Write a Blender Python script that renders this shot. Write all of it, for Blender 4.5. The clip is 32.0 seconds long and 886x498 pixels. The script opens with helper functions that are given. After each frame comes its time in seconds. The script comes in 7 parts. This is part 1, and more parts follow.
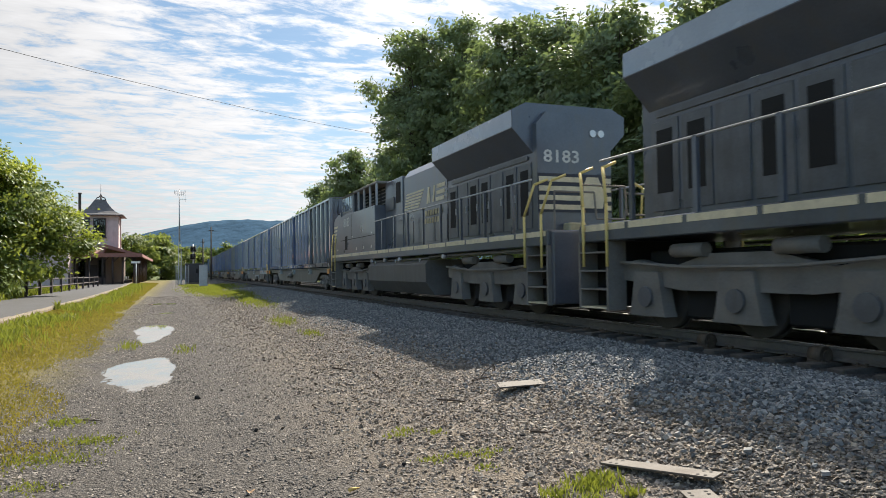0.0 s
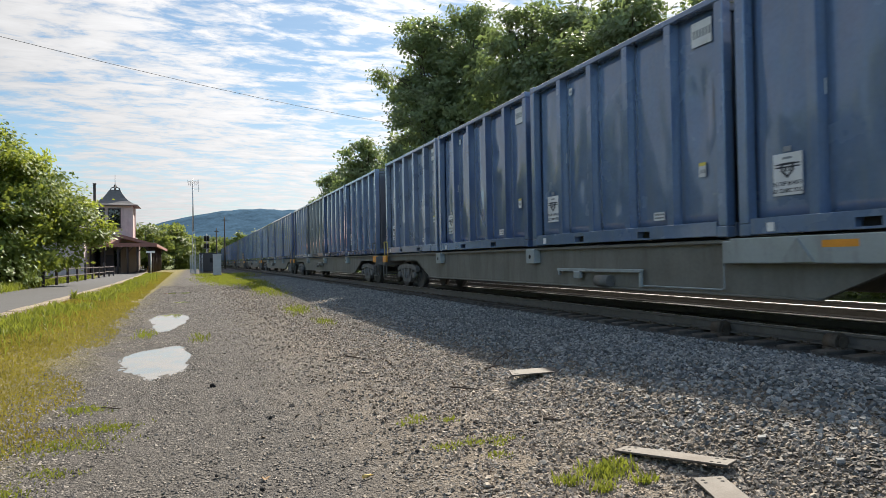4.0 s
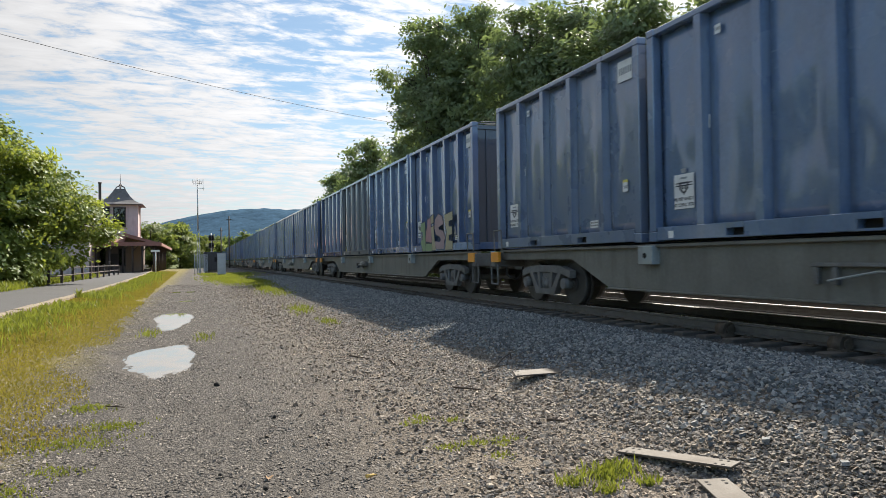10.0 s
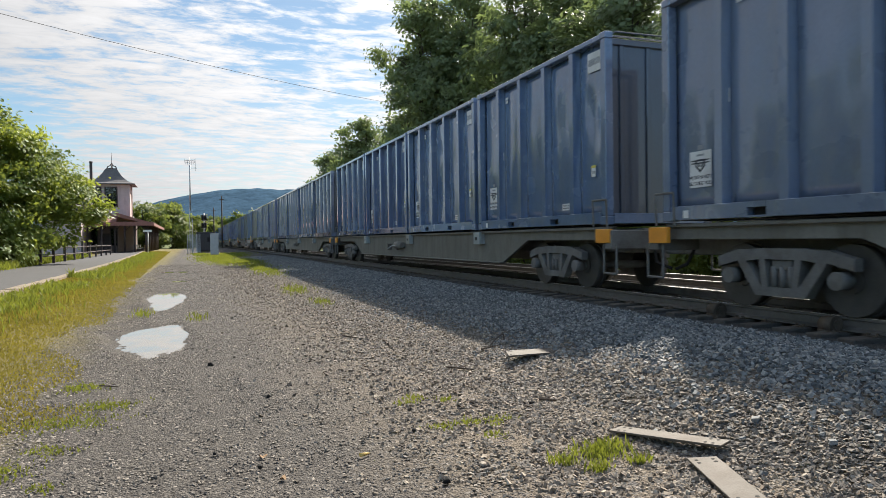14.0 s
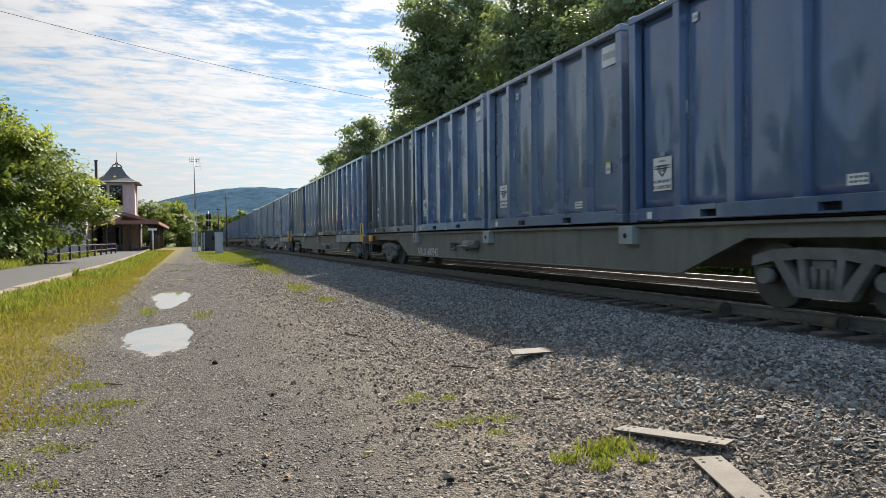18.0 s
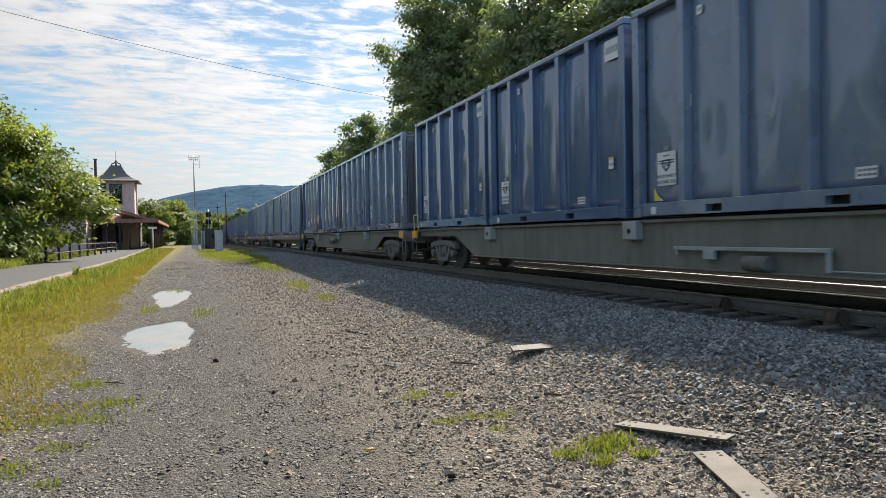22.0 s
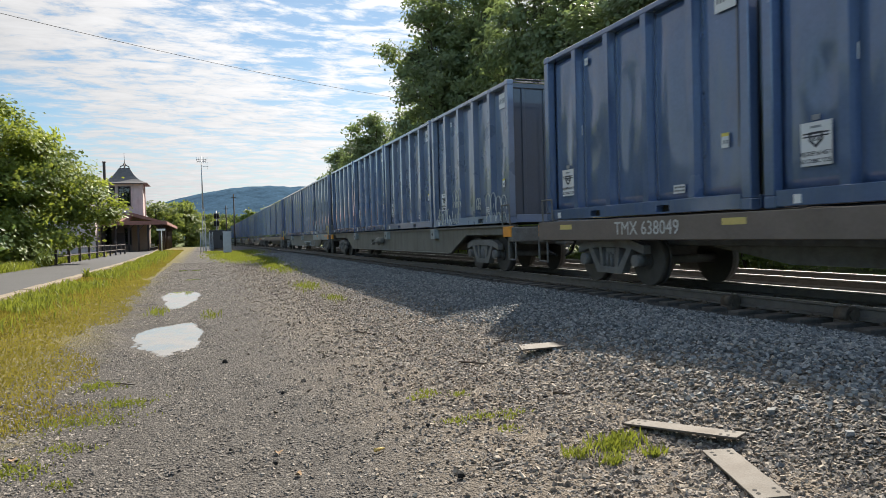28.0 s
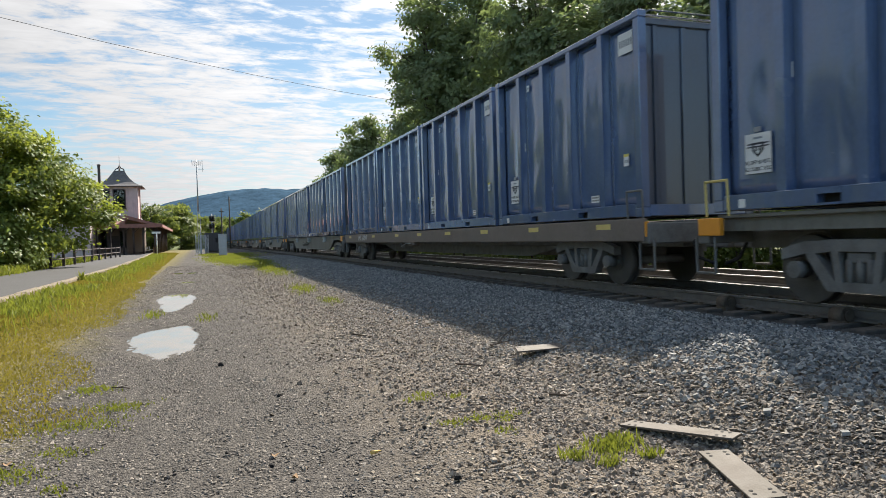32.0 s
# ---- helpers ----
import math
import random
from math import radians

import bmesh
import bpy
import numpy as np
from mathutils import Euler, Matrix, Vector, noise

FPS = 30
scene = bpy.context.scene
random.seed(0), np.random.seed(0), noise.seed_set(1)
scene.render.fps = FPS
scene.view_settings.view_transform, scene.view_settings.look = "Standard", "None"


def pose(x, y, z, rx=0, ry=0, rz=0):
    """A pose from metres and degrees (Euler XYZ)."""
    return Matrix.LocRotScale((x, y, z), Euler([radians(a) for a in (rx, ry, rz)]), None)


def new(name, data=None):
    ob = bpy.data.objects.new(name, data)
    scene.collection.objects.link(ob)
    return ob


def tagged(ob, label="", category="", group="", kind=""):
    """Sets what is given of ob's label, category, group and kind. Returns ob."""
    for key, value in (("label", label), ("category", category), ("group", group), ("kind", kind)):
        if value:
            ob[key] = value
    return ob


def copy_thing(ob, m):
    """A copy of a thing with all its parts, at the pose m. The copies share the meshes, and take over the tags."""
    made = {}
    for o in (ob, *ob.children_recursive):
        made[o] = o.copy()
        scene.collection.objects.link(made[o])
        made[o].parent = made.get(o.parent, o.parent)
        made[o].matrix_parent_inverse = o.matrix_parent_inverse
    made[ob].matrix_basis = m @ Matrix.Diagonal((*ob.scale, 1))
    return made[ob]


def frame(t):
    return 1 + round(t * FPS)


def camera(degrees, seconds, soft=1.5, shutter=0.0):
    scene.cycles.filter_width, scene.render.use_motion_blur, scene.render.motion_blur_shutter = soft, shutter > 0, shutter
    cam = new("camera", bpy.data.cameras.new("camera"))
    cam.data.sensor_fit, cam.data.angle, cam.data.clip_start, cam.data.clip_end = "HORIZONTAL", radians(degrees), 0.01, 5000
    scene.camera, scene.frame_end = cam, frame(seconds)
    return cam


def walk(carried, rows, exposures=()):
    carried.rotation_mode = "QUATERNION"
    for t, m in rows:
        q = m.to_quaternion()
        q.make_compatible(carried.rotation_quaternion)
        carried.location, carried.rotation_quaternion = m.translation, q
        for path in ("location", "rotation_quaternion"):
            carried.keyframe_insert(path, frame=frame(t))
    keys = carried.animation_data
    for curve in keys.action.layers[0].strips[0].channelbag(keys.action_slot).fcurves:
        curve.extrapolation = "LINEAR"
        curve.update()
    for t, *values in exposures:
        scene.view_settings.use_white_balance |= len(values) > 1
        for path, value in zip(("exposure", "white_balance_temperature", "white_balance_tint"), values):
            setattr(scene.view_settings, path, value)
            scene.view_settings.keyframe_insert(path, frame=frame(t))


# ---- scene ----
SECONDS = 32.0
cam = camera(65.66, SECONDS, soft=0.8, shutter=0.10)
EYE = (0.0, 0.0, 1.45)
TURNS = [
    (0, 91.748, 0.824, -21.010), (0.5, 91.562, 1.152, -20.772), (1, 91.284, 1.175, -20.443), (1.5, 91.125, 1.132, -20.315),
    (2, 91.088, 1.206, -20.265), (2.5, 90.965, 0.650, -20.206), (3, 90.819, 0.871, -20.111), (3.5, 90.779, 1.015, -20.005),
    (5.5, 90.865, 1.216, -20.023), (6, 90.881, 1.182, -19.917), (6.5, 90.873, 1.194, -19.967), (7, 90.915, 1.231, -20.036),
    (7.5, 90.901, 1.143, -20.013), (8, 90.923, 1.322, -19.977), (8.5, 90.924, 0.891, -20.059), (9, 90.851, 0.907, -19.864),
    (9.5, 90.787, 1.096, -19.628), (10, 90.808, 0.840, -19.650), (10.5, 90.837, 1.220, -20.564), (11, 90.842, 1.215, -21.225),
    (11.5, 90.882, 1.036, -21.144), (12, 90.509, 1.092, -20.823), (12.5, 90.027, 0.873, -20.726), (13, 89.336, 0.917, -20.308),
    (13.5, 89.279, 0.843, -20.176), (14, 89.180, 0.720, -20.187), (14.5, 89.085, 0.936, -20.204), (16.5, 89.112, 0.934, -19.853),
    (17, 89.128, 0.834, -19.811), (17.5, 89.116, 0.761, -19.844), (18, 89.076, 0.681, -19.850), (18.5, 89.056, 0.590, -19.839),
    (19, 89.045, 0.749, -19.910), (19.5, 88.941, 0.796, -19.912), (20, 88.849, 0.804, -19.846), (20.5, 88.776, 0.891, -19.853),
    (21, 88.760, 0.756, -19.839), (21.5, 88.775, 0.924, -19.824), (22, 88.795, 1.023, -19.852), (22.5, 88.806, 1.004, -19.838),
    (23, 88.821, 1.004, -19.670), (23.5, 88.699, 1.066, -19.278), (24, 88.668, 1.221, -19.151), (24.5, 88.624, 1.303, -19.093),
    (25, 88.582, 1.265, -19.059), (25.5, 88.554, 1.325, -19.114), (27.5, 88.691, 1.477, -19.233), (28, 88.770, 1.500, -19.232),
    (28.5, 88.832, 1.658, -19.382), (29, 88.846, 1.687, -19.473), (29.5, 88.826, 1.533, -19.575), (30, 88.830, 1.617, -19.626),
    (30.5, 88.823, 1.735, -19.653), (31, 88.851, 1.763, -19.678), (31.5, 88.914, 1.785, -19.623), (32, 88.931, 1.670, -19.575),
]
walk(cam, [(t, pose(*EYE, rx, ry, rz)) for t, rx, ry, rz in TURNS], exposures=[(0, 1.16), (32, 1.16)])

# ---- light: a morning sun beyond the train, thin broken cloud ----
SUN_EL, SUN_AZ = radians(39.85), radians(36.3)      # azimuth from +y (along the track) towards +x
sun_dir = Vector((math.sin(SUN_AZ) * math.cos(SUN_EL), math.cos(SUN_AZ) * math.cos(SUN_EL), math.sin(SUN_EL)))
sun = new("sun", bpy.data.lights.new("sun", "SUN"))
sun.data.energy, sun.data.angle, sun.data.color = 4.5, radians(0.6), (1.0, 0.915, 0.79)
sun.rotation_euler = (-sun_dir).to_track_quat("-Z", "Y").to_euler()

world = bpy.data.worlds.new("sky")
scene.world = world
world.use_nodes = True


def sky_nodes():
    nt = world.node_tree
    nt.nodes.clear()
    N, link = nt.nodes.new, nt.links.new
    out, bg = N("ShaderNodeOutputWorld"), N("ShaderNodeBackground")
    sky = N("ShaderNodeTexSky")
    sky.sky_type, sky.sun_disc = "NISHITA", False
    sky.sun_elevation, sky.sun_rotation = SUN_EL, SUN_AZ
    sky.air_density, sky.dust_density, sky.ozone_density = 1.0, 0.2, 3.0
    dim = N("ShaderNodeVectorMath"); dim.operation = "MULTIPLY"; dim.inputs[1].default_value = (0.050, 0.058, 0.057)
    link(sky.outputs[0], dim.inputs[0])
    deep = N("ShaderNodeVectorMath"); deep.operation = "SCALE"; link(dim.outputs[0], deep.inputs[0])
    tc, sep = N("ShaderNodeTexCoord"), N("ShaderNodeSeparateXYZ")
    link(tc.outputs["Generated"], sep.inputs[0])

    # a high cloud sheet seen in perspective: places on a flat layer overhead
    low = N("ShaderNodeMath"); low.operation = "MAXIMUM"; low.inputs[1].default_value = 0.0
    link(sep.outputs[2], low.inputs[0])
    lift = N("ShaderNodeMath"); lift.operation = "ADD"; lift.inputs[1].default_value = 0.11
    link(low.outputs[0], lift.inputs[0])
    layer = []
    for k in (0, 1):
        dv = N("ShaderNodeMath"); dv.operation = "DIVIDE"
        link(sep.outputs[k], dv.inputs[0]); link(lift.outputs[0], dv.inputs[1]); layer.append(dv.outputs[0])
    flat_at = N("ShaderNodeCombineXYZ"); link(layer[0], flat_at.inputs[0]); link(layer[1], flat_at.inputs[1])

    def cloud(scale, turn, stretch, detail, rough, dist, lo, hi, shift=(0, 0, 0)):
        mp = N("ShaderNodeMapping"); mp.inputs["Rotation"].default_value = (0, 0, radians(turn)); mp.inputs["Scale"].default_value = (*stretch, 1); mp.inputs["Location"].default_value = shift
        nz = N("ShaderNodeTexNoise"); nz.inputs["Scale"].default_value = scale; nz.inputs["Detail"].default_value = detail
        nz.inputs["Roughness"].default_value = rough; nz.inputs["Distortion"].default_value = dist
        rg = N("ShaderNodeMapRange"); rg.inputs["From Min"].default_value = lo; rg.inputs["From Max"].default_value = hi
        link(flat_at.outputs[0], mp.inputs[0]); link(mp.outputs[0], nz.inputs["Vector"]); link(nz.outputs[0], rg.inputs[0])
        return rg.outputs[0]

    def op(kind, a, b, c=None, clamp=False):
        n = N("ShaderNodeMath"); n.operation = kind; n.use_clamp = clamp
        for k, v in enumerate((a, b) if c is None else (a, b, c)):
            if isinstance(v, (int, float)): n.inputs[k].default_value = v
            else: link(v, n.inputs[k])
        return n.outputs[0]

    dot = N("ShaderNodeVectorMath"); dot.operation = "DOT_PRODUCT"; dot.inputs[1].default_value = sun_dir
    link(tc.outputs["Generated"], dot.inputs[0])
    # the clear sky is thinner with haze towards the sun, a fuller blue away from it
    full = N("ShaderNodeMapRange"); full.inputs["From Min"].default_value = -0.5; full.inputs["From Max"].default_value = 0.5; full.inputs["To Min"].default_value = 2.7; full.inputs["To Max"].default_value = 0.92
    link(dot.outputs["Value"], full.inputs[0]); link(full.outputs[0], deep.inputs[3])
    sheet = cloud(0.85, 20, (1.0, 1.0), 4, 0.55, 0.3, 0.30, 0.70, (3.1, 1.7, 0.0))
    ripple = cloud(4.6, -58, (1.0, 2.1), 7, 0.64, 0.45, 0.30, 0.70, (0.4, 2.2, 0.0))
    fleck = cloud(14.0, -58, (1.0, 1.7), 4, 0.6, 0.3, 0.30, 0.70)
    body = op("ADD", op("MULTIPLY", sheet, 0.24), op("ADD", op("MULTIPLY", ripple, 0.54), op("MULTIPLY", fleck, 0.22)))
    # clear gaps in the sheet
    for way_to, wide, depth in (((0.13, 0.938, 0.325), 0.11, 0.16), ((-0.215, 0.968, 0.125), 0.12, 0.36), ((0.20, 0.963, 0.172), 0.08, 0.12), ((-0.02, 0.945, 0.325), 0.09, 0.10)):
        gd = N("ShaderNodeVectorMath"); gd.operation = "DISTANCE"; gd.inputs[1].default_value = way_to
        link(tc.outputs["Generated"], gd.inputs[0])
        gr = N("ShaderNodeMapRange"); gr.interpolation_type = "SMOOTHSTEP"; gr.inputs["From Min"].default_value = 0.0; gr.inputs["From Max"].default_value = wide
        gr.inputs["To Min"].default_value = depth; gr.inputs["To Max"].default_value = 0.0
        link(gd.outputs["Value"], gr.inputs[0]); body = op("SUBTRACT", body, gr.outputs[0])
    cover = N("ShaderNodeMapRange"); cover.interpolation_type = "SMOOTHSTEP"; cover.inputs["From Min"].default_value = 0.14; cover.inputs["From Max"].default_value = 0.60
    link(body, cover.inputs[0])
    # thinner away from the sun
    thin = N("ShaderNodeMapRange"); thin.interpolation_type = "SMOOTHSTEP"; thin.inputs["From Min"].default_value = -0.3; thin.inputs["From Max"].default_value = 0.5
    thin.inputs["To Min"].default_value = 0.30
    link(dot.outputs["Value"], thin.inputs[0])
    mask = op("MULTIPLY", cover.outputs[0], thin.outputs[0])
    # whiter towards the horizon
    hz = N("ShaderNodeMapRange"); hz.interpolation_type = "SMOOTHSTEP"; hz.inputs["From Min"].default_value = 0.03; hz.inputs["From Max"].default_value = 0.27
    hz.inputs["To Min"].default_value = 0.96; hz.inputs["To Max"].default_value = 0.20
    link(sep.outputs[2], hz.inputs[0])
    mask = op("MAXIMUM", mask, op("MULTIPLY", hz.outputs[0], op("MULTIPLY_ADD", ripple, 0.35, 0.65)))
    gd = N("ShaderNodeVectorMath"); gd.operation = "DISTANCE"; gd.inputs[1].default_value = (-0.225, 0.966, 0.125)
    link(tc.outputs["Generated"], gd.inputs[0])
    gr = N("ShaderNodeMapRange"); gr.interpolation_type = "SMOOTHSTEP"; gr.inputs["From Min"].default_value = 0.02; gr.inputs["From Max"].default_value = 0.13
    gr.inputs["To Min"].default_value = 0.42; gr.inputs["To Max"].default_value = 1.0
    link(op("ADD", gd.outputs["Value"], op("MULTIPLY_ADD", ripple, 0.06, -0.03)), gr.inputs[0]); mask = op("MULTIPLY", mask, gr.outputs[0])
    gl = N("ShaderNodeMapRange"); gl.inputs["From Min"].default_value = 0.48; gl.inputs["From Max"].default_value = 0.95
    gl.inputs["To Min"].default_value = 0.22; gl.inputs["To Max"].default_value = 0.57
    link(dot.outputs["Value"], gl.inputs[0])
    white = N("ShaderNodeVectorMath"); white.operation = "SCALE"; white.inputs[0].default_value = (0.985, 0.985, 1.0)
    link(op("MULTIPLY", gl.outputs[0], op("MULTIPLY_ADD", ripple, 0.22, 0.86)), white.inputs[3])
    mix = N("ShaderNodeMix"); mix.data_type = "RGBA"
    link(mask, mix.inputs["Factor"]); link(deep.outputs[0], mix.inputs["A"]); link(white.outputs[0], mix.inputs["B"])
    link(mix.outputs["Result"], bg.inputs[0]); bg.inputs[1].default_value = 1.0
    link(bg.outputs[0], out.inputs[0])


sky_nodes()

# ---- materials ----
def material(name, base, rough=0.6, metal=0.0, var=0.25, scale=4.0, fine=40.0, bump=0.15, grime=None, streak=0.0, dist=0.01, spec=0.5, coat=0.0):
    """Two scales of colour variation, fine bump, optional grime colour (with vertical streaks)."""
    mat = bpy.data.materials.new(name)
    mat.use_nodes = True
    nt = mat.node_tree
    N, link = nt.nodes.new, nt.links.new
    bs = nt.nodes["Principled BSDF"]
    bs.inputs["Roughness"].default_value, bs.inputs["Metallic"].default_value = rough, metal
    bs.inputs["Specular IOR Level"].default_value = spec
    bs.inputs["Coat Weight"].default_value, bs.inputs["Coat Roughness"].default_value = coat, 0.05
    tc = N("ShaderNodeTexCoord")
    rnd = N("ShaderNodeObjectInfo")
    off = N("ShaderNodeVectorMath"); off.operation = "ADD"
    sc = N("ShaderNodeVectorMath"); sc.operation = "SCALE"; sc.inputs[0].default_value = (37.0, 91.0, 53.0)
    link(rnd.outputs["Random"], sc.inputs[3]); link(tc.outputs["Object"], off.inputs[0]); link(sc.outputs[0], off.inputs[1])
    n1 = N("ShaderNodeTexNoise"); n1.inputs["Scale"].default_value = scale; n1.inputs["Detail"].default_value = 5
    n2 = N("ShaderNodeTexNoise"); n2.inputs["Scale"].default_value = fine; n2.inputs["Detail"].default_value = 3
    link(off.outputs[0], n1.inputs["Vector"]); link(off.outputs[0], n2.inputs["Vector"])
    add = N("ShaderNodeMath"); add.operation = "MULTIPLY_ADD"; add.inputs[1].default_value = 0.5
    link(n2.outputs[0], add.inputs[0]); link(n1.outputs[0], add.inputs[2])
    rg = N("ShaderNodeMapRange"); rg.inputs["From Min"].default_value = 0.45; rg.inputs["From Max"].default_value = 1.05
    rg.inputs["To Min"].default_value = 1 - var; rg.inputs["To Max"].default_value = 1 + var
    link(add.outputs[0], rg.inputs[0])
    col = N("ShaderNodeVectorMath"); col.operation = "SCALE"; col.inputs[0].default_value = base
    link(rg.outputs[0], col.inputs[3])
    last = col.outputs[0]
    if grime:
        mp = N("ShaderNodeMapping"); mp.inputs["Scale"].default_value = (1, 1, 0.18 if streak else 1.0)
        n3 = N("ShaderNodeTexNoise"); n3.inputs["Scale"].default_value = 3.0; n3.inputs["Detail"].default_value = 7; n3.inputs["Roughness"].default_value = 0.65
        link(off.outputs[0], mp.inputs[0]); link(mp.outputs[0], n3.inputs["Vector"])
        r3 = N("ShaderNodeMapRange"); r3.inputs["From Min"].default_value = 0.48; r3.inputs["From Max"].default_value = 0.72; r3.inputs["To Max"].default_value = 0.75
        link(n3.outputs[0], r3.inputs[0])
        mx = N("ShaderNodeMix"); mx.data_type = "RGBA"; mx.inputs["B"].default_value = (*grime, 1)
        link(r3.outputs[0], mx.inputs["Factor"]); link(last, mx.inputs["A"]); last = mx.outputs["Result"]
    link(last, bs.inputs["Base Color"])
    rr = N("ShaderNodeMapRange"); rr.inputs["To Min"].default_value = max(0.02, rough - 0.1); rr.inputs["To Max"].default_value = min(1, rough + 0.12)
    link(n1.outputs[0], rr.inputs[0]); link(rr.outputs[0], bs.inputs["Roughness"])
    if bump:
        bp = N("ShaderNodeBump"); bp.inputs["Strength"].default_value = bump; bp.inputs["Distance"].default_value = dist
        link(add.outputs[0], bp.inputs["Height"]); link(bp.outputs[0], bs.inputs["Normal"])
    return mat


def leaf_material(name, dark, light, through_col, gloss=0.45):
    mat = bpy.data.materials.new(name)
    mat.use_nodes = True
    nt = mat.node_tree
    N, link = nt.nodes.new, nt.links.new
    out, bs = nt.nodes["Material Output"], nt.nodes["Principled BSDF"]
    geo = N("ShaderNodeNewGeometry")
    tcd = N("ShaderNodeTexCoord")
    nz = N("ShaderNodeTexNoise"); nz.inputs["Scale"].default_value = 0.5; nz.inputs["Detail"].default_value = 3
    link(tcd.outputs["Object"], nz.inputs["Vector"])
    av = N("ShaderNodeMath"); av.operation = "MULTIPLY_ADD"; av.inputs[1].default_value = 0.5
    sb = N("ShaderNodeMath"); sb.operation = "SUBTRACT"; sb.inputs[1].default_value = 0.25
    link(nz.outputs[0], sb.inputs[0]); link(geo.outputs["Random Per Island"], av.inputs[0]); link(sb.outputs[0], av.inputs[2])
    mx = N("ShaderNodeMix"); mx.data_type = "RGBA"; mx.inputs["A"].default_value = (*dark, 1); mx.inputs["B"].default_value = (*light, 1)
    link(av.outputs[0], mx.inputs["Factor"]); link(mx.outputs["Result"], bs.inputs["Base Color"])
    bs.inputs["Roughness"].default_value, bs.inputs["Specular IOR Level"].default_value = gloss, 0.2
    tr = N("ShaderNodeBsdfTranslucent")
    m2 = N("ShaderNodeMix"); m2.data_type = "RGBA"; m2.blend_type = "MIX"; m2.inputs["A"].default_value = (*[c * 0.6 for c in through_col], 1); m2.inputs["B"].default_value = (*through_col, 1)
    link(av.outputs[0], m2.inputs["Factor"]); link(m2.outputs["Result"], tr.inputs[0])
    ms = N("ShaderNodeMixShader"); ms.inputs[0].default_value = 0.42
    link(bs.outputs[0], ms.inputs[1]); link(tr.outputs[0], ms.inputs[2]); link(ms.outputs[0], out.inputs[0])
    return mat


def island_material(name, cols, rough=0.85, bump=0.3, fine=60.0):
    """Loose stones: a colour for each island of the mesh."""
    mat = bpy.data.materials.new(name)
    mat.use_nodes = True
    nt = mat.node_tree
    N, link = nt.nodes.new, nt.links.new
    bs = nt.nodes["Principled BSDF"]
    bs.inputs["Roughness"].default_value, bs.inputs["Specular IOR Level"].default_value = rough, 0.3
    geo = N("ShaderNodeNewGeometry")
    ramp = N("ShaderNodeValToRGB"); ramp.color_ramp.interpolation = "LINEAR"
    while len(ramp.color_ramp.elements) < len(cols):
        ramp.color_ramp.elements.new(0.5)
    for i, c in enumerate(cols):
        ramp.color_ramp.elements[i].position = i / (len(cols) - 1)
        ramp.color_ramp.elements[i].color = (*c, 1)
    link(geo.outputs["Random Per Island"], ramp.inputs[0])
    tcd = N("ShaderNodeTexCoord")
    nz = N("ShaderNodeTexNoise"); nz.inputs["Scale"].default_value = fine; nz.inputs["Detail"].default_value = 4
    link(tcd.outputs["Object"], nz.inputs["Vector"])
    rg = N("ShaderNodeMapRange"); rg.inputs["To Min"].default_value = 0.65; rg.inputs["To Max"].default_value = 1.35
    link(nz.outputs[0], rg.inputs[0])
    sc = N("ShaderNodeVectorMath"); sc.operation = "SCALE"
    link(ramp.outputs[0], sc.inputs[0]); link(rg.outputs[0], sc.inputs[3]); link(sc.outputs[0], bs.inputs["Base Color"])
    bp = N("ShaderNodeBump"); bp.inputs["Strength"].default_value = bump; bp.inputs["Distance"].default_value = 0.01
    link(nz.outputs[0], bp.inputs["Height"]); link(bp.outputs[0], bs.inputs["Normal"])
    return mat


def glass_material(name, tint=(0.5, 0.6, 0.65)):
    mat = bpy.data.materials.new(name)
    mat.use_nodes = True
    bs = mat.node_tree.nodes["Principled BSDF"]
    bs.inputs["Base Color"].default_value = (*tint, 1)
    bs.inputs["Roughness"].default_value, bs.inputs["Transmission Weight"].default_value, bs.inputs["IOR"].default_value = 0.03, 1.0, 1.45
    return mat


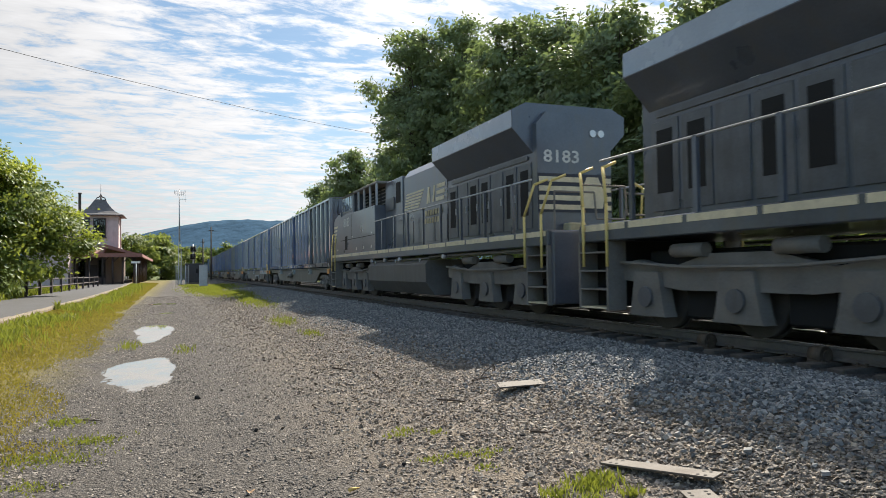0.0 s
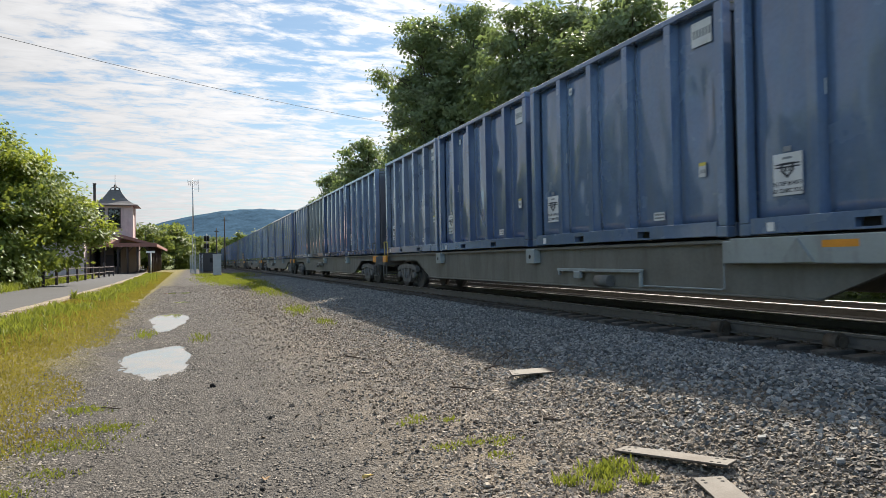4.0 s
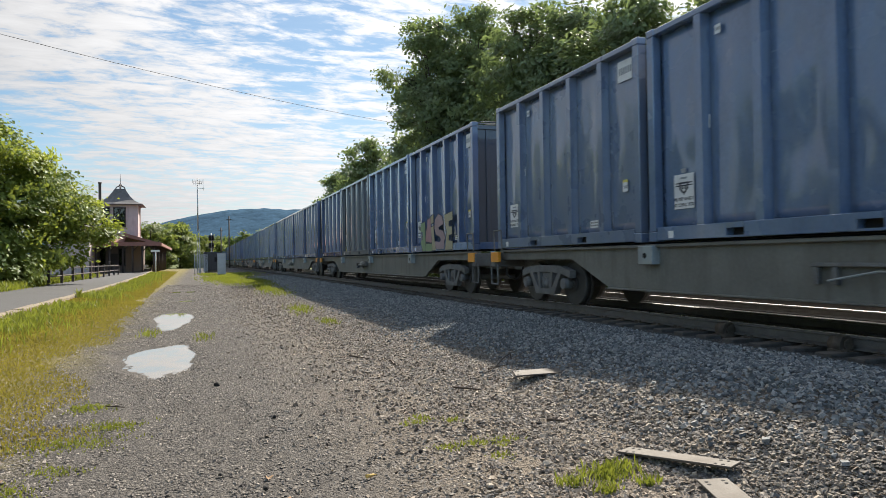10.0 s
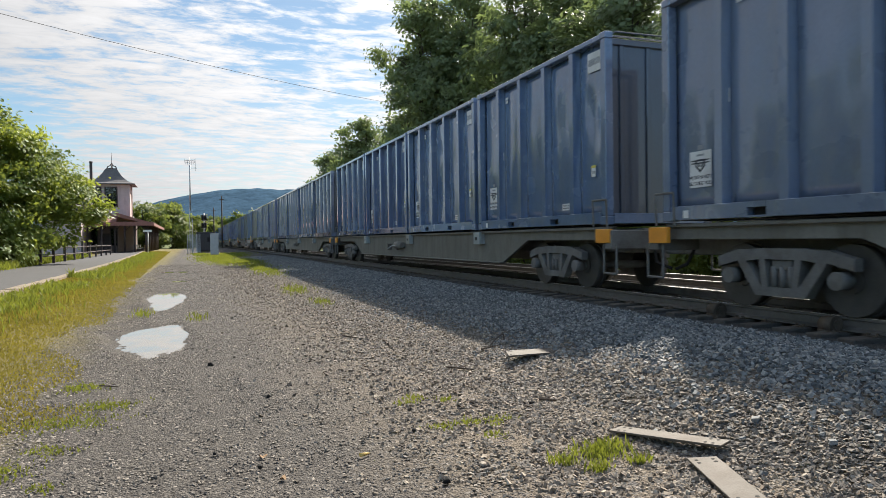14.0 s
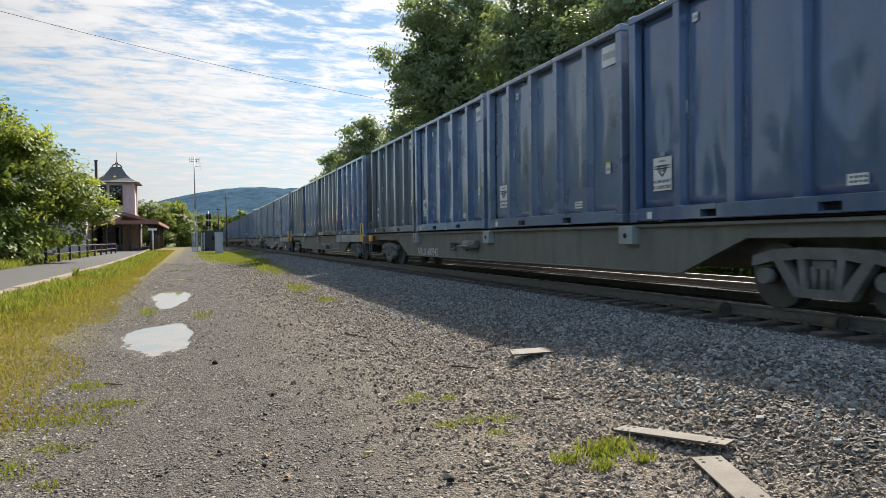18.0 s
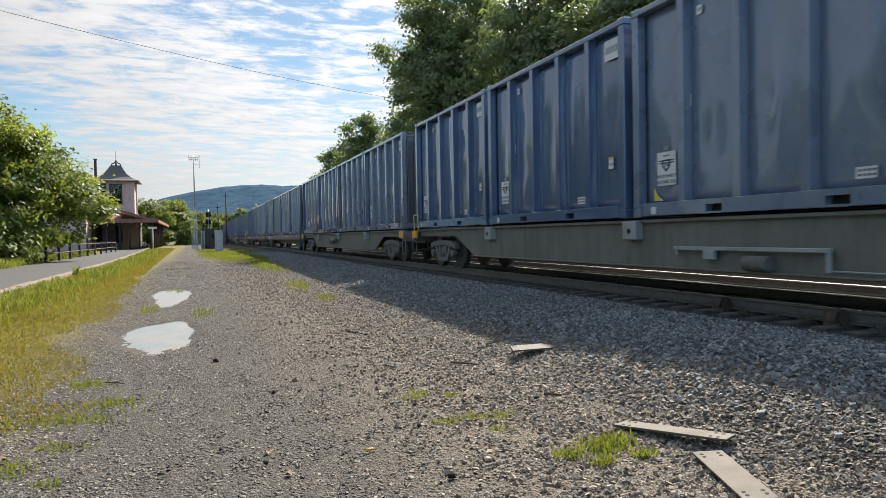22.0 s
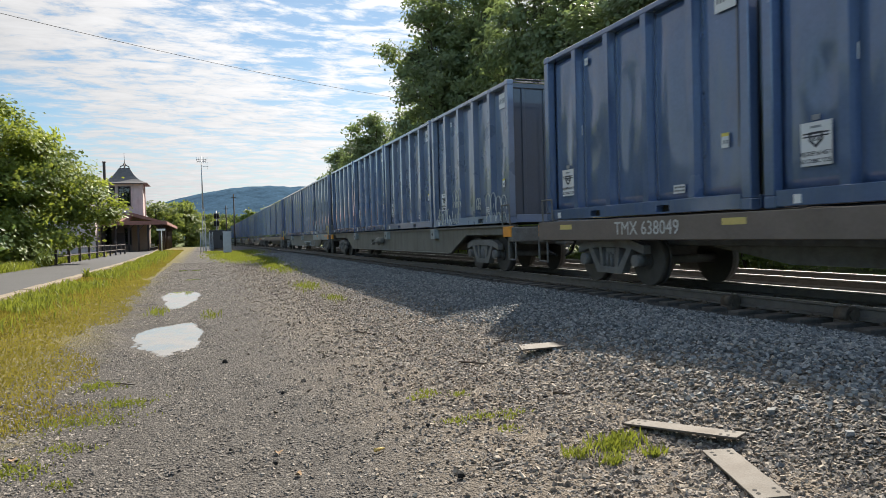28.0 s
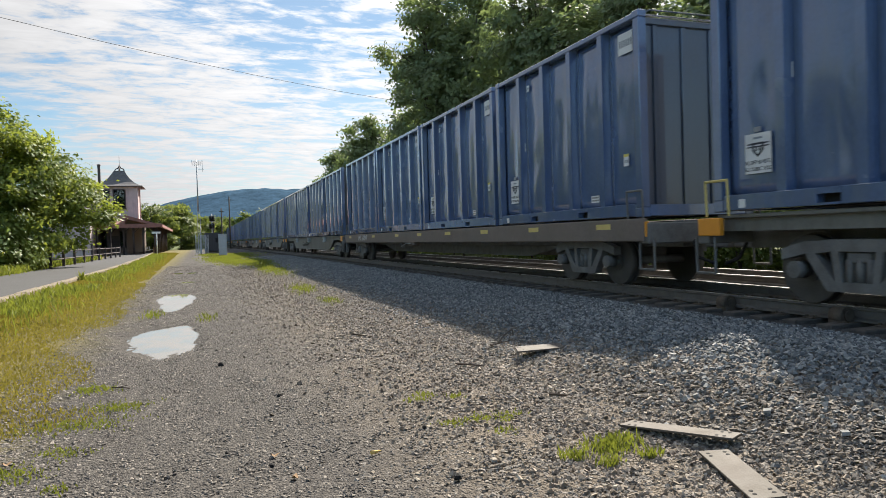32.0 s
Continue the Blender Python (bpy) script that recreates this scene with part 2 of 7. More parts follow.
def ground_material():
    """Compacted grey gravel, dusty earth under the grass verge, dark ballast dust by the track."""
    mat = bpy.data.materials.new("gravel_ground")
    mat.use_nodes = True
    nt = mat.node_tree
    N, link = nt.nodes.new, nt.links.new
    bs = nt.nodes["Principled BSDF"]
    bs.inputs["Roughness"].default_value, bs.inputs["Specular IOR Level"].default_value = 0.9, 0.25
    geo = N("ShaderNodeNewGeometry")
    sep = N("ShaderNodeSeparateXYZ"); link(geo.outputs["Position"], sep.inputs[0])
    def noise_(scale, detail=5, rough=0.6):
        n = N("ShaderNodeTexNoise"); n.inputs["Scale"].default_value = scale; n.inputs["Detail"].default_value = detail; n.inputs["Roughness"].default_value = rough
        link(geo.outputs["Position"], n.inputs["Vector"]); return n.outputs[0]
    def rng(src, a, b, c=0.0, d=1.0):
        r = N("ShaderNodeMapRange"); r.inputs["From Min"].default_value = a; r.inputs["From Max"].default_value = b
        r.inputs["To Min"].default_value = c; r.inputs["To Max"].default_value = d; link(src, r.inputs[0]); return r.outputs[0]
    def mix(f, a, b):
        m = N("ShaderNodeMix"); m.data_type = "RGBA"
        link(f, m.inputs["Factor"])
        for v, s in ((a, "A"), (b, "B")):
            if isinstance(v, tuple): m.inputs[s].default_value = (*v, 1)
            else: link(v, m.inputs[s])
        return m.outputs["Result"]
    def vor(scale):
        v = N("ShaderNodeTexVoronoi"); v.inputs["Scale"].default_value = scale
        link(geo.outputs["Position"], v.inputs["Vector"]); return v
    v1, v2 = vor(34.0), vor(70.0)
    tone = N("ShaderNodeSeparateColor"); link(v2.outputs["Color"], tone.inputs[0])
    stone = mix(tone.outputs[0], (0.026, 0.024, 0.024), (0.138, 0.127, 0.115))
    dust = mix(noise_(0.9, 6), (0.052, 0.047, 0.044), (0.084, 0.074, 0.066))
    gravel = mix(rng(noise_(2.2, 6), 0.55, 0.95), stone, dust)
    gravel = mix(rng(noise_(0.35, 4), 0.4, 0.7, 0, 0.35), gravel, (0.082, 0.074, 0.066))
    # brownish strip where path meets ballast
    def wob(amount):
        w = N("ShaderNodeMath"); w.operation = "MULTIPLY_ADD"; w.inputs[1].default_value = amount
        link(noise_(0.8, 5), w.inputs[0]); link(sep.outputs[0], w.inputs[2]); return w.outputs[0]
    wx = wob(1.6)
    brown = mix(rng(wx, 1.5, 2.9), gravel, mix(tone.outputs[1], (0.083, 0.067, 0.051), (0.210, 0.175, 0.137)))
    ball = mix(rng(wx, 4.2, 5.4), brown, mix(tone.outputs[2], (0.035, 0.037, 0.038), (0.117, 0.120, 0.120)))
    verge = mix(noise_(3.0, 6), (0.101, 0.098, 0.028), (0.218, 0.172, 0.066))
    soil = mix(rng(wx, -0.35, -1.35), ball, verge)
    far = mix(noise_(0.15, 5), (0.055, 0.085, 0.022), (0.12, 0.14, 0.04))
    side = mix(rng(sep.outputs[0], 15.0, 17.5), soil, far)
    left = mix(rng(sep.outputs[0], -12.0, -14.0), side, far)
    allc = mix(rng(sep.outputs[1], 150, 190), left, far)
    link(allc, bs.inputs["Base Color"])
    h = N("ShaderNodeMath"); h.operation = "ADD"; link(v1.outputs["Distance"], h.inputs[0]); link(v2.outputs["Distance"], h.inputs[1])
    inv = N("ShaderNodeMath"); inv.operation = "MULTIPLY"; inv.inputs[1].default_value = -1.0; link(h.outputs[0], inv.inputs[0])
    bp = N("ShaderNodeBump"); bp.inputs["Strength"].default_value = 0.8; bp.inputs["Distance"].default_value = 0.02
    link(inv.outputs[0], bp.inputs["Height"]); link(bp.outputs[0], bs.inputs["Normal"])
    return mat


M = {}
M["ground"] = ground_material()
M["stone"] = island_material("ballast_stone", [(0.082, 0.090, 0.096), (0.146, 0.156, 0.162), (0.222, 0.228, 0.226), (0.352, 0.350, 0.336)])
M["pebble"] = island_material("path_pebble", [(0.080, 0.073, 0.068), (0.140, 0.126, 0.113), (0.196, 0.176, 0.154), (0.310, 0.278, 0.242)])
M["tan_stone"] = island_material("roadside_stone", [(0.118, 0.096, 0.076), (0.206, 0.170, 0.134), (0.300, 0.252, 0.200), (0.430, 0.376, 0.306)])
M["rail"] = material("rail_steel", (0.135, 0.120, 0.106), 0.55, 0.2, 0.3, 6, 60, 0.2)
M["railtop"] = material("polished_rail_head", (0.5, 0.49, 0.48), 0.28, 0.8, 0.1, 3, 60, 0.02)
M["tie"] = material("weathered_tie", (0.085, 0.076, 0.067), 0.9, 0, 0.4, 5, 50, 0.6)
M["rust"] = material("rusty_iron", (0.115, 0.090, 0.068), 0.8, 0.4, 0.4, 8, 60, 0.4)
M["plate"] = material("dusty_steel_plate", (0.092, 0.080, 0.067), 0.75, 0.1, 0.3, 7, 70, 0.3, grime=(0.09, 0.07, 0.055))
M["asphalt"] = material("old_asphalt", (0.062, 0.062, 0.064), 0.92, 0, 0.22, 0.8, 90, 0.5)
M["concrete"] = material("kerb_concrete", (0.24, 0.195, 0.14), 0.9, 0, 0.35, 2, 50, 0.5, grime=(0.12, 0.10, 0.075))
M["bark"] = material("bark", (0.075, 0.058, 0.045), 0.95, 0, 0.35, 5, 30, 0.9, dist=0.04)
M["leaf_big"] = leaf_material("oak_leaves", (0.142, 0.178, 0.108), (0.255, 0.305, 0.155), (0.250, 0.330, 0.110))
M["leaf_cool"] = leaf_material("bluish_green_leaves", (0.100, 0.172, 0.084), (0.190, 0.270, 0.118), (0.290, 0.410, 0.090))
M["leaf_left"] = leaf_material("maple_leaves", (0.100, 0.160, 0.055), (0.190, 0.258, 0.068), (0.440, 0.505, 0.070))
M["leaf_far"] = leaf_material("far_leaves", (0.095, 0.145, 0.050), (0.180, 0.232, 0.070), (0.340, 0.400, 0.080))
M["grass"] = leaf_material("dry_grass", (0.128, 0.122, 0.024), (0.262, 0.214, 0.050), (0.350, 0.305, 0.046), 0.6)
M["grass_green"] = leaf_material("green_grass", (0.089, 0.123, 0.020), (0.186, 0.220, 0.038), (0.316, 0.357, 0.048), 0.55)


# ---- building helpers ----
def box(bm, x0, x1, y0, y1, z0, z1, bevel=0.0):
    vs = [bm.verts.new((x, y, z)) for x in (x0, x1) for y in (y0, y1) for z in (z0, z1)]
    fs = [bm.faces.new([vs[i] for i in q]) for q in ((0, 1, 3, 2), (4, 6, 7, 5), (0, 4, 5, 1), (2, 3, 7, 6), (0, 2, 6, 4), (1, 5, 7, 3))]
    if bevel:
        es = list({e for f in fs for e in f.edges})
        bmesh.ops.bevel(bm, geom=es, offset=bevel, segments=1, affect="EDGES", profile=0.5)
    return bm


def rod(bm, p, q, r, seg=8, r2=None, caps=True):
    p, q = Vector(p), Vector(q)
    d = (q - p).normalized()
    a = d.orthogonal().normalized(); b = d.cross(a)
    rings = []
    for c, rr in ((p, r), (q, r if r2 is None else r2)):
        rings.append([bm.verts.new(c + rr * (math.cos(2 * math.pi * i / seg) * a + math.sin(2 * math.pi * i / seg) * b)) for i in range(seg)])
    for i in range(seg):
        f = bm.faces.new((rings[0][i], rings[0][(i + 1) % seg], rings[1][(i + 1) % seg], rings[1][i])); f.smooth = seg > 6
    if caps:
        bm.faces.new(rings[0][::-1]); bm.faces.new(rings[1])
    return bm


def pipe(bm, pts, r, seg=6):
    for p, q in zip(pts, pts[1:]):
        rod(bm, p, q, r, seg)
    return bm


def prism(bm, pts, axis, a, b):
    """A polygon of (u, v) pushed along an axis from a to b. axis x: (y, z); y: (x, z); z: (x, y)."""
    def at(u, v, w):
        return {"x": (w, u, v), "y": (u, w, v), "z": (u, v, w)}[axis]
    lo = [bm.verts.new(at(u, v, a)) for u, v in pts]
    hi = [bm.verts.new(at(u, v, b)) for u, v in pts]
    n = len(pts)
    for i in range(n):
        bm.faces.new((lo[i], lo[(i + 1) % n], hi[(i + 1) % n], hi[i]))
    bm.faces.new(lo[::-1]); bm.faces.new(hi)
    return bm


def mesh_of(name, bm, mat):
    bmesh.ops.recalc_face_normals(bm, faces=bm.faces)
    me = bpy.data.meshes.new(name)
    bm.to_mesh(me); bm.free()
    me.materials.append(mat)
    return me


def part(name, bm, mat, parent=None, label="", at=None):
    me = bm if isinstance(bm, bpy.types.Mesh) else mesh_of(name, bm, mat)
    ob = new(name, me)
    ob.parent = parent
    if at:
        ob.location = at
    if label:
        tagged(ob, label)
    return ob


def thing(name, label, category, group="", at=(0, 0, 0), kind=""):
    ob = new(name)
    ob.location = at
    return tagged(ob, label, category, group, kind)


def cloud_mesh(name, verts, faces, mat, smooth=False):
    """A mesh of many equal faces from arrays."""
    verts, faces = np.asarray(verts, np.float32), np.asarray(faces, np.int32)
    me = bpy.data.meshes.new(name)
    k = faces.shape[1]
    me.vertices.add(len(verts)); me.vertices.foreach_set("co", verts.ravel())
    me.loops.add(faces.size); me.loops.foreach_set("vertex_index", faces.ravel())
    me.polygons.add(len(faces))
    me.polygons.foreach_set("loop_start", np.arange(0, faces.size, k, dtype=np.int32))
    me.polygons.foreach_set("loop_total", np.full(len(faces), k, np.int32))
    me.polygons.foreach_set("use_smooth", np.full(len(faces), smooth))
    me.update(calc_edges=True); me.validate()
    me.materials.append(mat)
    return me


def lettering(text, size, mat_, name="lettering", depth=0.004, bold=0.0):
    """Flat letters as a mesh in the x-z plane, facing -y before turning."""
    cu = bpy.data.curves.new(name, "FONT")
    cu.body, cu.size, cu.extrude = text, size, depth
    cu.align_x, cu.align_y = "CENTER", "CENTER"
    cu.resolution_u, cu.offset = 2, bold
    ob = bpy.data.objects.new(name, cu)
    scene.collection.objects.link(ob)
    bpy.context.view_layer.update()
    me = bpy.data.meshes.new_from_object(ob.evaluated_get(bpy.context.evaluated_depsgraph_get()))
    bpy.data.objects.remove(ob)
    me.materials.clear(); me.materials.append(mat_)
    return me

# ---- ground: one sheet, path, verge, ballast shoulder ----
PUDDLES = [(-0.60, 11.35, 0.58, 1.75, 0.05), (-0.66, 19.2, 0.5, 2.8, 0.05), (-0.45, 27.8, 0.33, 0.9, 0.03), (-1.1, 36.2, 0.35, 1.1, 0.03), (-0.4, 36.2, 0.3, 0.9, 0.03)]
PROFILE = [(-60, 0.3), (-13, 0.12), (-8.4, 0.1), (-4.4, 0.06), (-1.8, 0.03), (-0.5, 0.0), (2.4, 0.0), (3.2, 0.03), (4.4, 0.11), (5.6, 0.19), (6.5, 0.215), (7.05, 0.172), (9.9, 0.172), (10.3, 0.205), (11.4, 0.19), (13.6, 0.19), (15.2, 0.0), (17, -0.1), (60, 0.3)]
PX, PZ = np.array(PROFILE).T


def ground_z(x, y):
    x, y = np.asarray(x, float), np.asarray(y, float)
    z = np.interp(x, PX, PZ)
    z = z + 0.012 * np.sin(x * 1.3 + y * 0.37) * np.sin(y * 0.53 + 1.0) + 0.006 * np.sin(x * 4.1 + 2 * np.sin(y * 1.7))
    # a low berm of loose stone beside the path, nearest the eye
    hx, hy = np.clip((x - 2.95) / 1.0, 0, 1), np.clip((9.5 - y) / 6.0, 0, 1)
    z = z + 0.28 * hx * hx * (3 - 2 * hx) * hy * hy * (3 - 2 * hy) * np.clip((6.6 - x) / 1.6, 0, 1)
    for cx, cy, rx, ry, d in PUDDLES:
        wob = 1 + 0.10 * np.sin(3 * np.arctan2(y - cy, (x - cx) * 3) + cy) + 0.05 * np.sin(7 * np.arctan2(y - cy, (x - cx) * 3))
        r = np.sqrt(((x - cx) / (rx * wob)) ** 2 + ((y - cy) / (ry * wob)) ** 2)
        z = z - d * (1 - np.clip((r - 0.7) / 0.6, 0, 1) ** 2 * (3 - 2 * np.clip((r - 0.7) / 0.6, 0, 1)))
    return z


def lines(spans):
    out = []
    for a, b, step in spans:
        out += list(np.arange(a, b - 1e-6, step))
    return np.array(out + [spans[-1][1]])


def build_ground():
    xs = lines([(-4000, -400, 600), (-400, -60, 68), (-60, -12, 4), (-12, -4, 0.5), (-4, -1.8, 0.2), (-1.8, 0.6, 0.08), (0.6, 7, 0.16), (7, 16, 0.5), (16, 60, 4), (60, 400, 68), (400, 4000, 600)])
    ys = lines([(-640, -10, 45), (-10, 2, 1), (2, 8, 0.2), (8, 14, 0.1), (14, 40, 0.2), (40, 100, 1), (100, 400, 10), (400, 4400, 400)])
    X, Y = np.meshgrid(xs, ys)
    Z = ground_z(X, Y)
    rs = np.random.RandomState(3)
    near = (np.abs(X) < 8) & (Y < 45)
    Z = Z + near * rs.normal(0, 0.004, Z.shape)
    nx, ny = len(xs), len(ys)
    idx = np.arange(nx * ny).reshape(ny, nx)
    faces = np.stack([idx[:-1, :-1], idx[:-1, 1:], idx[1:, 1:], idx[1:, :-1]], -1).reshape(-1, 4)
    me = cloud_mesh("ground", np.stack([X, Y, Z], -1).reshape(-1, 3), faces, M["ground"], True)
    tagged(new("ground", me), "grey gravel access road with puddles beside the railway", "ground", kind="structure")


build_ground()


def water_material():
    mat = bpy.data.materials.new("puddle_water")
    mat.use_nodes = True
    nt = mat.node_tree
    bs = nt.nodes["Principled BSDF"]
    bs.inputs["Base Color"].default_value = (0.20, 0.19, 0.17, 1)
    bs.inputs["Roughness"].default_value, bs.inputs["IOR"].default_value = 0.015, 1.33
    bs.inputs["Specular IOR Level"].default_value = 1.0
    return mat


M["water"] = water_material()
for cx, cy, rx, ry, d in PUDDLES:
    bm = bmesh.new()
    ring = [bm.verts.new((1.35 * rx * math.cos(a), 1.35 * ry * math.sin(a), 0)) for a in np.linspace(0, 2 * math.pi, 40, endpoint=False)]
    bm.faces.new(ring)
    z0 = float(ground_z(cx, cy)) + d * 0.5
    tagged(part("puddle", bm, M["water"], at=(cx, cy, z0)), "shallow rain puddle mirroring the sky on gravel", "puddle", "puddles on the gravel road", "structure")


# ---- loose stones ----
def chips(name, n, place, size, mat, label, seed):
    """Small gravel: lopsided four-sided points, one mesh."""
    rs = np.random.RandomState(seed)
    x, y = place(rs, n)
    n = len(x)
    s = size(rs, x, y)[:, None]
    a = rs.uniform(0, 2 * math.pi, n)[:, None] + np.arange(4) * math.pi / 2 + rs.normal(0, 0.25, (n, 4))
    r = s * rs.uniform(0.4, 0.75, (n, 4))
    z = ground_z(x, y)[:, None]
    ring = np.stack([x[:, None] + r * np.cos(a), y[:, None] + r * np.sin(a), z + s * rs.uniform(-0.12, 0.22, (n, 4))], -1)
    top = np.stack([x[:, None] + s * rs.normal(0, 0.16, (n, 1)), y[:, None] + s * rs.normal(0, 0.16, (n, 1)), z + s * rs.uniform(0.2, 0.42, (n, 1))], -1)
    v = np.concatenate([ring, top], 1).reshape(-1, 3)
    f = (np.array([(0, 1, 4), (1, 2, 4), (2, 3, 4), (3, 0, 4)])[None] + 5 * np.arange(n)[:, None, None]).reshape(-1, 3)
    return tagged(new(name, cloud_mesh(name, v, f, mat)), label, "gravel", kind="stuff")


def stones(name, n, place, size, mat, label, seed, flat=0.7):
    """Many angular stones in one mesh. place(rs, n) gives x and y; size(rs, x, y) the diameter."""
    rs = np.random.RandomState(seed)
    x, y = place(rs, n)
    n = len(x)
    s = size(rs, x, y)
    cube = np.array([(a, b, c) for a in (-1, 1) for b in (-1, 1) for c in (-1, 1)], float) * 0.62
    pts = cube[None] * (1 + 0.30 * rs.uniform(-1, 1, (n, 8, 3)))
    pts[:, 1::2, :2] *= rs.uniform(0.55, 0.95, (n, 1, 1))          # tops narrower than the feet
    ax = rs.uniform(0.65, 1.25, (n, 1, 3)) * np.array([1, 1, flat])
    pts = pts * ax
    # random turn
    q = rs.normal(size=(n, 4)); q[:, 1:3] *= 0.42; q /= np.linalg.norm(q, axis=1, keepdims=True)
    w, i, j, k = q.T
    R = np.stack([1 - 2 * (j * j + k * k), 2 * (i * j - k * w), 2 * (i * k + j * w), 2 * (i * j + k * w), 1 - 2 * (i * i + k * k), 2 * (j * k - i * w), 2 * (i * k - j * w), 2 * (j * k + i * w), 1 - 2 * (i * i + j * j)], -1).reshape(n, 3, 3)
    pts = np.einsum("nij,nkj->nki", R, pts) * (s / 2)[:, None, None]
    z = ground_z(x, y) + s * 0.18 * rs.uniform(0.2, 1.3, n)
    pts = pts + np.stack([x, y, z], -1)[:, None, :]
    quad = np.array([(0, 1, 3, 2), (4, 6, 7, 5), (0, 4, 5, 1), (2, 3, 7, 6), (0, 2, 6, 4), (1, 5, 7, 3)])
    faces = (quad[None] + 8 * np.arange(n)[:, None, None]).reshape(-1, 4)
    me = cloud_mesh(name, pts.reshape(-1, 3), faces, mat)
    return tagged(new(name, me), label, "gravel", kind="stuff")


def ballast_place(rs, n):
    y = 1.5 + 58 * rs.uniform(0, 1, n) ** 1.9
    y = np.where(rs.uniform(size=n) < 0.14, 2.6 - 16 * rs.uniform(0, 1, n) ** 1.8, y)     # some behind the walker too
    x = 3.0 + 4.05 * rs.beta(2.2, 1.5, n)
    keep = (x > 3.3 + 0.5 * np.sin(y * 0.9) + 0.3 * np.sin(y * 2.3) + rs.normal(0, 0.25, n)) & (np.abs(y * 0) < 1)
    return x[keep], y[keep]


stones("track_ballast", 76000, ballast_place, lambda rs, x, y: (0.036 + 0.046 * rs.beta(1.5, 3, len(x))) * (1 + np.clip(y - 10, 0, 60) * 0.02), M["stone"], "grey crushed stone ballast along the track", 5, 0.66)


def path_place(rs, n):
    y = 2.2 + 45 * rs.uniform(0, 1, n) ** 2.4
    y = np.where(rs.uniform(size=n) < 0.14, 2.6 - 16 * rs.uniform(0, 1, n) ** 1.8, y)     # some behind the walker too
    x = -1.9 + 5.9 * rs.uniform(0, 1, n)
    wet = np.zeros(len(x), bool)
    for cx, cy, rx, ry, d in PUDDLES:
        wet |= ((x - cx) / (rx * 1.0)) ** 2 + ((y - cy) / (ry * 1.0)) ** 2 < 1
    k = 0.55 + 0.25 * np.sin(1.3 * x + 0.7 * y) + 0.25 * np.sin(2.3 * x - 0.45 * y + 1.7) - 0.45 * np.exp(-((x - 0.35) / 0.28) ** 2) - 0.35 * np.exp(-((x - 1.75) / 0.28) ** 2)
    keep = ~wet & (rs.uniform(0, 1, len(x)) < np.clip(k, 0.5, 1) + 0.3 * np.clip(x - 1.6, 0, 1))
    return x[keep], y[keep]


chips("path_gravel", 215000, path_place, lambda rs, x, y: (0.012 + 0.022 * rs.beta(1.3, 3.5, len(x))) * (1 + 0.3 * np.clip(x - 1.2, 0, 2)) * (1 + 0.04 * y), M["pebble"], "loose grey-brown pebbles on the road", 6)


def strip_place(rs, n):
    y = 2.0 + 40 * rs.uniform(0, 1, n) ** 2.0
    y = np.where(rs.uniform(size=n) < 0.14, 2.6 - 16 * rs.uniform(0, 1, n) ** 1.8, y)     # some behind the walker too
    x = 2.95 + rs.normal(0, 0.8, n)
    return x[x > 0.3], y[x > 0.3]


stones("roadside_stones", 36000, strip_place, lambda rs, x, y: (0.021 + 0.044 * rs.beta(1.4, 3, len(x))) * (1 + 0.02 * y), M["tan_stone"], "tan and pale loose stones between road and ballast", 8, 0.36)


# ---- tracks ----
TRACK_X, RAIL_Z, GAUGE = 8.48, 0.42, 0.755


def rail_profile(cx, top):
    h = 0.18
    return [(cx - 0.075, top - h), (cx + 0.075, top - h), (cx + 0.075, top - h + 0.02), (cx + 0.01, top - h + 0.045), (cx + 0.01, top - 0.045), (cx + 0.036, top - 0.035), (cx + 0.036, top - 0.006), (cx + 0.028, top),
            (cx - 0.028, top), (cx - 0.036, top - 0.006), (cx - 0.036, top - 0.035), (cx - 0.01, top - 0.045), (cx - 0.01, top - h + 0.045), (cx - 0.075, top - h + 0.02)]


def track(cx, top, label, single=50):
    tr = thing("railway_track", label, "track", "railway tracks", kind="structure")
    for side in (-1, 1):
        r = part("rail", prism(bmesh.new(), rail_profile(cx + side * GAUGE, top), "y", -560, 420), M["rail"], tr, "rust-brown steel rail")
        arc = [(cx + side * GAUGE + 0.032 * math.cos(a), top - 0.002 + 0.008 * math.sin(a)) for a in np.linspace(0, math.pi, 9)]
        bm = prism(bmesh.new(), arc, "y", -560, 420)
        for f in bm.faces: f.smooth = True
        part("running_surface", bm, M["railtop"], r, "polished rail head")
    rs = random.Random(int(cx * 100))
    bm = bmesh.new(); box(bm, -1.3, 1.3, -0.115, 0.115, -0.18, 0, 0.012)
    tie_me = mesh_of("tie", bm, M["tie"])
    bm = bmesh.new(); box(bm, -0.19, 0.19, -0.095, 0.095, 0, 0.015, 0.004)
    for sx in (-0.13, 0.13):
        for sy in (-0.06, 0.06):
            box(bm, sx - 0.014, sx + 0.014, sy - 0.014, sy + 0.014, 0.015, 0.04)
    plate_me = mesh_of("tie_plate", bm, M["rust"])
    y = 1.0
    while y < single:
        t = part("tie", tie_me, None, tr)
        t.location, t.rotation_euler = (cx + rs.uniform(-0.06, 0.06), y, top - 0.192), (0, 0, rs.uniform(-0.02, 0.02))
        for side in (-1, 1):
            p = part("tie_plate", plate_me, None, t); p.location = (side * GAUGE - (t.location.x - cx), 0, 0)
        y += 0.54 + rs.uniform(-0.03, 0.03)
    bm = bmesh.new()
    while y < 230:
        box(bm, cx - 1.3, cx + 1.3, y - 0.11, y + 0.11, top - 0.37, top - 0.19); y += 0.54
    part("tie_row", bm, M["tie"], tr)
    return tr


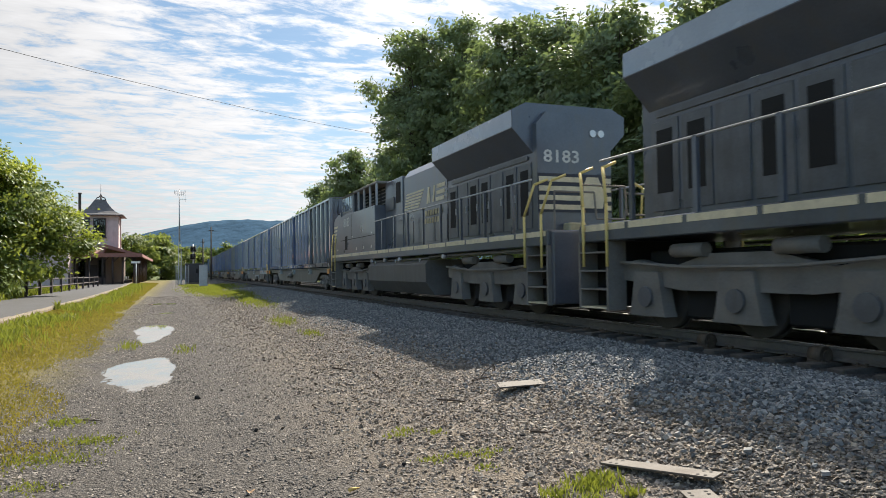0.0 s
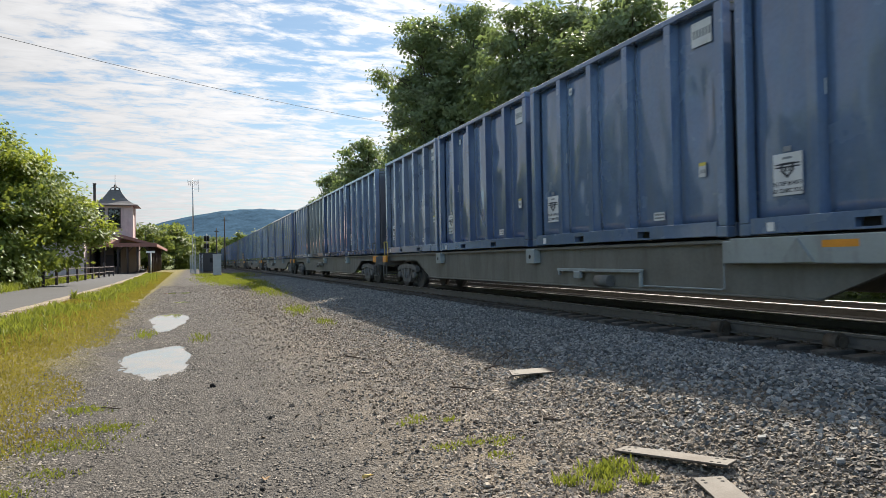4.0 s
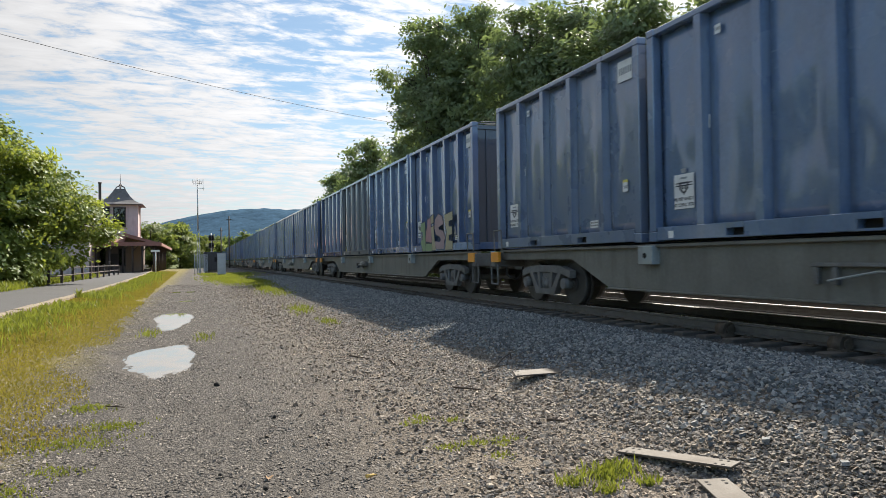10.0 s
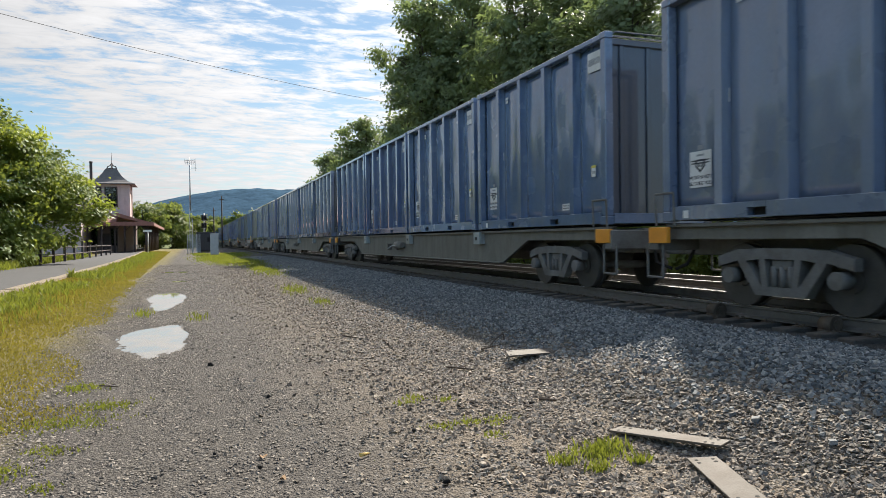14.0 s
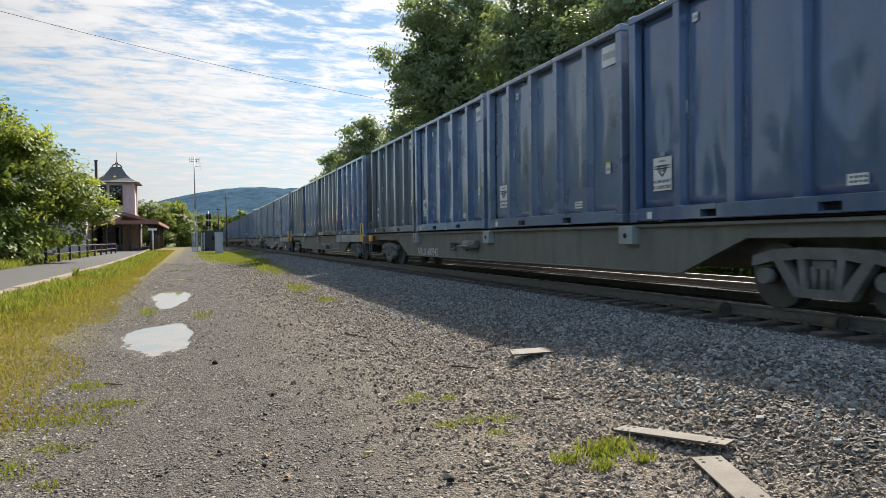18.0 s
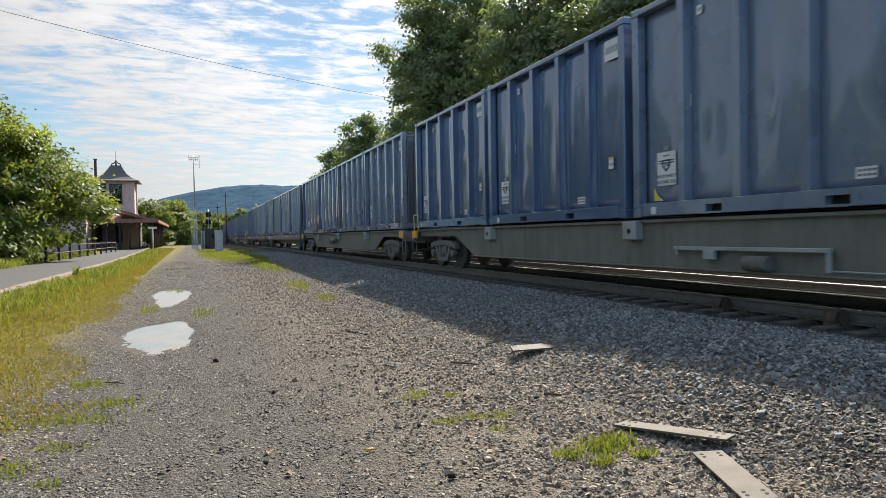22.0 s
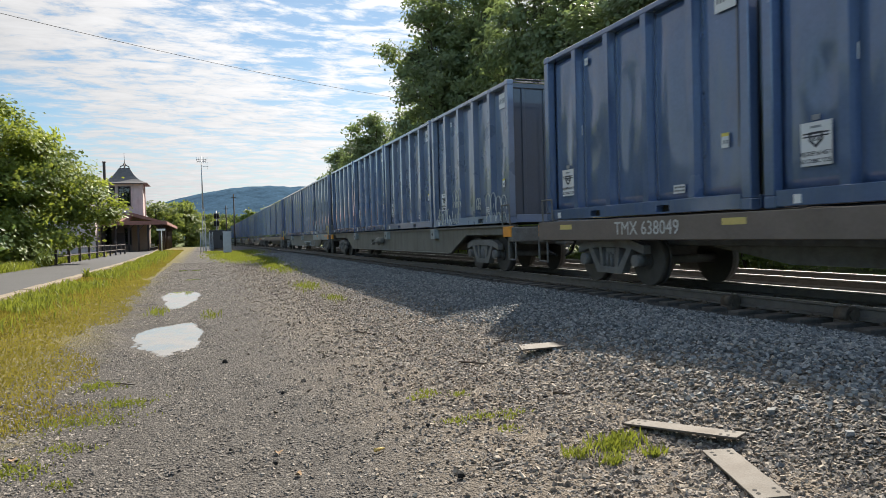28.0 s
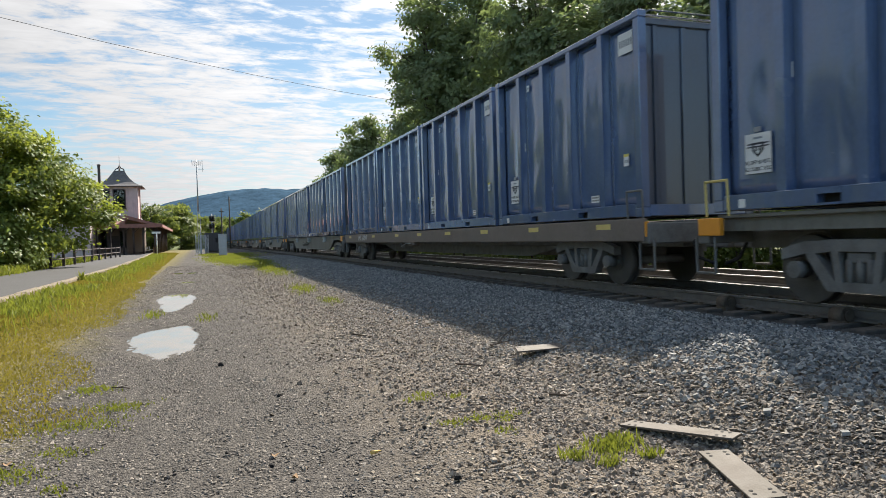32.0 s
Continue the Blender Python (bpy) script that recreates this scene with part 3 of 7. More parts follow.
near_track = track(TRACK_X, RAIL_Z, "running track with rust-brown rails on timber ties")
track(12.35, 0.37, "second parallel track with sunlit rails", 1)
# joint bar and rail anchors on the near rail
for y in (8.45, 6.45):
    bm = bmesh.new()
    rod(bm, (0, -0.10, 0), (0, 0.10, 0), 0.115, 14, 0.10); rod(bm, (0, -0.13, 0), (0, -0.10, 0), 0.07, 10); box(bm, -0.09, 0.10, -0.12, 0.12, -0.13, -0.05, 0.015)
    part("rail_anchor", bm, M["rust"], near_track, "rusty iron rail anchor", at=(TRACK_X - GAUGE - 0.16, y, 0.31))


TWIGS = [(2.64, 7.15, 2.86, 6.86, 0.012), (2.85, 5.35, 2.94, 5.21, 0.016), (2.12, 10.17, 2.27, 9.81, 0.012), (3.38, 7.85, 3.62, 7.88, 0.012), (-0.89, 7.69, -0.70, 7.57, 0.008)]     # ends of each twig on the ground, thickness


# ---- iron plates, rod, small litter ----
def steel_plate(x, y, z, length, width, turn, tilt, rise=0.03):
    t = thing("joint_plate", "bare dusty steel track plate with bolt holes lying on gravel", "steel plate", "old plates on the gravel", (x, y, z + float(ground_z(x, y))))
    t.rotation_euler = (tilt, -rise, turn)
    bm = bmesh.new()
    pts = [(-length / 2, -width / 2), (length / 2, -width / 2), (length / 2, width / 2), (-length / 2 + 0.02, width / 2)]
    prism(bm, pts, "z", -0.008, 0.008)
    bmesh.ops.bevel(bm, geom=list(bm.edges), offset=0.003, segments=1, affect="EDGES")
    part("plate_body", bm, M["plate"], t)
    for k in (-0.42, -0.36, 0.36, 0.42):
        for s in (-0.28, 0.28):
            bm = bmesh.new(); rod(bm, (k * length, s * width, 0.0086), (k * length, s * width, 0.0096), 0.012, 10)
            part("bolt_hole", bm, M["dark"], t)
    return t


# near-black: shade painted into holes, pockets and gaps; plain colour of black things
M["dark"] = material("shade_fill_and_black", (0.012, 0.012, 0.012), 0.9, 0, 0.2)
steel_plate(3.03, 3.87, 0.055, 0.85, 0.135, radians(-69), 0.06, 0.085)
steel_plate(2.868, 3.13, 0.038, 0.74, 0.185, radians(-109), 0.07, -0.03)
steel_plate(3.53, 6.86, 0.058, 0.52, 0.27, radians(-14), 0.03, 0.045)
bm = bmesh.new(); pipe(bm, [(0, 0, -0.03), (0.10, 0.01, 0.07), (0.19, 0.02, 0.12), (0.215, 0.02, 0.12), (0.225, 0.02, 0.05)], 0.009)
tagged(part("bent_rod", bm, M["plate"], at=(3.57, 8.05, 0.09)), "bent pale iron rod sticking out of ballast", "rod")
bm = bmesh.new(); rod(bm, (0, 0, 0.01), (0.055, 0.012, 0.012), 0.014, 7, 0.008); rod(bm, (0.05, 0.012, 0.012), (0.075, 0.02, 0.01), 0.008, 6, 0.003)
tagged(part("dry_leaf", bm, material("yellow_leaf", (0.6, 0.42, 0.13), 0.7), at=(1.03, 4.45, 0.015)), "curled yellow leaf on the gravel", "leaf")
for (x, y, s) in ((0.2, 8.48, 0.07), (2.75, 5.3, 0.06), (1.55, 4.9, 0.04), (1.4, 3.8, 0.05), (0.65, 6.5, 0.035), (0.13, 4.88, 0.03), (0.39, 4.48, 0.035)):
    bm = bmesh.new()
    bmesh.ops.create_icosphere(bm, subdivisions=1, radius=s / 2)
    for v in bm.verts: v.co *= 0.75 + 0.5 * noise.random()
    tagged(part("dark_stone", bm, M["dark"], at=(x, y, 0.02)), "small dark stone lying on the gravel", "stone", "dark stones on the road")


M["twig"] = material("dry_twig", (0.085, 0.062, 0.045), 0.9, 0, 0.3, 8, 60, 0.4)
M["fallen_leaf"] = material("fallen_leaf", (0.30, 0.19, 0.10), 0.8, 0, 0.25, 9, 60, 0.2)
for x0, y0, x1, y1, r in TWIGS:
    m = Vector(((x0 + x1) / 2, (y0 + y1) / 2, 0))
    ends = [Vector((x, y, float(ground_z(x, y)) + 0.02)) - m for x, y in ((x0, y0), (x0 * 0.6 + x1 * 0.4, y0 * 0.6 + y1 * 0.4 + 0.015), (x1, y1))]
    bm = bmesh.new(); rod(bm, ends[0], ends[1], r, 6, r * 0.85); rod(bm, ends[1], ends[2], r * 0.85, 6, r * 0.5)
    rod(bm, ends[1], ends[1] + (ends[2] - ends[1]) * 0.45 + Vector((0.03, 0.05, 0.015)), r * 0.5, 5, r * 0.25)
    tagged(part("twig", bm, M["twig"], at=m), "dry brown twig lying on loose stones", "twig", "twigs on the gravel")
for x, y, size, turn in ((0.43, 4.72, 0.06, 20), (0.50, 4.22, 0.065, 70), (-1.24, 5.19, 0.06, 40)):
    bm = bmesh.new()
    rim = [bm.verts.new((size * 0.5 * math.cos(a) * (1 + 0.3 * math.cos(3 * a)), size * 0.32 * math.sin(a), 0.010 + 0.010 * math.cos(2 * a))) for a in np.linspace(0, 2 * math.pi, 12, endpoint=False)]
    mid = bm.verts.new((0, 0, 0.004)); low = bm.verts.new((0, 0, 0.001))
    for k in range(12):
        bm.faces.new((rim[k], rim[(k + 1) % 12], mid)); bm.faces.new((rim[(k + 1) % 12], rim[k], low))
    o = tagged(part("fallen_leaf", bm, M["fallen_leaf"], at=(x, y, float(ground_z(x, y)) + 0.012)), "flat tan dead leaf lying on the gravel", "leaf", "dead leaves on the road"); o.rotation_euler = (0, 0.1, radians(turn))


# ---- grass ----
def grass(name, n, place, height, mat, label, seed):
    rs = np.random.RandomState(seed)
    x, y = place(rs, n)
    n = len(x)
    h = height(rs, x, y)
    a = rs.uniform(0, 2 * math.pi, n); w = 0.002 + 0.0025 * rs.uniform(size=n) + 0.00055 * np.maximum(y, 0)
    lean = rs.normal(0, 0.35, (n, 2)) * h[:, None]
    z = ground_z(x, y) - 0.01
    p = np.stack([x, y, z], -1)
    side = np.stack([np.cos(a), np.sin(a), 0 * a], -1) * w[:, None]
    mid = p + np.concatenate([lean * 0.35, (h * 0.6)[:, None]], 1)
    tip = p + np.concatenate([lean, h[:, None]], 1)
    v = np.stack([p, mid + side, tip, mid - side], 1).reshape(-1, 3)
    f = np.arange(4 * n).reshape(-1, 4)
    return tagged(new(name, cloud_mesh(name, v, f, mat)), label, "grass", kind="stuff")


def patchy(x, y, k=1.0, s=0.0):
    return np.sin(x * 1.9 * k + 1.3 * np.sin(y * 0.7 * k + s)) + np.sin(y * 1.1 * k + 2.0 * np.sin(x * 0.9 * k + s)) + 0.6 * np.sin(x * 5 * k + y * 3 * k + s)


def verge_place(rs, n):
    y = 4.5 + 110 * rs.uniform(0, 1, n) ** 2.0
    y = np.where(rs.uniform(size=n) < 0.14, 2.6 - 16 * rs.uniform(0, 1, n) ** 1.8, y)     # some behind the walker too
    edge = np.interp(y, [4, 5.2, 5.7, 5.95, 6.7, 7.05, 7.5, 8, 9.5, 12, 17.6, 32, 57, 120], [-1.7, -1.8, -1.75, -0.95, -0.75, -1.45, -1.5, -1.2, -1.4, -1.5, -1.62, -2.1, -2.4, -3.1])
    back = np.interp(y, [4, 45, 75, 130], [-4.55, -4.55, -5.2, -7.0])
    x = edge + 0.12 + (back - edge - 0.12) * rs.uniform(0, 1, n) ** 0.8
    d = (edge - x) / 0.8
    keep = (patchy(x, y) + rs.normal(0, 0.5, n) + 2.6 * d + 0.3 * (y > 14) > 0.1) & (x < 0)
    return x[keep], y[keep]


grass("verge_grass", 210000, verge_place, lambda rs, x, y: (0.016 + 0.05 * rs.beta(1.5, 3, len(x))) * (1 + 0.9 * np.clip((-2.6 - x) / 2, 0, 1)), M["grass"], "short dry yellow-green grass on the verge", 11)


def tall_place(rs, n):
    y = 7 + 95 * rs.uniform(0, 1, n) ** 1.7
    y = np.where(rs.uniform(size=n) < 0.14, 2.6 - 16 * rs.uniform(0, 1, n) ** 1.8, y)     # some behind the walker too
    back = np.interp(y, [4, 45, 75, 130], [-4.55, -4.55, -5.2, -7.0])
    x = back + 0.1 + np.abs(rs.normal(0, 0.65, n))
    keep = patchy(x, y, 0.8, 2) + rs.normal(0, 0.4, n) > 0.1
    return x[keep], y[keep]


grass("tall_weeds", 26000, tall_place, lambda rs, x, y: 0.10 + 0.24 * rs.beta(1.6, 2.5, len(x)), M["grass_green"], "taller green weeds beside the platform kerb", 12)


def tufts(spots):
    area = np.array([a * b for _, _, a, b in spots]) ** 0.8

    def place(rs, n):
        i = rs.choice(len(spots), n, p=area / area.sum())
        s = np.array(spots)[i]
        return s[:, 0] + rs.normal(0, 1, n) * s[:, 2], s[:, 1] + rs.normal(0, 1, n) * s[:, 3]
    return place


NEAR_TUFTS = [(2.52, 3.92, 0.08, 0.08), (2.66, 3.98, 0.07, 0.06), (2.22, 3.85, 0.05, 0.04), (2.66, 3.66, 0.035, 0.03), (2.36, 3.66, 0.05, 0.03), (2.03, 5.0, 0.06, 0.07), (2.2, 4.95, 0.05, 0.06), (1.8, 4.95, 0.06, 0.05), (2.3, 5.0, 0.05, 0.04), (2.08, 4.6, 0.05, 0.04), (1.85, 5.9, 0.06, 0.06), (2.1, 5.7, 0.05, 0.05), (1.75, 5.75, 0.05, 0.04)]
grass("grass_tuft", 620, tufts(NEAR_TUFTS[:5]), lambda rs, x, y: 0.03 + 0.075 * rs.beta(2, 2, len(x)), M["grass_green"], "bright green grass tuft among the stones", 13)
grass("sparse_grass", 1900, tufts(NEAR_TUFTS[5:] + [(-0.95, 5.40, 0.10, 0.06), (-1.16, 4.98, 0.10, 0.10), (-0.75, 6.75, 0.14, 0.10), (-1.0, 6.2, 0.2, 0.15), (-0.85, 4.62, 0.05, 0.04), (-1.05, 7.7, 0.1, 0.12)]), lambda rs, x, y: 0.015 + 0.035 * rs.beta(2, 2, len(x)), M["grass_green"], "sparse low grass between pebbles", 14)
FAR_TUFTS = [(2.8, 20, 0.22, 0.8), (2.8, 15.6, 0.12, 0.4), (0.1, 13.8, 0.12, 0.3), (-0.9, 14.8, 0.1, 0.4), (3.3, 33, 0.3, 2.5), (3.4, 40, 0.35, 3), (2.7, 50, 0.7, 4), (2.0, 62, 0.8, 5), (3.9, 48, 0.3, 4), (3.4, 75, 1.0, 6), (1.2, 84, 0.5, 4)]
grass("wayside_grass", 9000, tufts(FAR_TUFTS), lambda rs, x, y: 0.05 + 0.14 * rs.beta(2, 2.5, len(x)), M["grass_green"], "green grass clumps along the ballast edge", 15)


grass("kerb_weed", 45, tufts([(-4.46, 30.5, 0.03, 0.05)]), lambda rs, x, y: 0.15 + 0.35 * rs.beta(2, 2, len(x)), M["grass_green"], "tall single weed at the platform kerb", 17)
grass("edge_weeds", 5000, tufts([(-9.3, 43, 0.35, 1.6), (-9.0, 39, 0.3, 1.8), (-9.2, 50, 0.3, 2.5), (-8.95, 34, 0.25, 2.0), (-9.2, 60, 0.3, 5.0)]), lambda rs, x, y: 0.2 + 0.5 * rs.beta(2, 2.5, len(x)), M["grass_green"], "tall weeds behind the platform under the maple", 16)

# ---- platform ----
EDGE = [(-2, -4.55), (45, -4.55), (75, -5.2), (130, -7.2), (190, -9.6)]
BACK = [(-2, -8.6), (45, -8.6), (75, -9.0), (130, -13), (190, -15)]
plat = thing("platform", "low asphalt station platform with pale kerb", "platform", kind="structure")
bm = bmesh.new()
ring_a = [bm.verts.new((x - 0.3, y, 0.215)) for y, x in EDGE]; ring_b = [bm.verts.new((x, y, 0.215)) for y, x in BACK]
low_a = [bm.verts.new((x - 0.3, y, -0.1)) for y, x in EDGE]; low_b = [bm.verts.new((x, y, -0.1)) for y, x in BACK]
for i in range(len(EDGE) - 1):
    bm.faces.new((ring_b[i], ring_a[i], ring_a[i + 1], ring_b[i + 1]))
    bm.faces.new((ring_a[i], low_a[i], low_a[i + 1], ring_a[i + 1])); bm.faces.new((ring_b[i], ring_b[i + 1], low_b[i + 1], low_b[i]))
part("platform_surface", bm, M["asphalt"], plat)
rs_k = random.Random(4)
y = 5.0
while y < 128:
    ln = rs_k.uniform(2.2, 2.6)
    xa, xb = np.interp(y, *np.array(EDGE).T), np.interp(y + ln, *np.array(EDGE).T)
    bm = bmesh.new(); box(bm, -0.15, 0.15, -ln / 2 + 0.012, ln / 2 - 0.012, -0.3, 0.0, 0.015)
    k = part("kerb_stone", bm, M["concrete"], plat, at=((xa + xb) / 2 - 0.15, y + ln / 2, 0.225 + rs_k.uniform(-0.012, 0.012)))
    k.rotation_euler = (rs_k.uniform(-0.004, 0.004), 0, math.atan2(xa - xb, ln))
    y += ln


# ---- trees ----
def crown(lobes, n, size, seed, clump=0.55, fill=0.35, per=90):
    """Leaves as small folded quads in clumps over the lobes' shells. lobes: x, y, z, rx, ry, rz."""
    rs = np.random.RandomState(seed)
    lobes = np.array(lobes, float)
    vol = (lobes[:, 3] * lobes[:, 5]); pick = rs.choice(len(lobes), n // per, p=vol / vol.sum())
    d = rs.normal(size=(len(pick), 3)); d /= np.linalg.norm(d, axis=1, keepdims=True)
    rad = np.where(rs.uniform(size=len(pick)) < fill, rs.uniform(0.3, 1, len(pick)), 1 + rs.normal(0, 0.10, len(pick)))
    cen = lobes[pick, :3] + d * lobes[pick, 3:] * rad[:, None]
    k = rs.randint(0, len(cen), n)
    p = cen[k] + rs.normal(0, clump, (n, 3)) * np.array([1, 1, 0.6])
    # leaves of one clump face much the same way and hang outwards
    face = rs.normal(size=(len(cen), 3)) * 0.45 + np.array([0, 0, 0.65]) + 0.75 * d
    nrm = face[k] + rs.normal(size=(n, 3)) * 0.34; nrm /= np.linalg.norm(nrm, axis=1, keepdims=True)
    t = np.cross(nrm, rs.normal(size=(n, 3))); t /= np.linalg.norm(t, axis=1, keepdims=True)
    b = np.cross(nrm, t)
    s = size * rs.uniform(0.6, 1.4, n)[:, None]
    v = np.stack([p - t * s, p - b * s * 0.6 + nrm * s * 0.12, p + t * s, p + b * s * 0.6 + nrm * s * 0.12], 1).reshape(-1, 3)
    return v, np.arange(4 * n).reshape(-1, 4), cen


def tree(name, label, base, lobes, n, size, mat, seed, trunk_r=0.3, group="", clump=0.55, fill=0.35):
    """base and lobes are places in the world; the tree's own space starts at its base."""
    base = Vector(base)
    t = thing(name, label, "tree", group, base)
    lob = [(a - base.x, b - base.y, c - base.z, *r) for a, b, c, *r in lobes]
    v, f, cen = crown(lob, n, size, seed, clump, fill)
    part("crown", cloud_mesh("crown", v, f, mat), None, t)
    rs = random.Random(seed)
    bm = bmesh.new()
    top = max(l[2] for l in lob)
    pts = [Vector((0, 0, -0.3)), Vector((rs.uniform(-.2, .2), rs.uniform(-.2, .2), top * 0.35)), Vector((rs.uniform(-.5, .5), rs.uniform(-.5, .5), top * 0.75)), Vector((rs.uniform(-.6, .6), 0, top))]
    for i in range(3):
        rod(bm, pts[i], pts[i + 1], trunk_r * (1 - 0.3 * i), 8, trunk_r * (0.7 - 0.3 * i) + 0.03)
    part("trunk", bm, M["bark"], t)
    bm = bmesh.new()
    for l in lob:
        s = pts[1].lerp(pts[2], rs.random())
        mid = s.lerp(Vector(l[:3]), 0.5) + Vector((0, 0, -0.3))
        rod(bm, s, mid, trunk_r * 0.4, 6, trunk_r * 0.25); rod(bm, mid, Vector(l[:3]), trunk_r * 0.25, 6, 0.03)
        for _ in range(5):
            e = Vector(l[:3]) + Vector([rs.uniform(-0.8, 0.8) * r for r in l[3:]])
            rod(bm, mid.lerp(Vector(l[:3]), rs.uniform(0.3, 1)), e, trunk_r * 0.12, 5, 0.015)
    part("branching", bm, M["bark"], t)
    return t


def lobed(cx, cy, top, low, r, seed, k=9):
    """Lobes of a broad crown: uneven, thicker in the middle."""
    rs = random.Random(seed)
    out = []
    for i in range(k):
        h = low + (top - low) * (i + 0.5) / k
        wide = r * (0.55 + 0.6 * math.sin(math.pi * min(0.98, (i + 1.2) / (k + 1.0))) )
        a = i * 2.4 + rs.uniform(-0.5, 0.5)
        off = wide * rs.uniform(0.45, 0.75) * (1 - 0.5 * i / k)
        rr = wide * rs.uniform(0.36, 0.62)
        out.append((cx + off * math.cos(a), cy + off * math.sin(a), h - 0.2 * rr if i == k - 1 else h, rr, rr, rr * 0.8))
    return out


BIG = [(21.6, 62, 24.6, 3.5, 4.6, 1), (25.0, 59, 24.4, 4, 4.6, 2), (24.6, 48, 20.8, 3, 4.6, 3), (26.0, 43, 19.6, 3, 4.4, 4), (25.6, 36, 17.0, 2.5, 4.6, 5), (26.5, 29, 15.5, 2.5, 4.5, 6), (27, 22, 15.0, 2.5, 4.5, 7), (28, 14, 15.0, 2.5, 4.5, 8)]
for x, y, top, low, r, sd in BIG:
    tree("oak_tree", "tall dark-leaved deciduous tree behind the tracks", (x, y, 0), lobed(x, y, top, low, r, sd, 24), 32000, 0.19, M["leaf_big"], sd, 0.4, "trees behind the tracks", 0.52, 0.30)
for x, y, top, low, r, sd in [(24.4, 122, 17.5, 3, 4.2, 21), (21.6, 88, 17.2, 2, 4.2, 22), (24.5, 104, 15.5, 2, 4.5, 23), (23, 74, 16, 1, 4.5, 24)]:
    tree("young_oak", "smaller rounded deciduous tree beyond the tracks", (x, y, 0), lobed(x, y, top, low, r, sd, 11), 18000, 0.21, M["leaf_big"], sd, 0.3, "trees behind the tracks")
SHRUBS = [(18.5 + (i % 3) * 0.9, 6 + i * 4.6, 2.2 + (i * 7 % 4) * 0.6, 2.3, 40 + i) for i in range(16)]
for x, y, top, r, sd in SHRUBS:
    tree("shrub", "low green shrub at the edge of the wood", (x, y, 0), lobed(x, y, top, 0.3, r, sd, 5), 3200, 0.13, M["leaf_far"], sd, 0.06, "shrubs beside the far track")
LEFT = [(-12.0, 44, 6.9, 3.0, 3, 2.6), (-10.2, 46, 5.0, 2.6, 3, 2.5), (-8.6, 47, 5.6, 1.9, 2, 1.6), (-7.6, 48, 4.2, 1.6, 2, 1.5), (-6.4, 49, 3.9, 1.2, 1.3, 1.0), (-5.7, 49.5, 3.1, 0.75, 1, 0.5), (-6.9, 48.5, 5.6, 1.0, 1, 0.8),
        (-12.5, 43, 3.0, 3.2, 3, 2.6), (-9.8, 45, 2.2, 2.0, 2, 1.7), (-13.5, 43, 8.6, 1.6, 2, 1.6), (-9.6, 46, 7.6, 1.2, 1.4, 0.9), (-8.1, 47.5, 2.4, 1.4, 1.5, 1.2), (-12.2, 42.5, 1.2, 2.6, 2.0, 1.3), (-10.0, 44, 1.0, 1.6, 1.6, 1.0)]
tree("maple_tree", "bushy green maple with yellowish sunlit leaves over the platform", (-10.6, 45.5, 0.1), LEFT, 56000, 0.12, M["leaf_left"], 31, 0.2, clump=0.36, fill=0.25)
tree("leaning_maple", "second leafy maple beside the platform", (-15.5, 42, 0.1), [(-15, 42, 8.5, 3, 3, 2.4), (-14.2, 41, 5.5, 3, 3, 2.6), (-16, 42, 4, 3, 3, 3), (-13.0, 40.5, 3.2, 2, 2, 2.4), (-11.6, 40.5, 1.9, 1.6, 1.6, 1.6), (-16, 42, 11, 2, 2, 1.6)], 27000, 0.125, M["leaf_cool"], 32, 0.22, clump=0.4)
# across the road, behind the walker's back: seen only as reflections in the train
for x, y, top, r, sd in [(-19, 30, 9.5, 4.2, 91), (-21, 20, 11.0, 4.6, 92), (-19, 9, 9.0, 4.2, 93), (-22, -1, 11.5, 4.8, 94), (-20, -12, 9.5, 4.4, 95), (-22, -25, 11.0, 4.8, 96)]:
    tree("roadside_tree", "leafy tree across the road from the track", (x, y, 0.1), lobed(x, y, top, 0.8, r, sd, 9), 9000, 0.24, M["leaf_left"], sd, 0.25, "trees across the road")
FARL = [(-9.5, 165, 10.8, 1, 5.8, 51), (-4, 172, 9.8, 1, 5.0, 52), (-14, 170, 10.0, 1, 5, 53), (-0.3, 178, 7.8, 0.5, 4.0, 54), (-19, 160, 8, 1, 5, 55), (2.5, 200, 8, 1, 4, 56)]
for x, y, top, low, r, sd in FARL:
    tree("distant_tree", "round green broadleaf tree beyond the station", (x, y, 0), lobed(x, y, top, low, r, sd, 8), 9000, 0.28, M["leaf_far"], sd, 0.25, "trees beyond the station")
for i, (x, y, top) in enumerate([(13, 230, 10.5), (17, 240, 11), (22, 235, 12.5), (28, 225, 14), (9, 250, 9.5), (6, 260, 10), (34, 220, 14), (40, 210, 15)]):
    tree("distant_tree", "far green tree at the end of the straight", (x, y, 0), lobed(x, y, top, 0.5, 4.5, 70 + i, 6), 5000, 0.34, M["leaf_far"], 70 + i, 0.25, "trees at the end of the line")


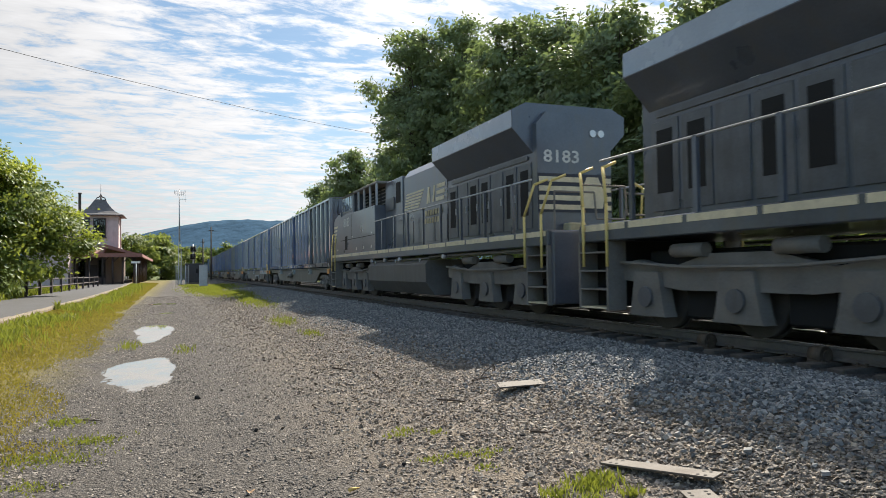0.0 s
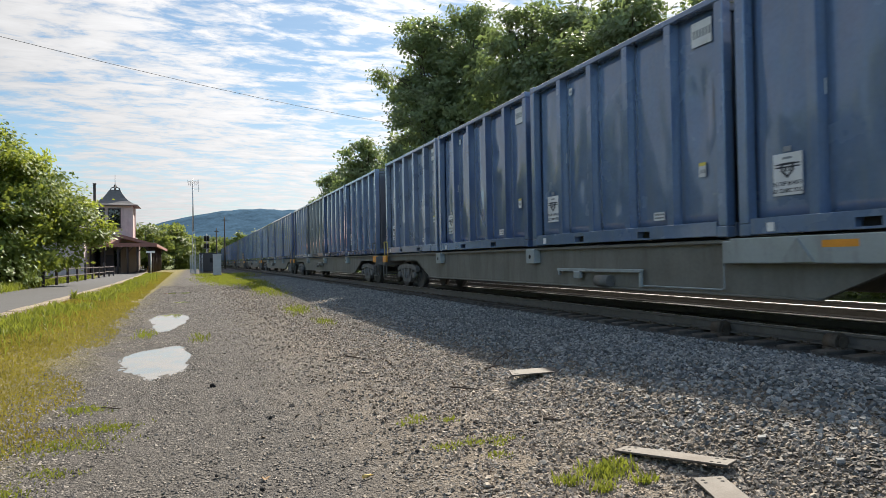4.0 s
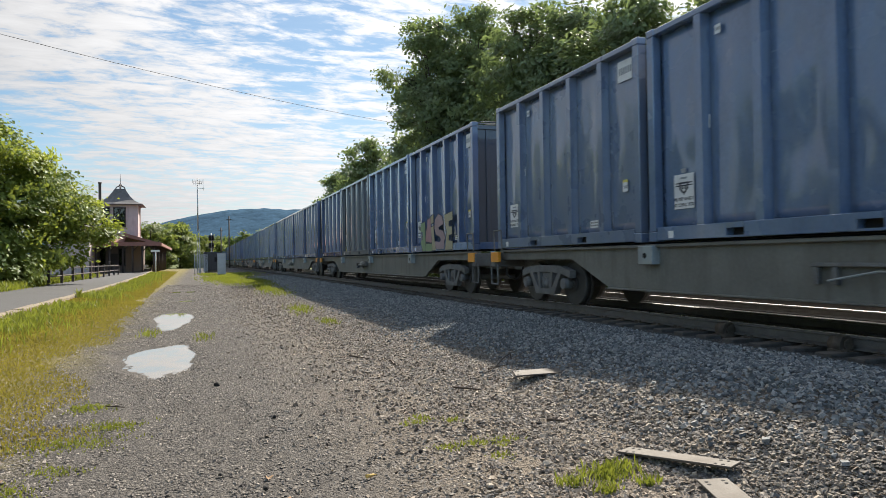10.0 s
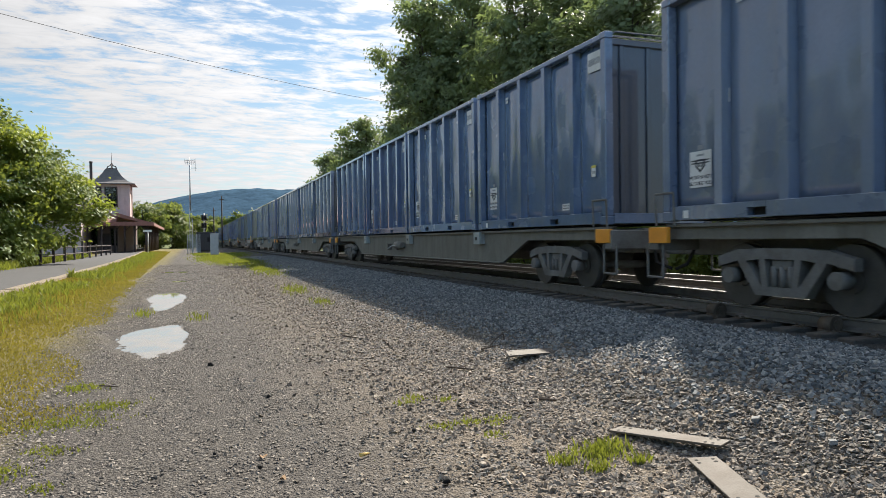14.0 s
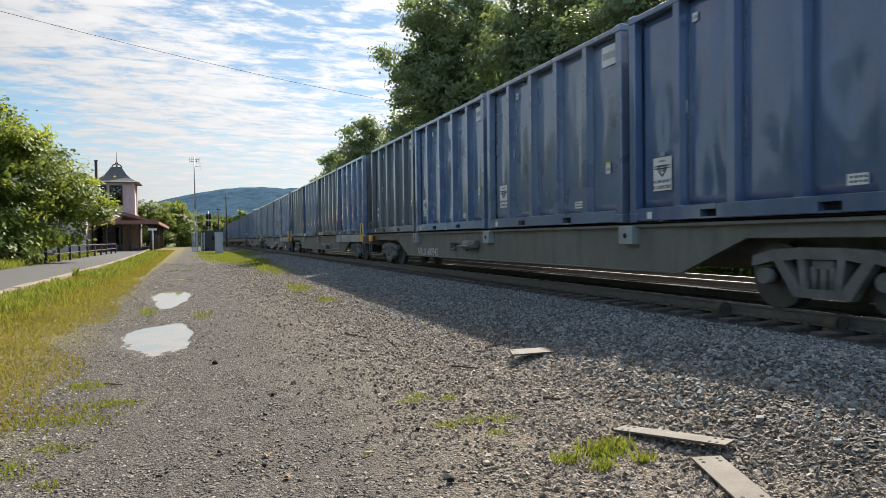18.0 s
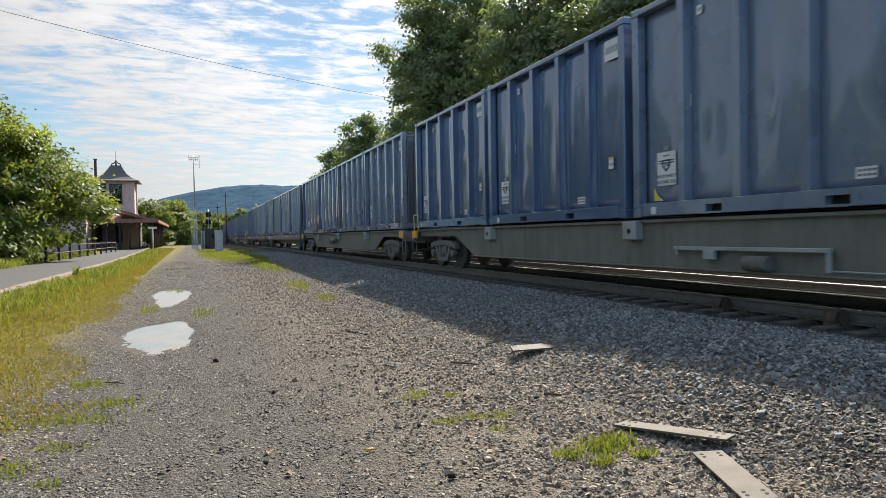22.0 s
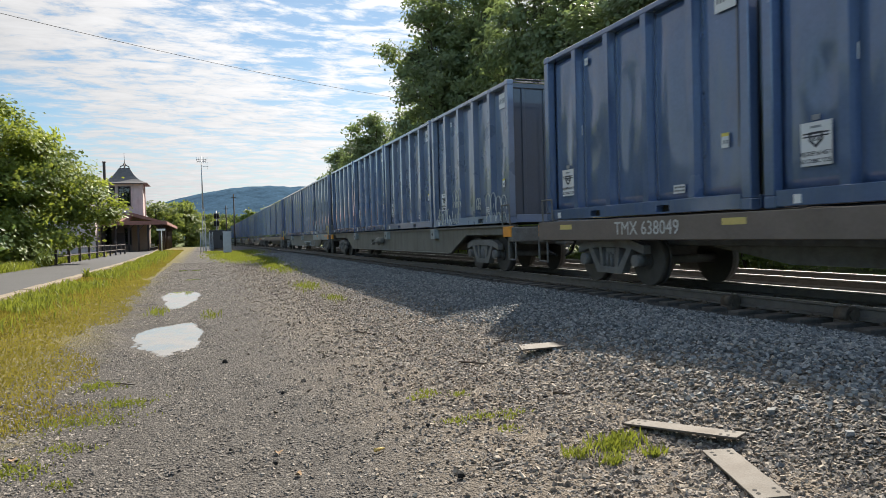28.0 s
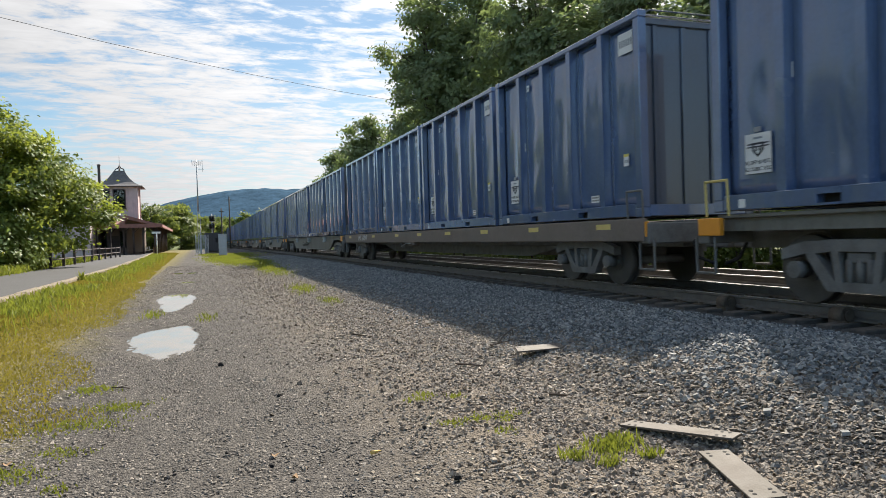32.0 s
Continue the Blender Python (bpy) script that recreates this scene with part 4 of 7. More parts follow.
# ---- hills ----
def build_hills():
    rs = np.random.RandomState(9)
    # blue of distant haze is mixed into the hill's base colour
    M["hill"] = material("haze_blue_hill", (0.048, 0.088, 0.134), 1.0, 0, 0.35, 0.03, 0.12, 0.0, spec=0.0)
    ang = np.linspace(-1.1, 1.1, 221)            # x / y
    ridge = np.interp(ang, [-1.1, -0.6, -0.3, -0.12, -0.067, -0.0103, 0.0414, 0.095, 0.1345, 0.3, 0.7, 1.1], [0.02, 0.03, 0.03, 0.034, 0.047, 0.0627, 0.0722, 0.0752, 0.0741, 0.06, 0.04, 0.03])
    ridge = ridge + 0.0006 * np.sin(ang * 90) + 0.0004 * rs.normal(size=len(ang))
    rows, Y0 = 14, 2600.0
    V = []
    for k in range(rows):
        f = k / (rows - 1)
        yy = Y0 - 900 * (1 - f)
        z = 1.45 + (ridge * Y0) * (f ** 1.3) * (1 + 0.012 * np.sin(ang * 70 + k * 2.2)) - 20 * (1 - f)
        V.append(np.stack([ang * yy, np.full_like(ang, yy), z], -1))
    V = np.array(V); n = len(ang)
    back = V[-1].copy(); back[:, 1] += 600; back[:, 2] = -20
    V = np.concatenate([V.reshape(-1, 3), back]); idx = np.arange((rows + 1) * n).reshape(rows + 1, n)
    F = np.stack([idx[:-1, :-1], idx[:-1, 1:], idx[1:, 1:], idx[1:, :-1]], -1).reshape(-1, 4)
    tagged(new("hill", cloud_mesh("hill", V, F, M["hill"], True)), "long wooded hill, distance haze painted in as blue", "hill", kind="structure")


build_hills()

# ---- station and trackside ----
M["stucco"] = material("mauve_stucco", (0.52, 0.42, 0.41), 0.9, 0, 0.12, 1.5, 30, 0.2, grime=(0.38, 0.31, 0.30), streak=1)
M["porch"] = material("brown_boarding", (0.15, 0.115, 0.10), 0.8, 0, 0.25, 2, 20, 0.2, streak=1)
M["trim"] = material("dark_trim", (0.06, 0.045, 0.045), 0.7, 0, 0.2)
M["slate"] = material("slate_roof", (0.12, 0.117, 0.122), 0.75, 0, 0.25, 3, 25, 0.4)
M["redroof"] = material("red_brown_roof", (0.26, 0.12, 0.10), 0.8, 0, 0.2, 2, 25, 0.3)
M["white"] = material("white_paint", (0.75, 0.74, 0.70), 0.6, 0, 0.08, 3, 40, 0.05, grime=(0.5, 0.48, 0.44))
M["grey_metal"] = material("galvanised_grey", (0.42, 0.43, 0.44), 0.5, 0.5, 0.12, 3, 30, 0.1)
M["dark_metal"] = material("dark_grey_metal", (0.05, 0.05, 0.054), 0.7, 0.0, 0.2)
M["pole_wood"] = material("creosoted_pole", (0.06, 0.05, 0.042), 0.95, 0, 0.3, 4, 40, 0.5)
M["glass"] = glass_material("window_glass")


def window(parent, x0, x1, y, z0, z1, cols=2, rows=2, facing=-1):
    w = part("window", box(bmesh.new(), x0, x1, y - 0.02, y + 0.02, z0, z1), M["dark"], parent, "dark sash window")
    bm = bmesh.new()
    for a, b, c, d in ((x0 - 0.12, x0, z0 - 0.1, z1 + 0.12), (x1, x1 + 0.12, z0 - 0.1, z1 + 0.12), (x0, x1, z1, z1 + 0.12), (x0 - 0.16, x1 + 0.16, z0 - 0.14, z0)):
        box(bm, a, b, y + facing * 0.1, y + facing * 0.021, c, d)
    part("window_frame", bm, M["trim"], w)
    pw, ph = (x1 - x0) / cols, (z1 - z0) / rows
    for i in range(cols):
        for j in range(rows):
            bm = bmesh.new(); box(bm, x0 + i * pw + 0.05, x0 + (i + 1) * pw - 0.05, y + facing * 0.05, y + facing * 0.035, z0 + j * ph + 0.05, z0 + (j + 1) * ph - 0.05)
            part("pane", bm, M["glass"], w)
    return w


def station():
    st = thing("station_building", "old mauve stucco railway station with a small tower and wide canopy", "building", at=(0, 0, 0.2))
    tx0, tx1, ty0, ty1 = -12.6, -7.96, 105.0, 109.6
    bm = bmesh.new(); box(bm, tx0, tx1, ty0, ty1, 5.0, 9.55, 0.03); part("tower_wall", bm, M["stucco"], st)
    for x, y in ((tx0, ty0), (tx1, ty0), (tx1, ty1), (tx0, ty1)):
        bm = bmesh.new(); box(bm, x - 0.13, x + 0.13, y - 0.13, y + 0.13, 5.0, 9.55); part("corner_board", bm, M["stucco"], st)
    # bell-cast roof
    cx, cy = (tx0 + tx1) / 2, (ty0 + ty1) / 2
    bm = bmesh.new()
    prof = [(3.15, 9.42), (3.12, 9.52), (2.55, 9.72), (1.95, 10.1), (1.42, 10.62), (1.02, 11.2), (0.72, 11.72)]
    rings = [[bm.verts.new((cx + sx * r, cy + sy * r, z)) for sx, sy in ((-1, -1), (1, -1), (1, 1), (-1, 1))] for r, z in prof]
    for a, b in zip(rings, rings[1:]):
        for i in range(4): bm.faces.new((a[i], a[(i + 1) % 4], b[(i + 1) % 4], b[i]))
    bm.faces.new(rings[0][::-1]); bm.faces.new(rings[-1])
    part("tower_roof", bm, M["slate"], st, "dark bell-shaped slate roof")
    bm = bmesh.new()
    for s in (-1, 1):
        pipe(bm, [(cx + s * 0.68, cy, 11.7), (cx + s * 0.5, cy, 12.1), (cx + s * 0.2, cy, 12.2), (cx, cy, 12.6)], 0.07)
        pipe(bm, [(cx, cy + s * 0.68, 11.7), (cx, cy + s * 0.5, 12.1), (cx, cy, 12.6)], 0.07)
    pipe(bm, [(cx - 0.68, cy, 11.8), (cx + 0.68, cy, 11.8)], 0.07); rod(bm, (cx, cy, 11.7), (cx, cy, 14.0), 0.06, 6, 0.015)
    part("finial", bm, M["trim"], st, "wrought iron cresting and spike")
    window(st, -10.9, -9.5, ty0, 6.4, 8.95, 2, 2)
    window(st, -12.5, -11.5, ty0, 6.4, 8.95, 1, 2)
    # ground floor and long wing
    bm = bmesh.new(); box(bm, -17.5, -9.3, 103.5, 140, 0, 5.0); part("ground_floor_wall", bm, M["porch"], st, "dark brown boarded ground floor wall")
    bm = bmesh.new(); prism(bm, [(-18.2, 5.0), (-8.9, 5.0), (-11, 7.4), (-16.4, 7.4)], "y", 109.7, 141); part("main_roof", bm, M["slate"], st)
    bm = bmesh.new(); prism(bm, [(-18.2, 4.9), (-12.7, 4.9), (-13.6, 6.6), (-17, 6.6)], "y", 96, 109); part("wing_roof", bm, M["slate"], st)
    bm = bmesh.new(); box(bm, -17.6, -12.9, 96.8, 103.5, 0, 4.9); part("wing_wall", bm, M["stucco"], st)
    for x in (-10.9,):
        bm = bmesh.new(); box(bm, x - 0.6, x + 0.6, 103.38, 103.5, 0, 2.6); part("door", bm, M["trim"], st, "dark wooden door")
    for x in (-12.2, -9.8):
        window(st, x - 0.35, x + 0.35, 103.46, 1.0, 3.2, 1, 2)
    # canopy: sloping skirt with fascia, brackets and posts
    bm = bmesh.new()
    prism(bm, [(-9.2, 5.3), (-4.7, 3.9), (-4.7, 3.65), (-9.2, 4.8)], "y", 99.5, 138)
    part("canopy", bm, M["redroof"], st, "red-brown sloping platform canopy")
    bm = bmesh.new(); prism(bm, [(99.5, 4.0), (105.2, 5.35), (105.2, 4.9), (99.5, 3.7)], "x", -14.4, -9.2); part("canopy_front", bm, M["redroof"], st)
    bm = bmesh.new(); box(bm, -14.5, -4.6, 99.3, 99.5, 3.55, 4.05); box(bm, -4.7, -4.55, 99.5, 138, 3.55, 3.95); part("fascia", bm, M["redroof"], st)
    for y in np.arange(100.5, 138, 4.5):
        bm = bmesh.new(); rod(bm, (-5.6, y, 0), (-5.6, y, 3.95), 0.11, 8); pipe(bm, [(-5.6, y, 2.9), (-6.8, y, 4.2)], 0.07); pipe(bm, [(-5.6, y, 2.9), (-5.0, y, 3.8)], 0.06)
        part("canopy_post", bm, M["trim"], st)
    for x in (-12.6, -11.0, -9.4, -8.2, -7.0):
        bm = bmesh.new(); rod(bm, (x, 100.4, 0), (x, 100.4, 3.9), 0.13, 8); pipe(bm, [(x, 100.4, 2.8), (x + 0.9, 100.4, 3.8)], 0.07)
        part("porch_post", bm, M["trim"], st)
    bm = bmesh.new(); box(bm, -13.55, -13.2, 111, 111.4, 6.6, 13.0); box(bm, -13.6, -13.15, 110.95, 111.45, 13.0, 13.15); part("chimney", bm, M["trim"], st, "slim dark chimney")
    return st


station()
# platform furniture
for (x, y) in ((-7.0, 108), (-7.2, 114), (-7.3, 120)):
    b = thing("bench", "pale slatted bench under the canopy", "bench", "benches under the canopy", (x, y, 0.215))
    bm = bmesh.new(); box(bm, -0.25, 0.25, -0.9, 0.9, 0.42, 0.47); part("seat", bm, M["white"], b)
    bm = bmesh.new(); box(bm, -0.3, -0.25, -0.9, 0.9, 0.55, 0.95); part("backrest", bm, M["white"], b)
    for k in (-0.75, 0.75):
        bm = bmesh.new(); box(bm, -0.28, 0.22, k - 0.04, k + 0.04, 0, 0.42); part("leg", bm, M["trim"], b)
bn = thing("litter_bin", "yellow round bin under the canopy", "bin", at=(-6.2, 112, 0.215))
bm = bmesh.new(); rod(bm, (0, 0, 0), (0, 0, 0.9), 0.32, 12, 0.36); part("bin_body", bm, material("ochre_paint", (0.5, 0.33, 0.1), 0.6), bn)
sg = thing("platform_sign", "small white sign on a post", "sign", at=(-4.9, 92, 0.1))
bm = bmesh.new(); rod(bm, (0, 0, 0), (0, 0, 2.9), 0.06, 8); part("post", bm, M["white"], sg)
bm = bmesh.new(); box(bm, -0.55, 0.45, -0.03, 0.03, 2.7, 2.95, 0.01); part("sign_board", bm, M["white"], sg)
rl = thing("railing", "dark iron post and two-rail railing along the platform", "railing", at=(-8.3, 0, 0.215))
for i, y in enumerate(np.arange(46, 84, 4.2)):
    bm = bmesh.new(); box(bm, -0.08, 0.08, y - 0.08, y + 0.08, 0, 1.45 if i % 3 == 1 else 1.15, 0.01); part("post", bm, M["trim"], rl)
for z in (0.5, 1.0):
    bm = bmesh.new(); rod(bm, (0, 46, z), (0, 84, z), 0.045, 6); part("rail", bm, M["trim"], rl)


def radio_mast():
    m = thing("radio_mast", "slender grey lattice mast with small aerials", "mast", at=(0.05, 100, 0.0))
    bm = bmesh.new()
    for k in range(3):
        a = k * 2 * math.pi / 3
        rod(bm, (0.26 * math.cos(a), 0.26 * math.sin(a), 0), (0.2 * math.cos(a), 0.2 * math.sin(a), 6), 0.04, 6)
    for i in range(12):
        a, b = i * 2 * math.pi / 3, (i + 1) * 2 * math.pi / 3
        rod(bm, (0.23 * math.cos(a), 0.23 * math.sin(a), i * 0.5), (0.23 * math.cos(b), 0.23 * math.sin(b), i * 0.5 + 0.5), 0.022, 5)
    part("lattice_base", bm, M["grey_metal"], m)
    bm = bmesh.new(); rod(bm, (0, 0, 5.8), (0, 0, 13.0), 0.10, 8, 0.06); part("pole", bm, M["grey_metal"], m)
    for z, s in ((12.6, 0.62), (12.3, 0.55)):
        bm = bmesh.new(); rod(bm, (-s, 0, z), (s, 0, z), 0.03, 6)
        for x in (-s, -s / 2, s / 2, s): rod(bm, (x, 0, z - 0.25), (x, 0, z + 0.25), 0.02, 5)
        part("aerial", bm, M["grey_metal"], m)
    bm = bmesh.new(); rod(bm, (0.1, 0, 11.6), (0.9, 0, 11.6), 0.025, 6); rod(bm, (0.75, 0, 11.2), (0.75, 0, 12.9), 0.02, 5); part("side_aerial", bm, M["grey_metal"], m)


radio_mast()
rh = thing("relay_house", "dark grey steel signal equipment house", "cabinet", at=(1.9, 100, 0.0))
bm = bmesh.new(); box(bm, -1.15, 1.05, -1, 1, 0.3, 2.65, 0.02); part("body", bm, M["dark_metal"], rh)
bm = bmesh.new(); prism(bm, [(-1.25, 2.652), (1.15, 2.652), (1.0, 2.82), (-1.1, 2.82)], "y", -1.1, 1.1); part("roof", bm, M["dark_metal"], rh)
bm = bmesh.new(); box(bm, -1.0, 0.9, -0.8, 0.8, -0.1, 0.3); part("footing", bm, M["concrete"], rh)
bm = bmesh.new(); box(bm, 0.25, 0.75, -1.03, -1.003, 1.5, 2.1); part("vent", bm, M["dark"], rh)
bm = bmesh.new(); box(bm, -0.8, 0.0, -1.03, -1.003, 0.4, 2.4, 0.01); part("door", bm, M["dark_metal"], rh)
ec = thing("equipment_cabinet", "tall pale grey trackside cabinet", "cabinet", at=(2.42, 78, 0.0))
bm = bmesh.new(); box(bm, -0.42, 0.42, -0.4, 0.4, 0.12, 2.3, 0.02); part("body", bm, M["grey_metal"], ec)
bm = bmesh.new(); box(bm, -0.46, 0.46, -0.44, 0.44, 2.302, 2.37, 0.02); part("lid", bm, M["grey_metal"], ec)
bm = bmesh.new(); box(bm, -0.36, 0.36, -0.425, -0.403, 0.25, 2.2, 0.008); part("door", bm, M["grey_metal"], ec)
bm = bmesh.new(); box(bm, -0.46, 0.46, -0.44, 0.44, -0.1, 0.12); part("base", bm, M["concrete"], ec)
fc = thing("mesh_fence", "short galvanised fence panel round the mast", "fence", at=(0.2, 98, 0))
for x in (-0.6, 0.0, 0.6, 1.0):
    bm = bmesh.new(); rod(bm, (x, 0, 0), (x, 0, 2.6), 0.035, 6); part("post", bm, M["grey_metal"], fc)
for x in np.arange(-0.55, 1.0, 0.12):
    bm = bmesh.new(); box(bm, x - 0.02, x + 0.02, -0.02, 0.02, 0.1, 2.5); part("slat", bm, M["grey_metal"], fc)
sm = thing("signal_mast", "black railway signal with two heads on a mast", "signal", at=(2.1, 118, 0))
bm = bmesh.new(); rod(bm, (0, 0, 0), (0, 0, 6.2), 0.09, 8); part("mast", bm, M["grey_metal"], sm)
for z in (5.4, 4.2):
    for dx in (-0.22, 0.22):
        h = part("signal_head", rod(bmesh.new(), (dx, -0.1, z - 0.42), (dx, -0.1, z + 0.42), 0.2, 12), M["dark"], sm)
        for k in (-0.25, 0.05, 0.3):
            bm = bmesh.new(); rod(bm, (dx, -0.3, z + k), (dx, -0.5, z + k - 0.03), 0.1, 8); part("hood", bm, M["dark"], h)
    bm = bmesh.new(); rod(bm, (-0.5, 0, z - 0.45), (0.5, 0, z - 0.45), 0.04, 6); part("bracket", bm, M["grey_metal"], sm)
bm = bmesh.new()
for k in range(12): rod(bm, (-0.2, 0.12, 0.4 + k * 0.35), (0.2, 0.12, 0.4 + k * 0.35), 0.018, 5)
part("ladder", bm, M["grey_metal"], sm)
for x, y, h in ((4.6, 150, 8.8), (6.0, 145, 10.9), (3.2, 165, 7.5)):
    p = thing("utility_pole", "plain dark wooden pole beside the line", "pole", "poles along the line", (x, y, -0.2))
    bm = bmesh.new(); rod(bm, (0, 0, 0), (0, 0, h), 0.16, 8, 0.11); part("pole_shaft", bm, M["pole_wood"], p)
    bm = bmesh.new(); box(bm, -0.5, 0.5, -0.05, 0.05, h - 0.75, h - 0.63); part("crossarm", bm, M["pole_wood"], p)
bm = bmesh.new()
a, b = Vector((-16.5, 34, 13.2)), Vector((20.5, 66, 14.9))
wire = []
for i in range(25):
    f = i / 24
    p = a.lerp(b, f); p.z -= 4 * 0.55 * f * (1 - f); wire.append(p)
pipe(bm, wire, 0.014, 5)
tagged(part("overhead_wire", bm, M["dark"]), "thin black overhead wire crossing the sky", "wire")


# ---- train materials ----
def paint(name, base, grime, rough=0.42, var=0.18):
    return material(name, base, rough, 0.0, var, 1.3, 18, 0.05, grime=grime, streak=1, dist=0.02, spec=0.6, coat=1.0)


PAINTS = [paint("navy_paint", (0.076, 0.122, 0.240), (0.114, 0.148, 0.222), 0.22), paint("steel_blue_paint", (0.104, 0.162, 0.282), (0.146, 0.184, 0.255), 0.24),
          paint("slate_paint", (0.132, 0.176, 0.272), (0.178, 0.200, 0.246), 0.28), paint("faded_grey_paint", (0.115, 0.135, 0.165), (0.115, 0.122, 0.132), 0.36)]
# container ends and far wall: blue darkened, their shade put into the colour
M["end_shade_paint"] = paint("shaded_end_blue", (0.044, 0.060, 0.096), (0.052, 0.060, 0.078), 0.5)
M["tarp"] = material("black_tarp", (0.03, 0.03, 0.034), 0.7, 0, 0.3, 2, 20, 0.3)
M["placard"] = material("white_placard", (0.72, 0.73, 0.74), 0.5, 0, 0.08, 6, 60, 0.03, grime=(0.5, 0.5, 0.5))
M["ink"] = material("dark_print", (0.03, 0.035, 0.05), 0.6, 0, 0.1)
M["faint_ink"] = material("faded_print", (0.25, 0.27, 0.3), 0.6, 0, 0.1)
M["yellow_label"] = material("yellow_label", (0.7, 0.6, 0.12), 0.5, 0, 0.08)
M["orange"] = material("orange_reflector", (0.75, 0.30, 0.03), 0.4, 0, 0.1)
M["sill"] = material("olive_grey_sill", (0.172, 0.169, 0.150), 0.6, 0.1, 0.25, 1.2, 20, 0.15, grime=(0.105, 0.095, 0.078), streak=1)
M["silver_sill"] = material("silver_grey_sill", (0.33, 0.37, 0.38), 0.5, 0.2, 0.15, 1.2, 20, 0.1, grime=(0.2, 0.2, 0.19), streak=1)
M["brown_sill"] = material("brown_sill", (0.17, 0.138, 0.118), 0.65, 0.0, 0.25, 1.2, 20, 0.15, grime=(0.17, 0.14, 0.11))
M["truck"] = material("greasy_truck_iron", (0.16, 0.157, 0.15), 0.75, 0.1, 0.35, 4, 40, 0.3, grime=(0.11, 0.098, 0.084))
M["wheel"] = material("wheel_steel", (0.085, 0.078, 0.07), 0.6, 0.3, 0.3, 4, 40, 0.2)
M["pale_text"] = material("worn_white_lettering", (0.55, 0.55, 0.52), 0.6, 0, 0.15, 8, 60, 0.02)
M["yellow"] = material("yellow_paint", (0.62, 0.49, 0.17), 0.5, 0, 0.12, 5, 40, 0.05)
M["cream"] = material("cream_stripe", (0.62, 0.55, 0.38), 0.5, 0, 0.15, 5, 40, 0.05, grime=(0.4, 0.36, 0.28))
M["loco"] = material("black_locomotive_paint", (0.074, 0.086, 0.110), 0.30, 0.0, 0.3, 1.2, 25, 0.08, grime=(0.095, 0.09, 0.085), streak=1, spec=0.7, coat=0.3)
M["loco_panel"] = material("grey_worn_panel", (0.10, 0.105, 0.115), 0.4, 0.0, 0.3, 2.5, 30, 0.1, grime=(0.06, 0.058, 0.055), streak=1)
M["gold_text"] = material("faded_gold_lettering", (0.42, 0.36, 0.22), 0.6, 0, 0.15, 8, 60, 0.02)
# pale blue-grey base carries the sky's reflection on black wings; coat adds gloss
M["loco_wing"] = material("wing_sky_sheen_paint", (0.27, 0.33, 0.40), 0.25, 0.0, 0.15, 1.2, 25, 0.03, coat=0.8)
M["loco_under"] = material("dusty_underframe", (0.168, 0.160, 0.146), 0.85, 0.0, 0.3, 2, 30, 0.25, grime=(0.19, 0.165, 0.135))

M["tank"] = material("dark_grey_tank", (0.115, 0.115, 0.112), 0.6, 0.0, 0.25, 1.5, 25, 0.1, grime=(0.09, 0.082, 0.072), streak=1)

CL, CW, CH = 6.04, 2.44, 3.60
PANELS = 5
SET_BACK = 0.3      # the tailgate stands this far inside the leading end


def dented(y0, y1, z0, z1, x, depth, rs, rough=1.0):
    """A sheet-steel panel with shallow bulges and dents, thickness inwards."""
    ny, nz = 9, 22
    dents = [(rs.uniform(y0, y1), rs.uniform(z0, z1), rs.uniform(0.12, 0.35), rs.uniform(0.25, 0.8), rs.uniform(-0.06, 0.05) * rough) for _ in range(6)]
    bm = bmesh.new()
    grid = []
    for j in range(nz + 1):
        row = []
        for i in range(ny + 1):
            y, z = y0 + (y1 - y0) * i / ny, z0 + (z1 - z0) * j / nz
            edge = math.sin(math.pi * i / ny) ** 0.5 * math.sin(math.pi * j / nz) ** 0.5 if 0 < i < ny and 0 < j < nz else 0.0
            d = 0.012 * math.sin(math.pi * i / ny)
            for a, b, ra, rb, k in dents:
                d += k * math.exp(-((y - a) / ra) ** 2 - ((z - b) / rb) ** 2)
            d += 0.005 * noise.noise((y * 3.1 + x, z * 1.7, rs_off[0]))
            row.append(bm.verts.new((x - d * edge, y, z)))
        grid.append(row)
    for j in range(nz):
        for i in range(ny):
            f = bm.faces.new((grid[j][i], grid[j + 1][i], grid[j + 1][i + 1], grid[j][i + 1])); f.smooth = True
    # rim turned inwards gives the sheet its thickness
    rim = [grid[0][i] for i in range(ny + 1)] + [grid[j][ny] for j in range(1, nz + 1)] + [grid[nz][i] for i in range(ny - 1, -1, -1)] + [grid[j][0] for j in range(nz - 1, 0, -1)]
    inner = [bm.verts.new((v.co.x + depth, v.co.y, v.co.z)) for v in rim]
    for k in range(len(rim)):
        bm.faces.new((rim[k], rim[(k + 1) % len(rim)], inner[(k + 1) % len(rim)], inner[k]))
    return bm


rs_off = [0.0]


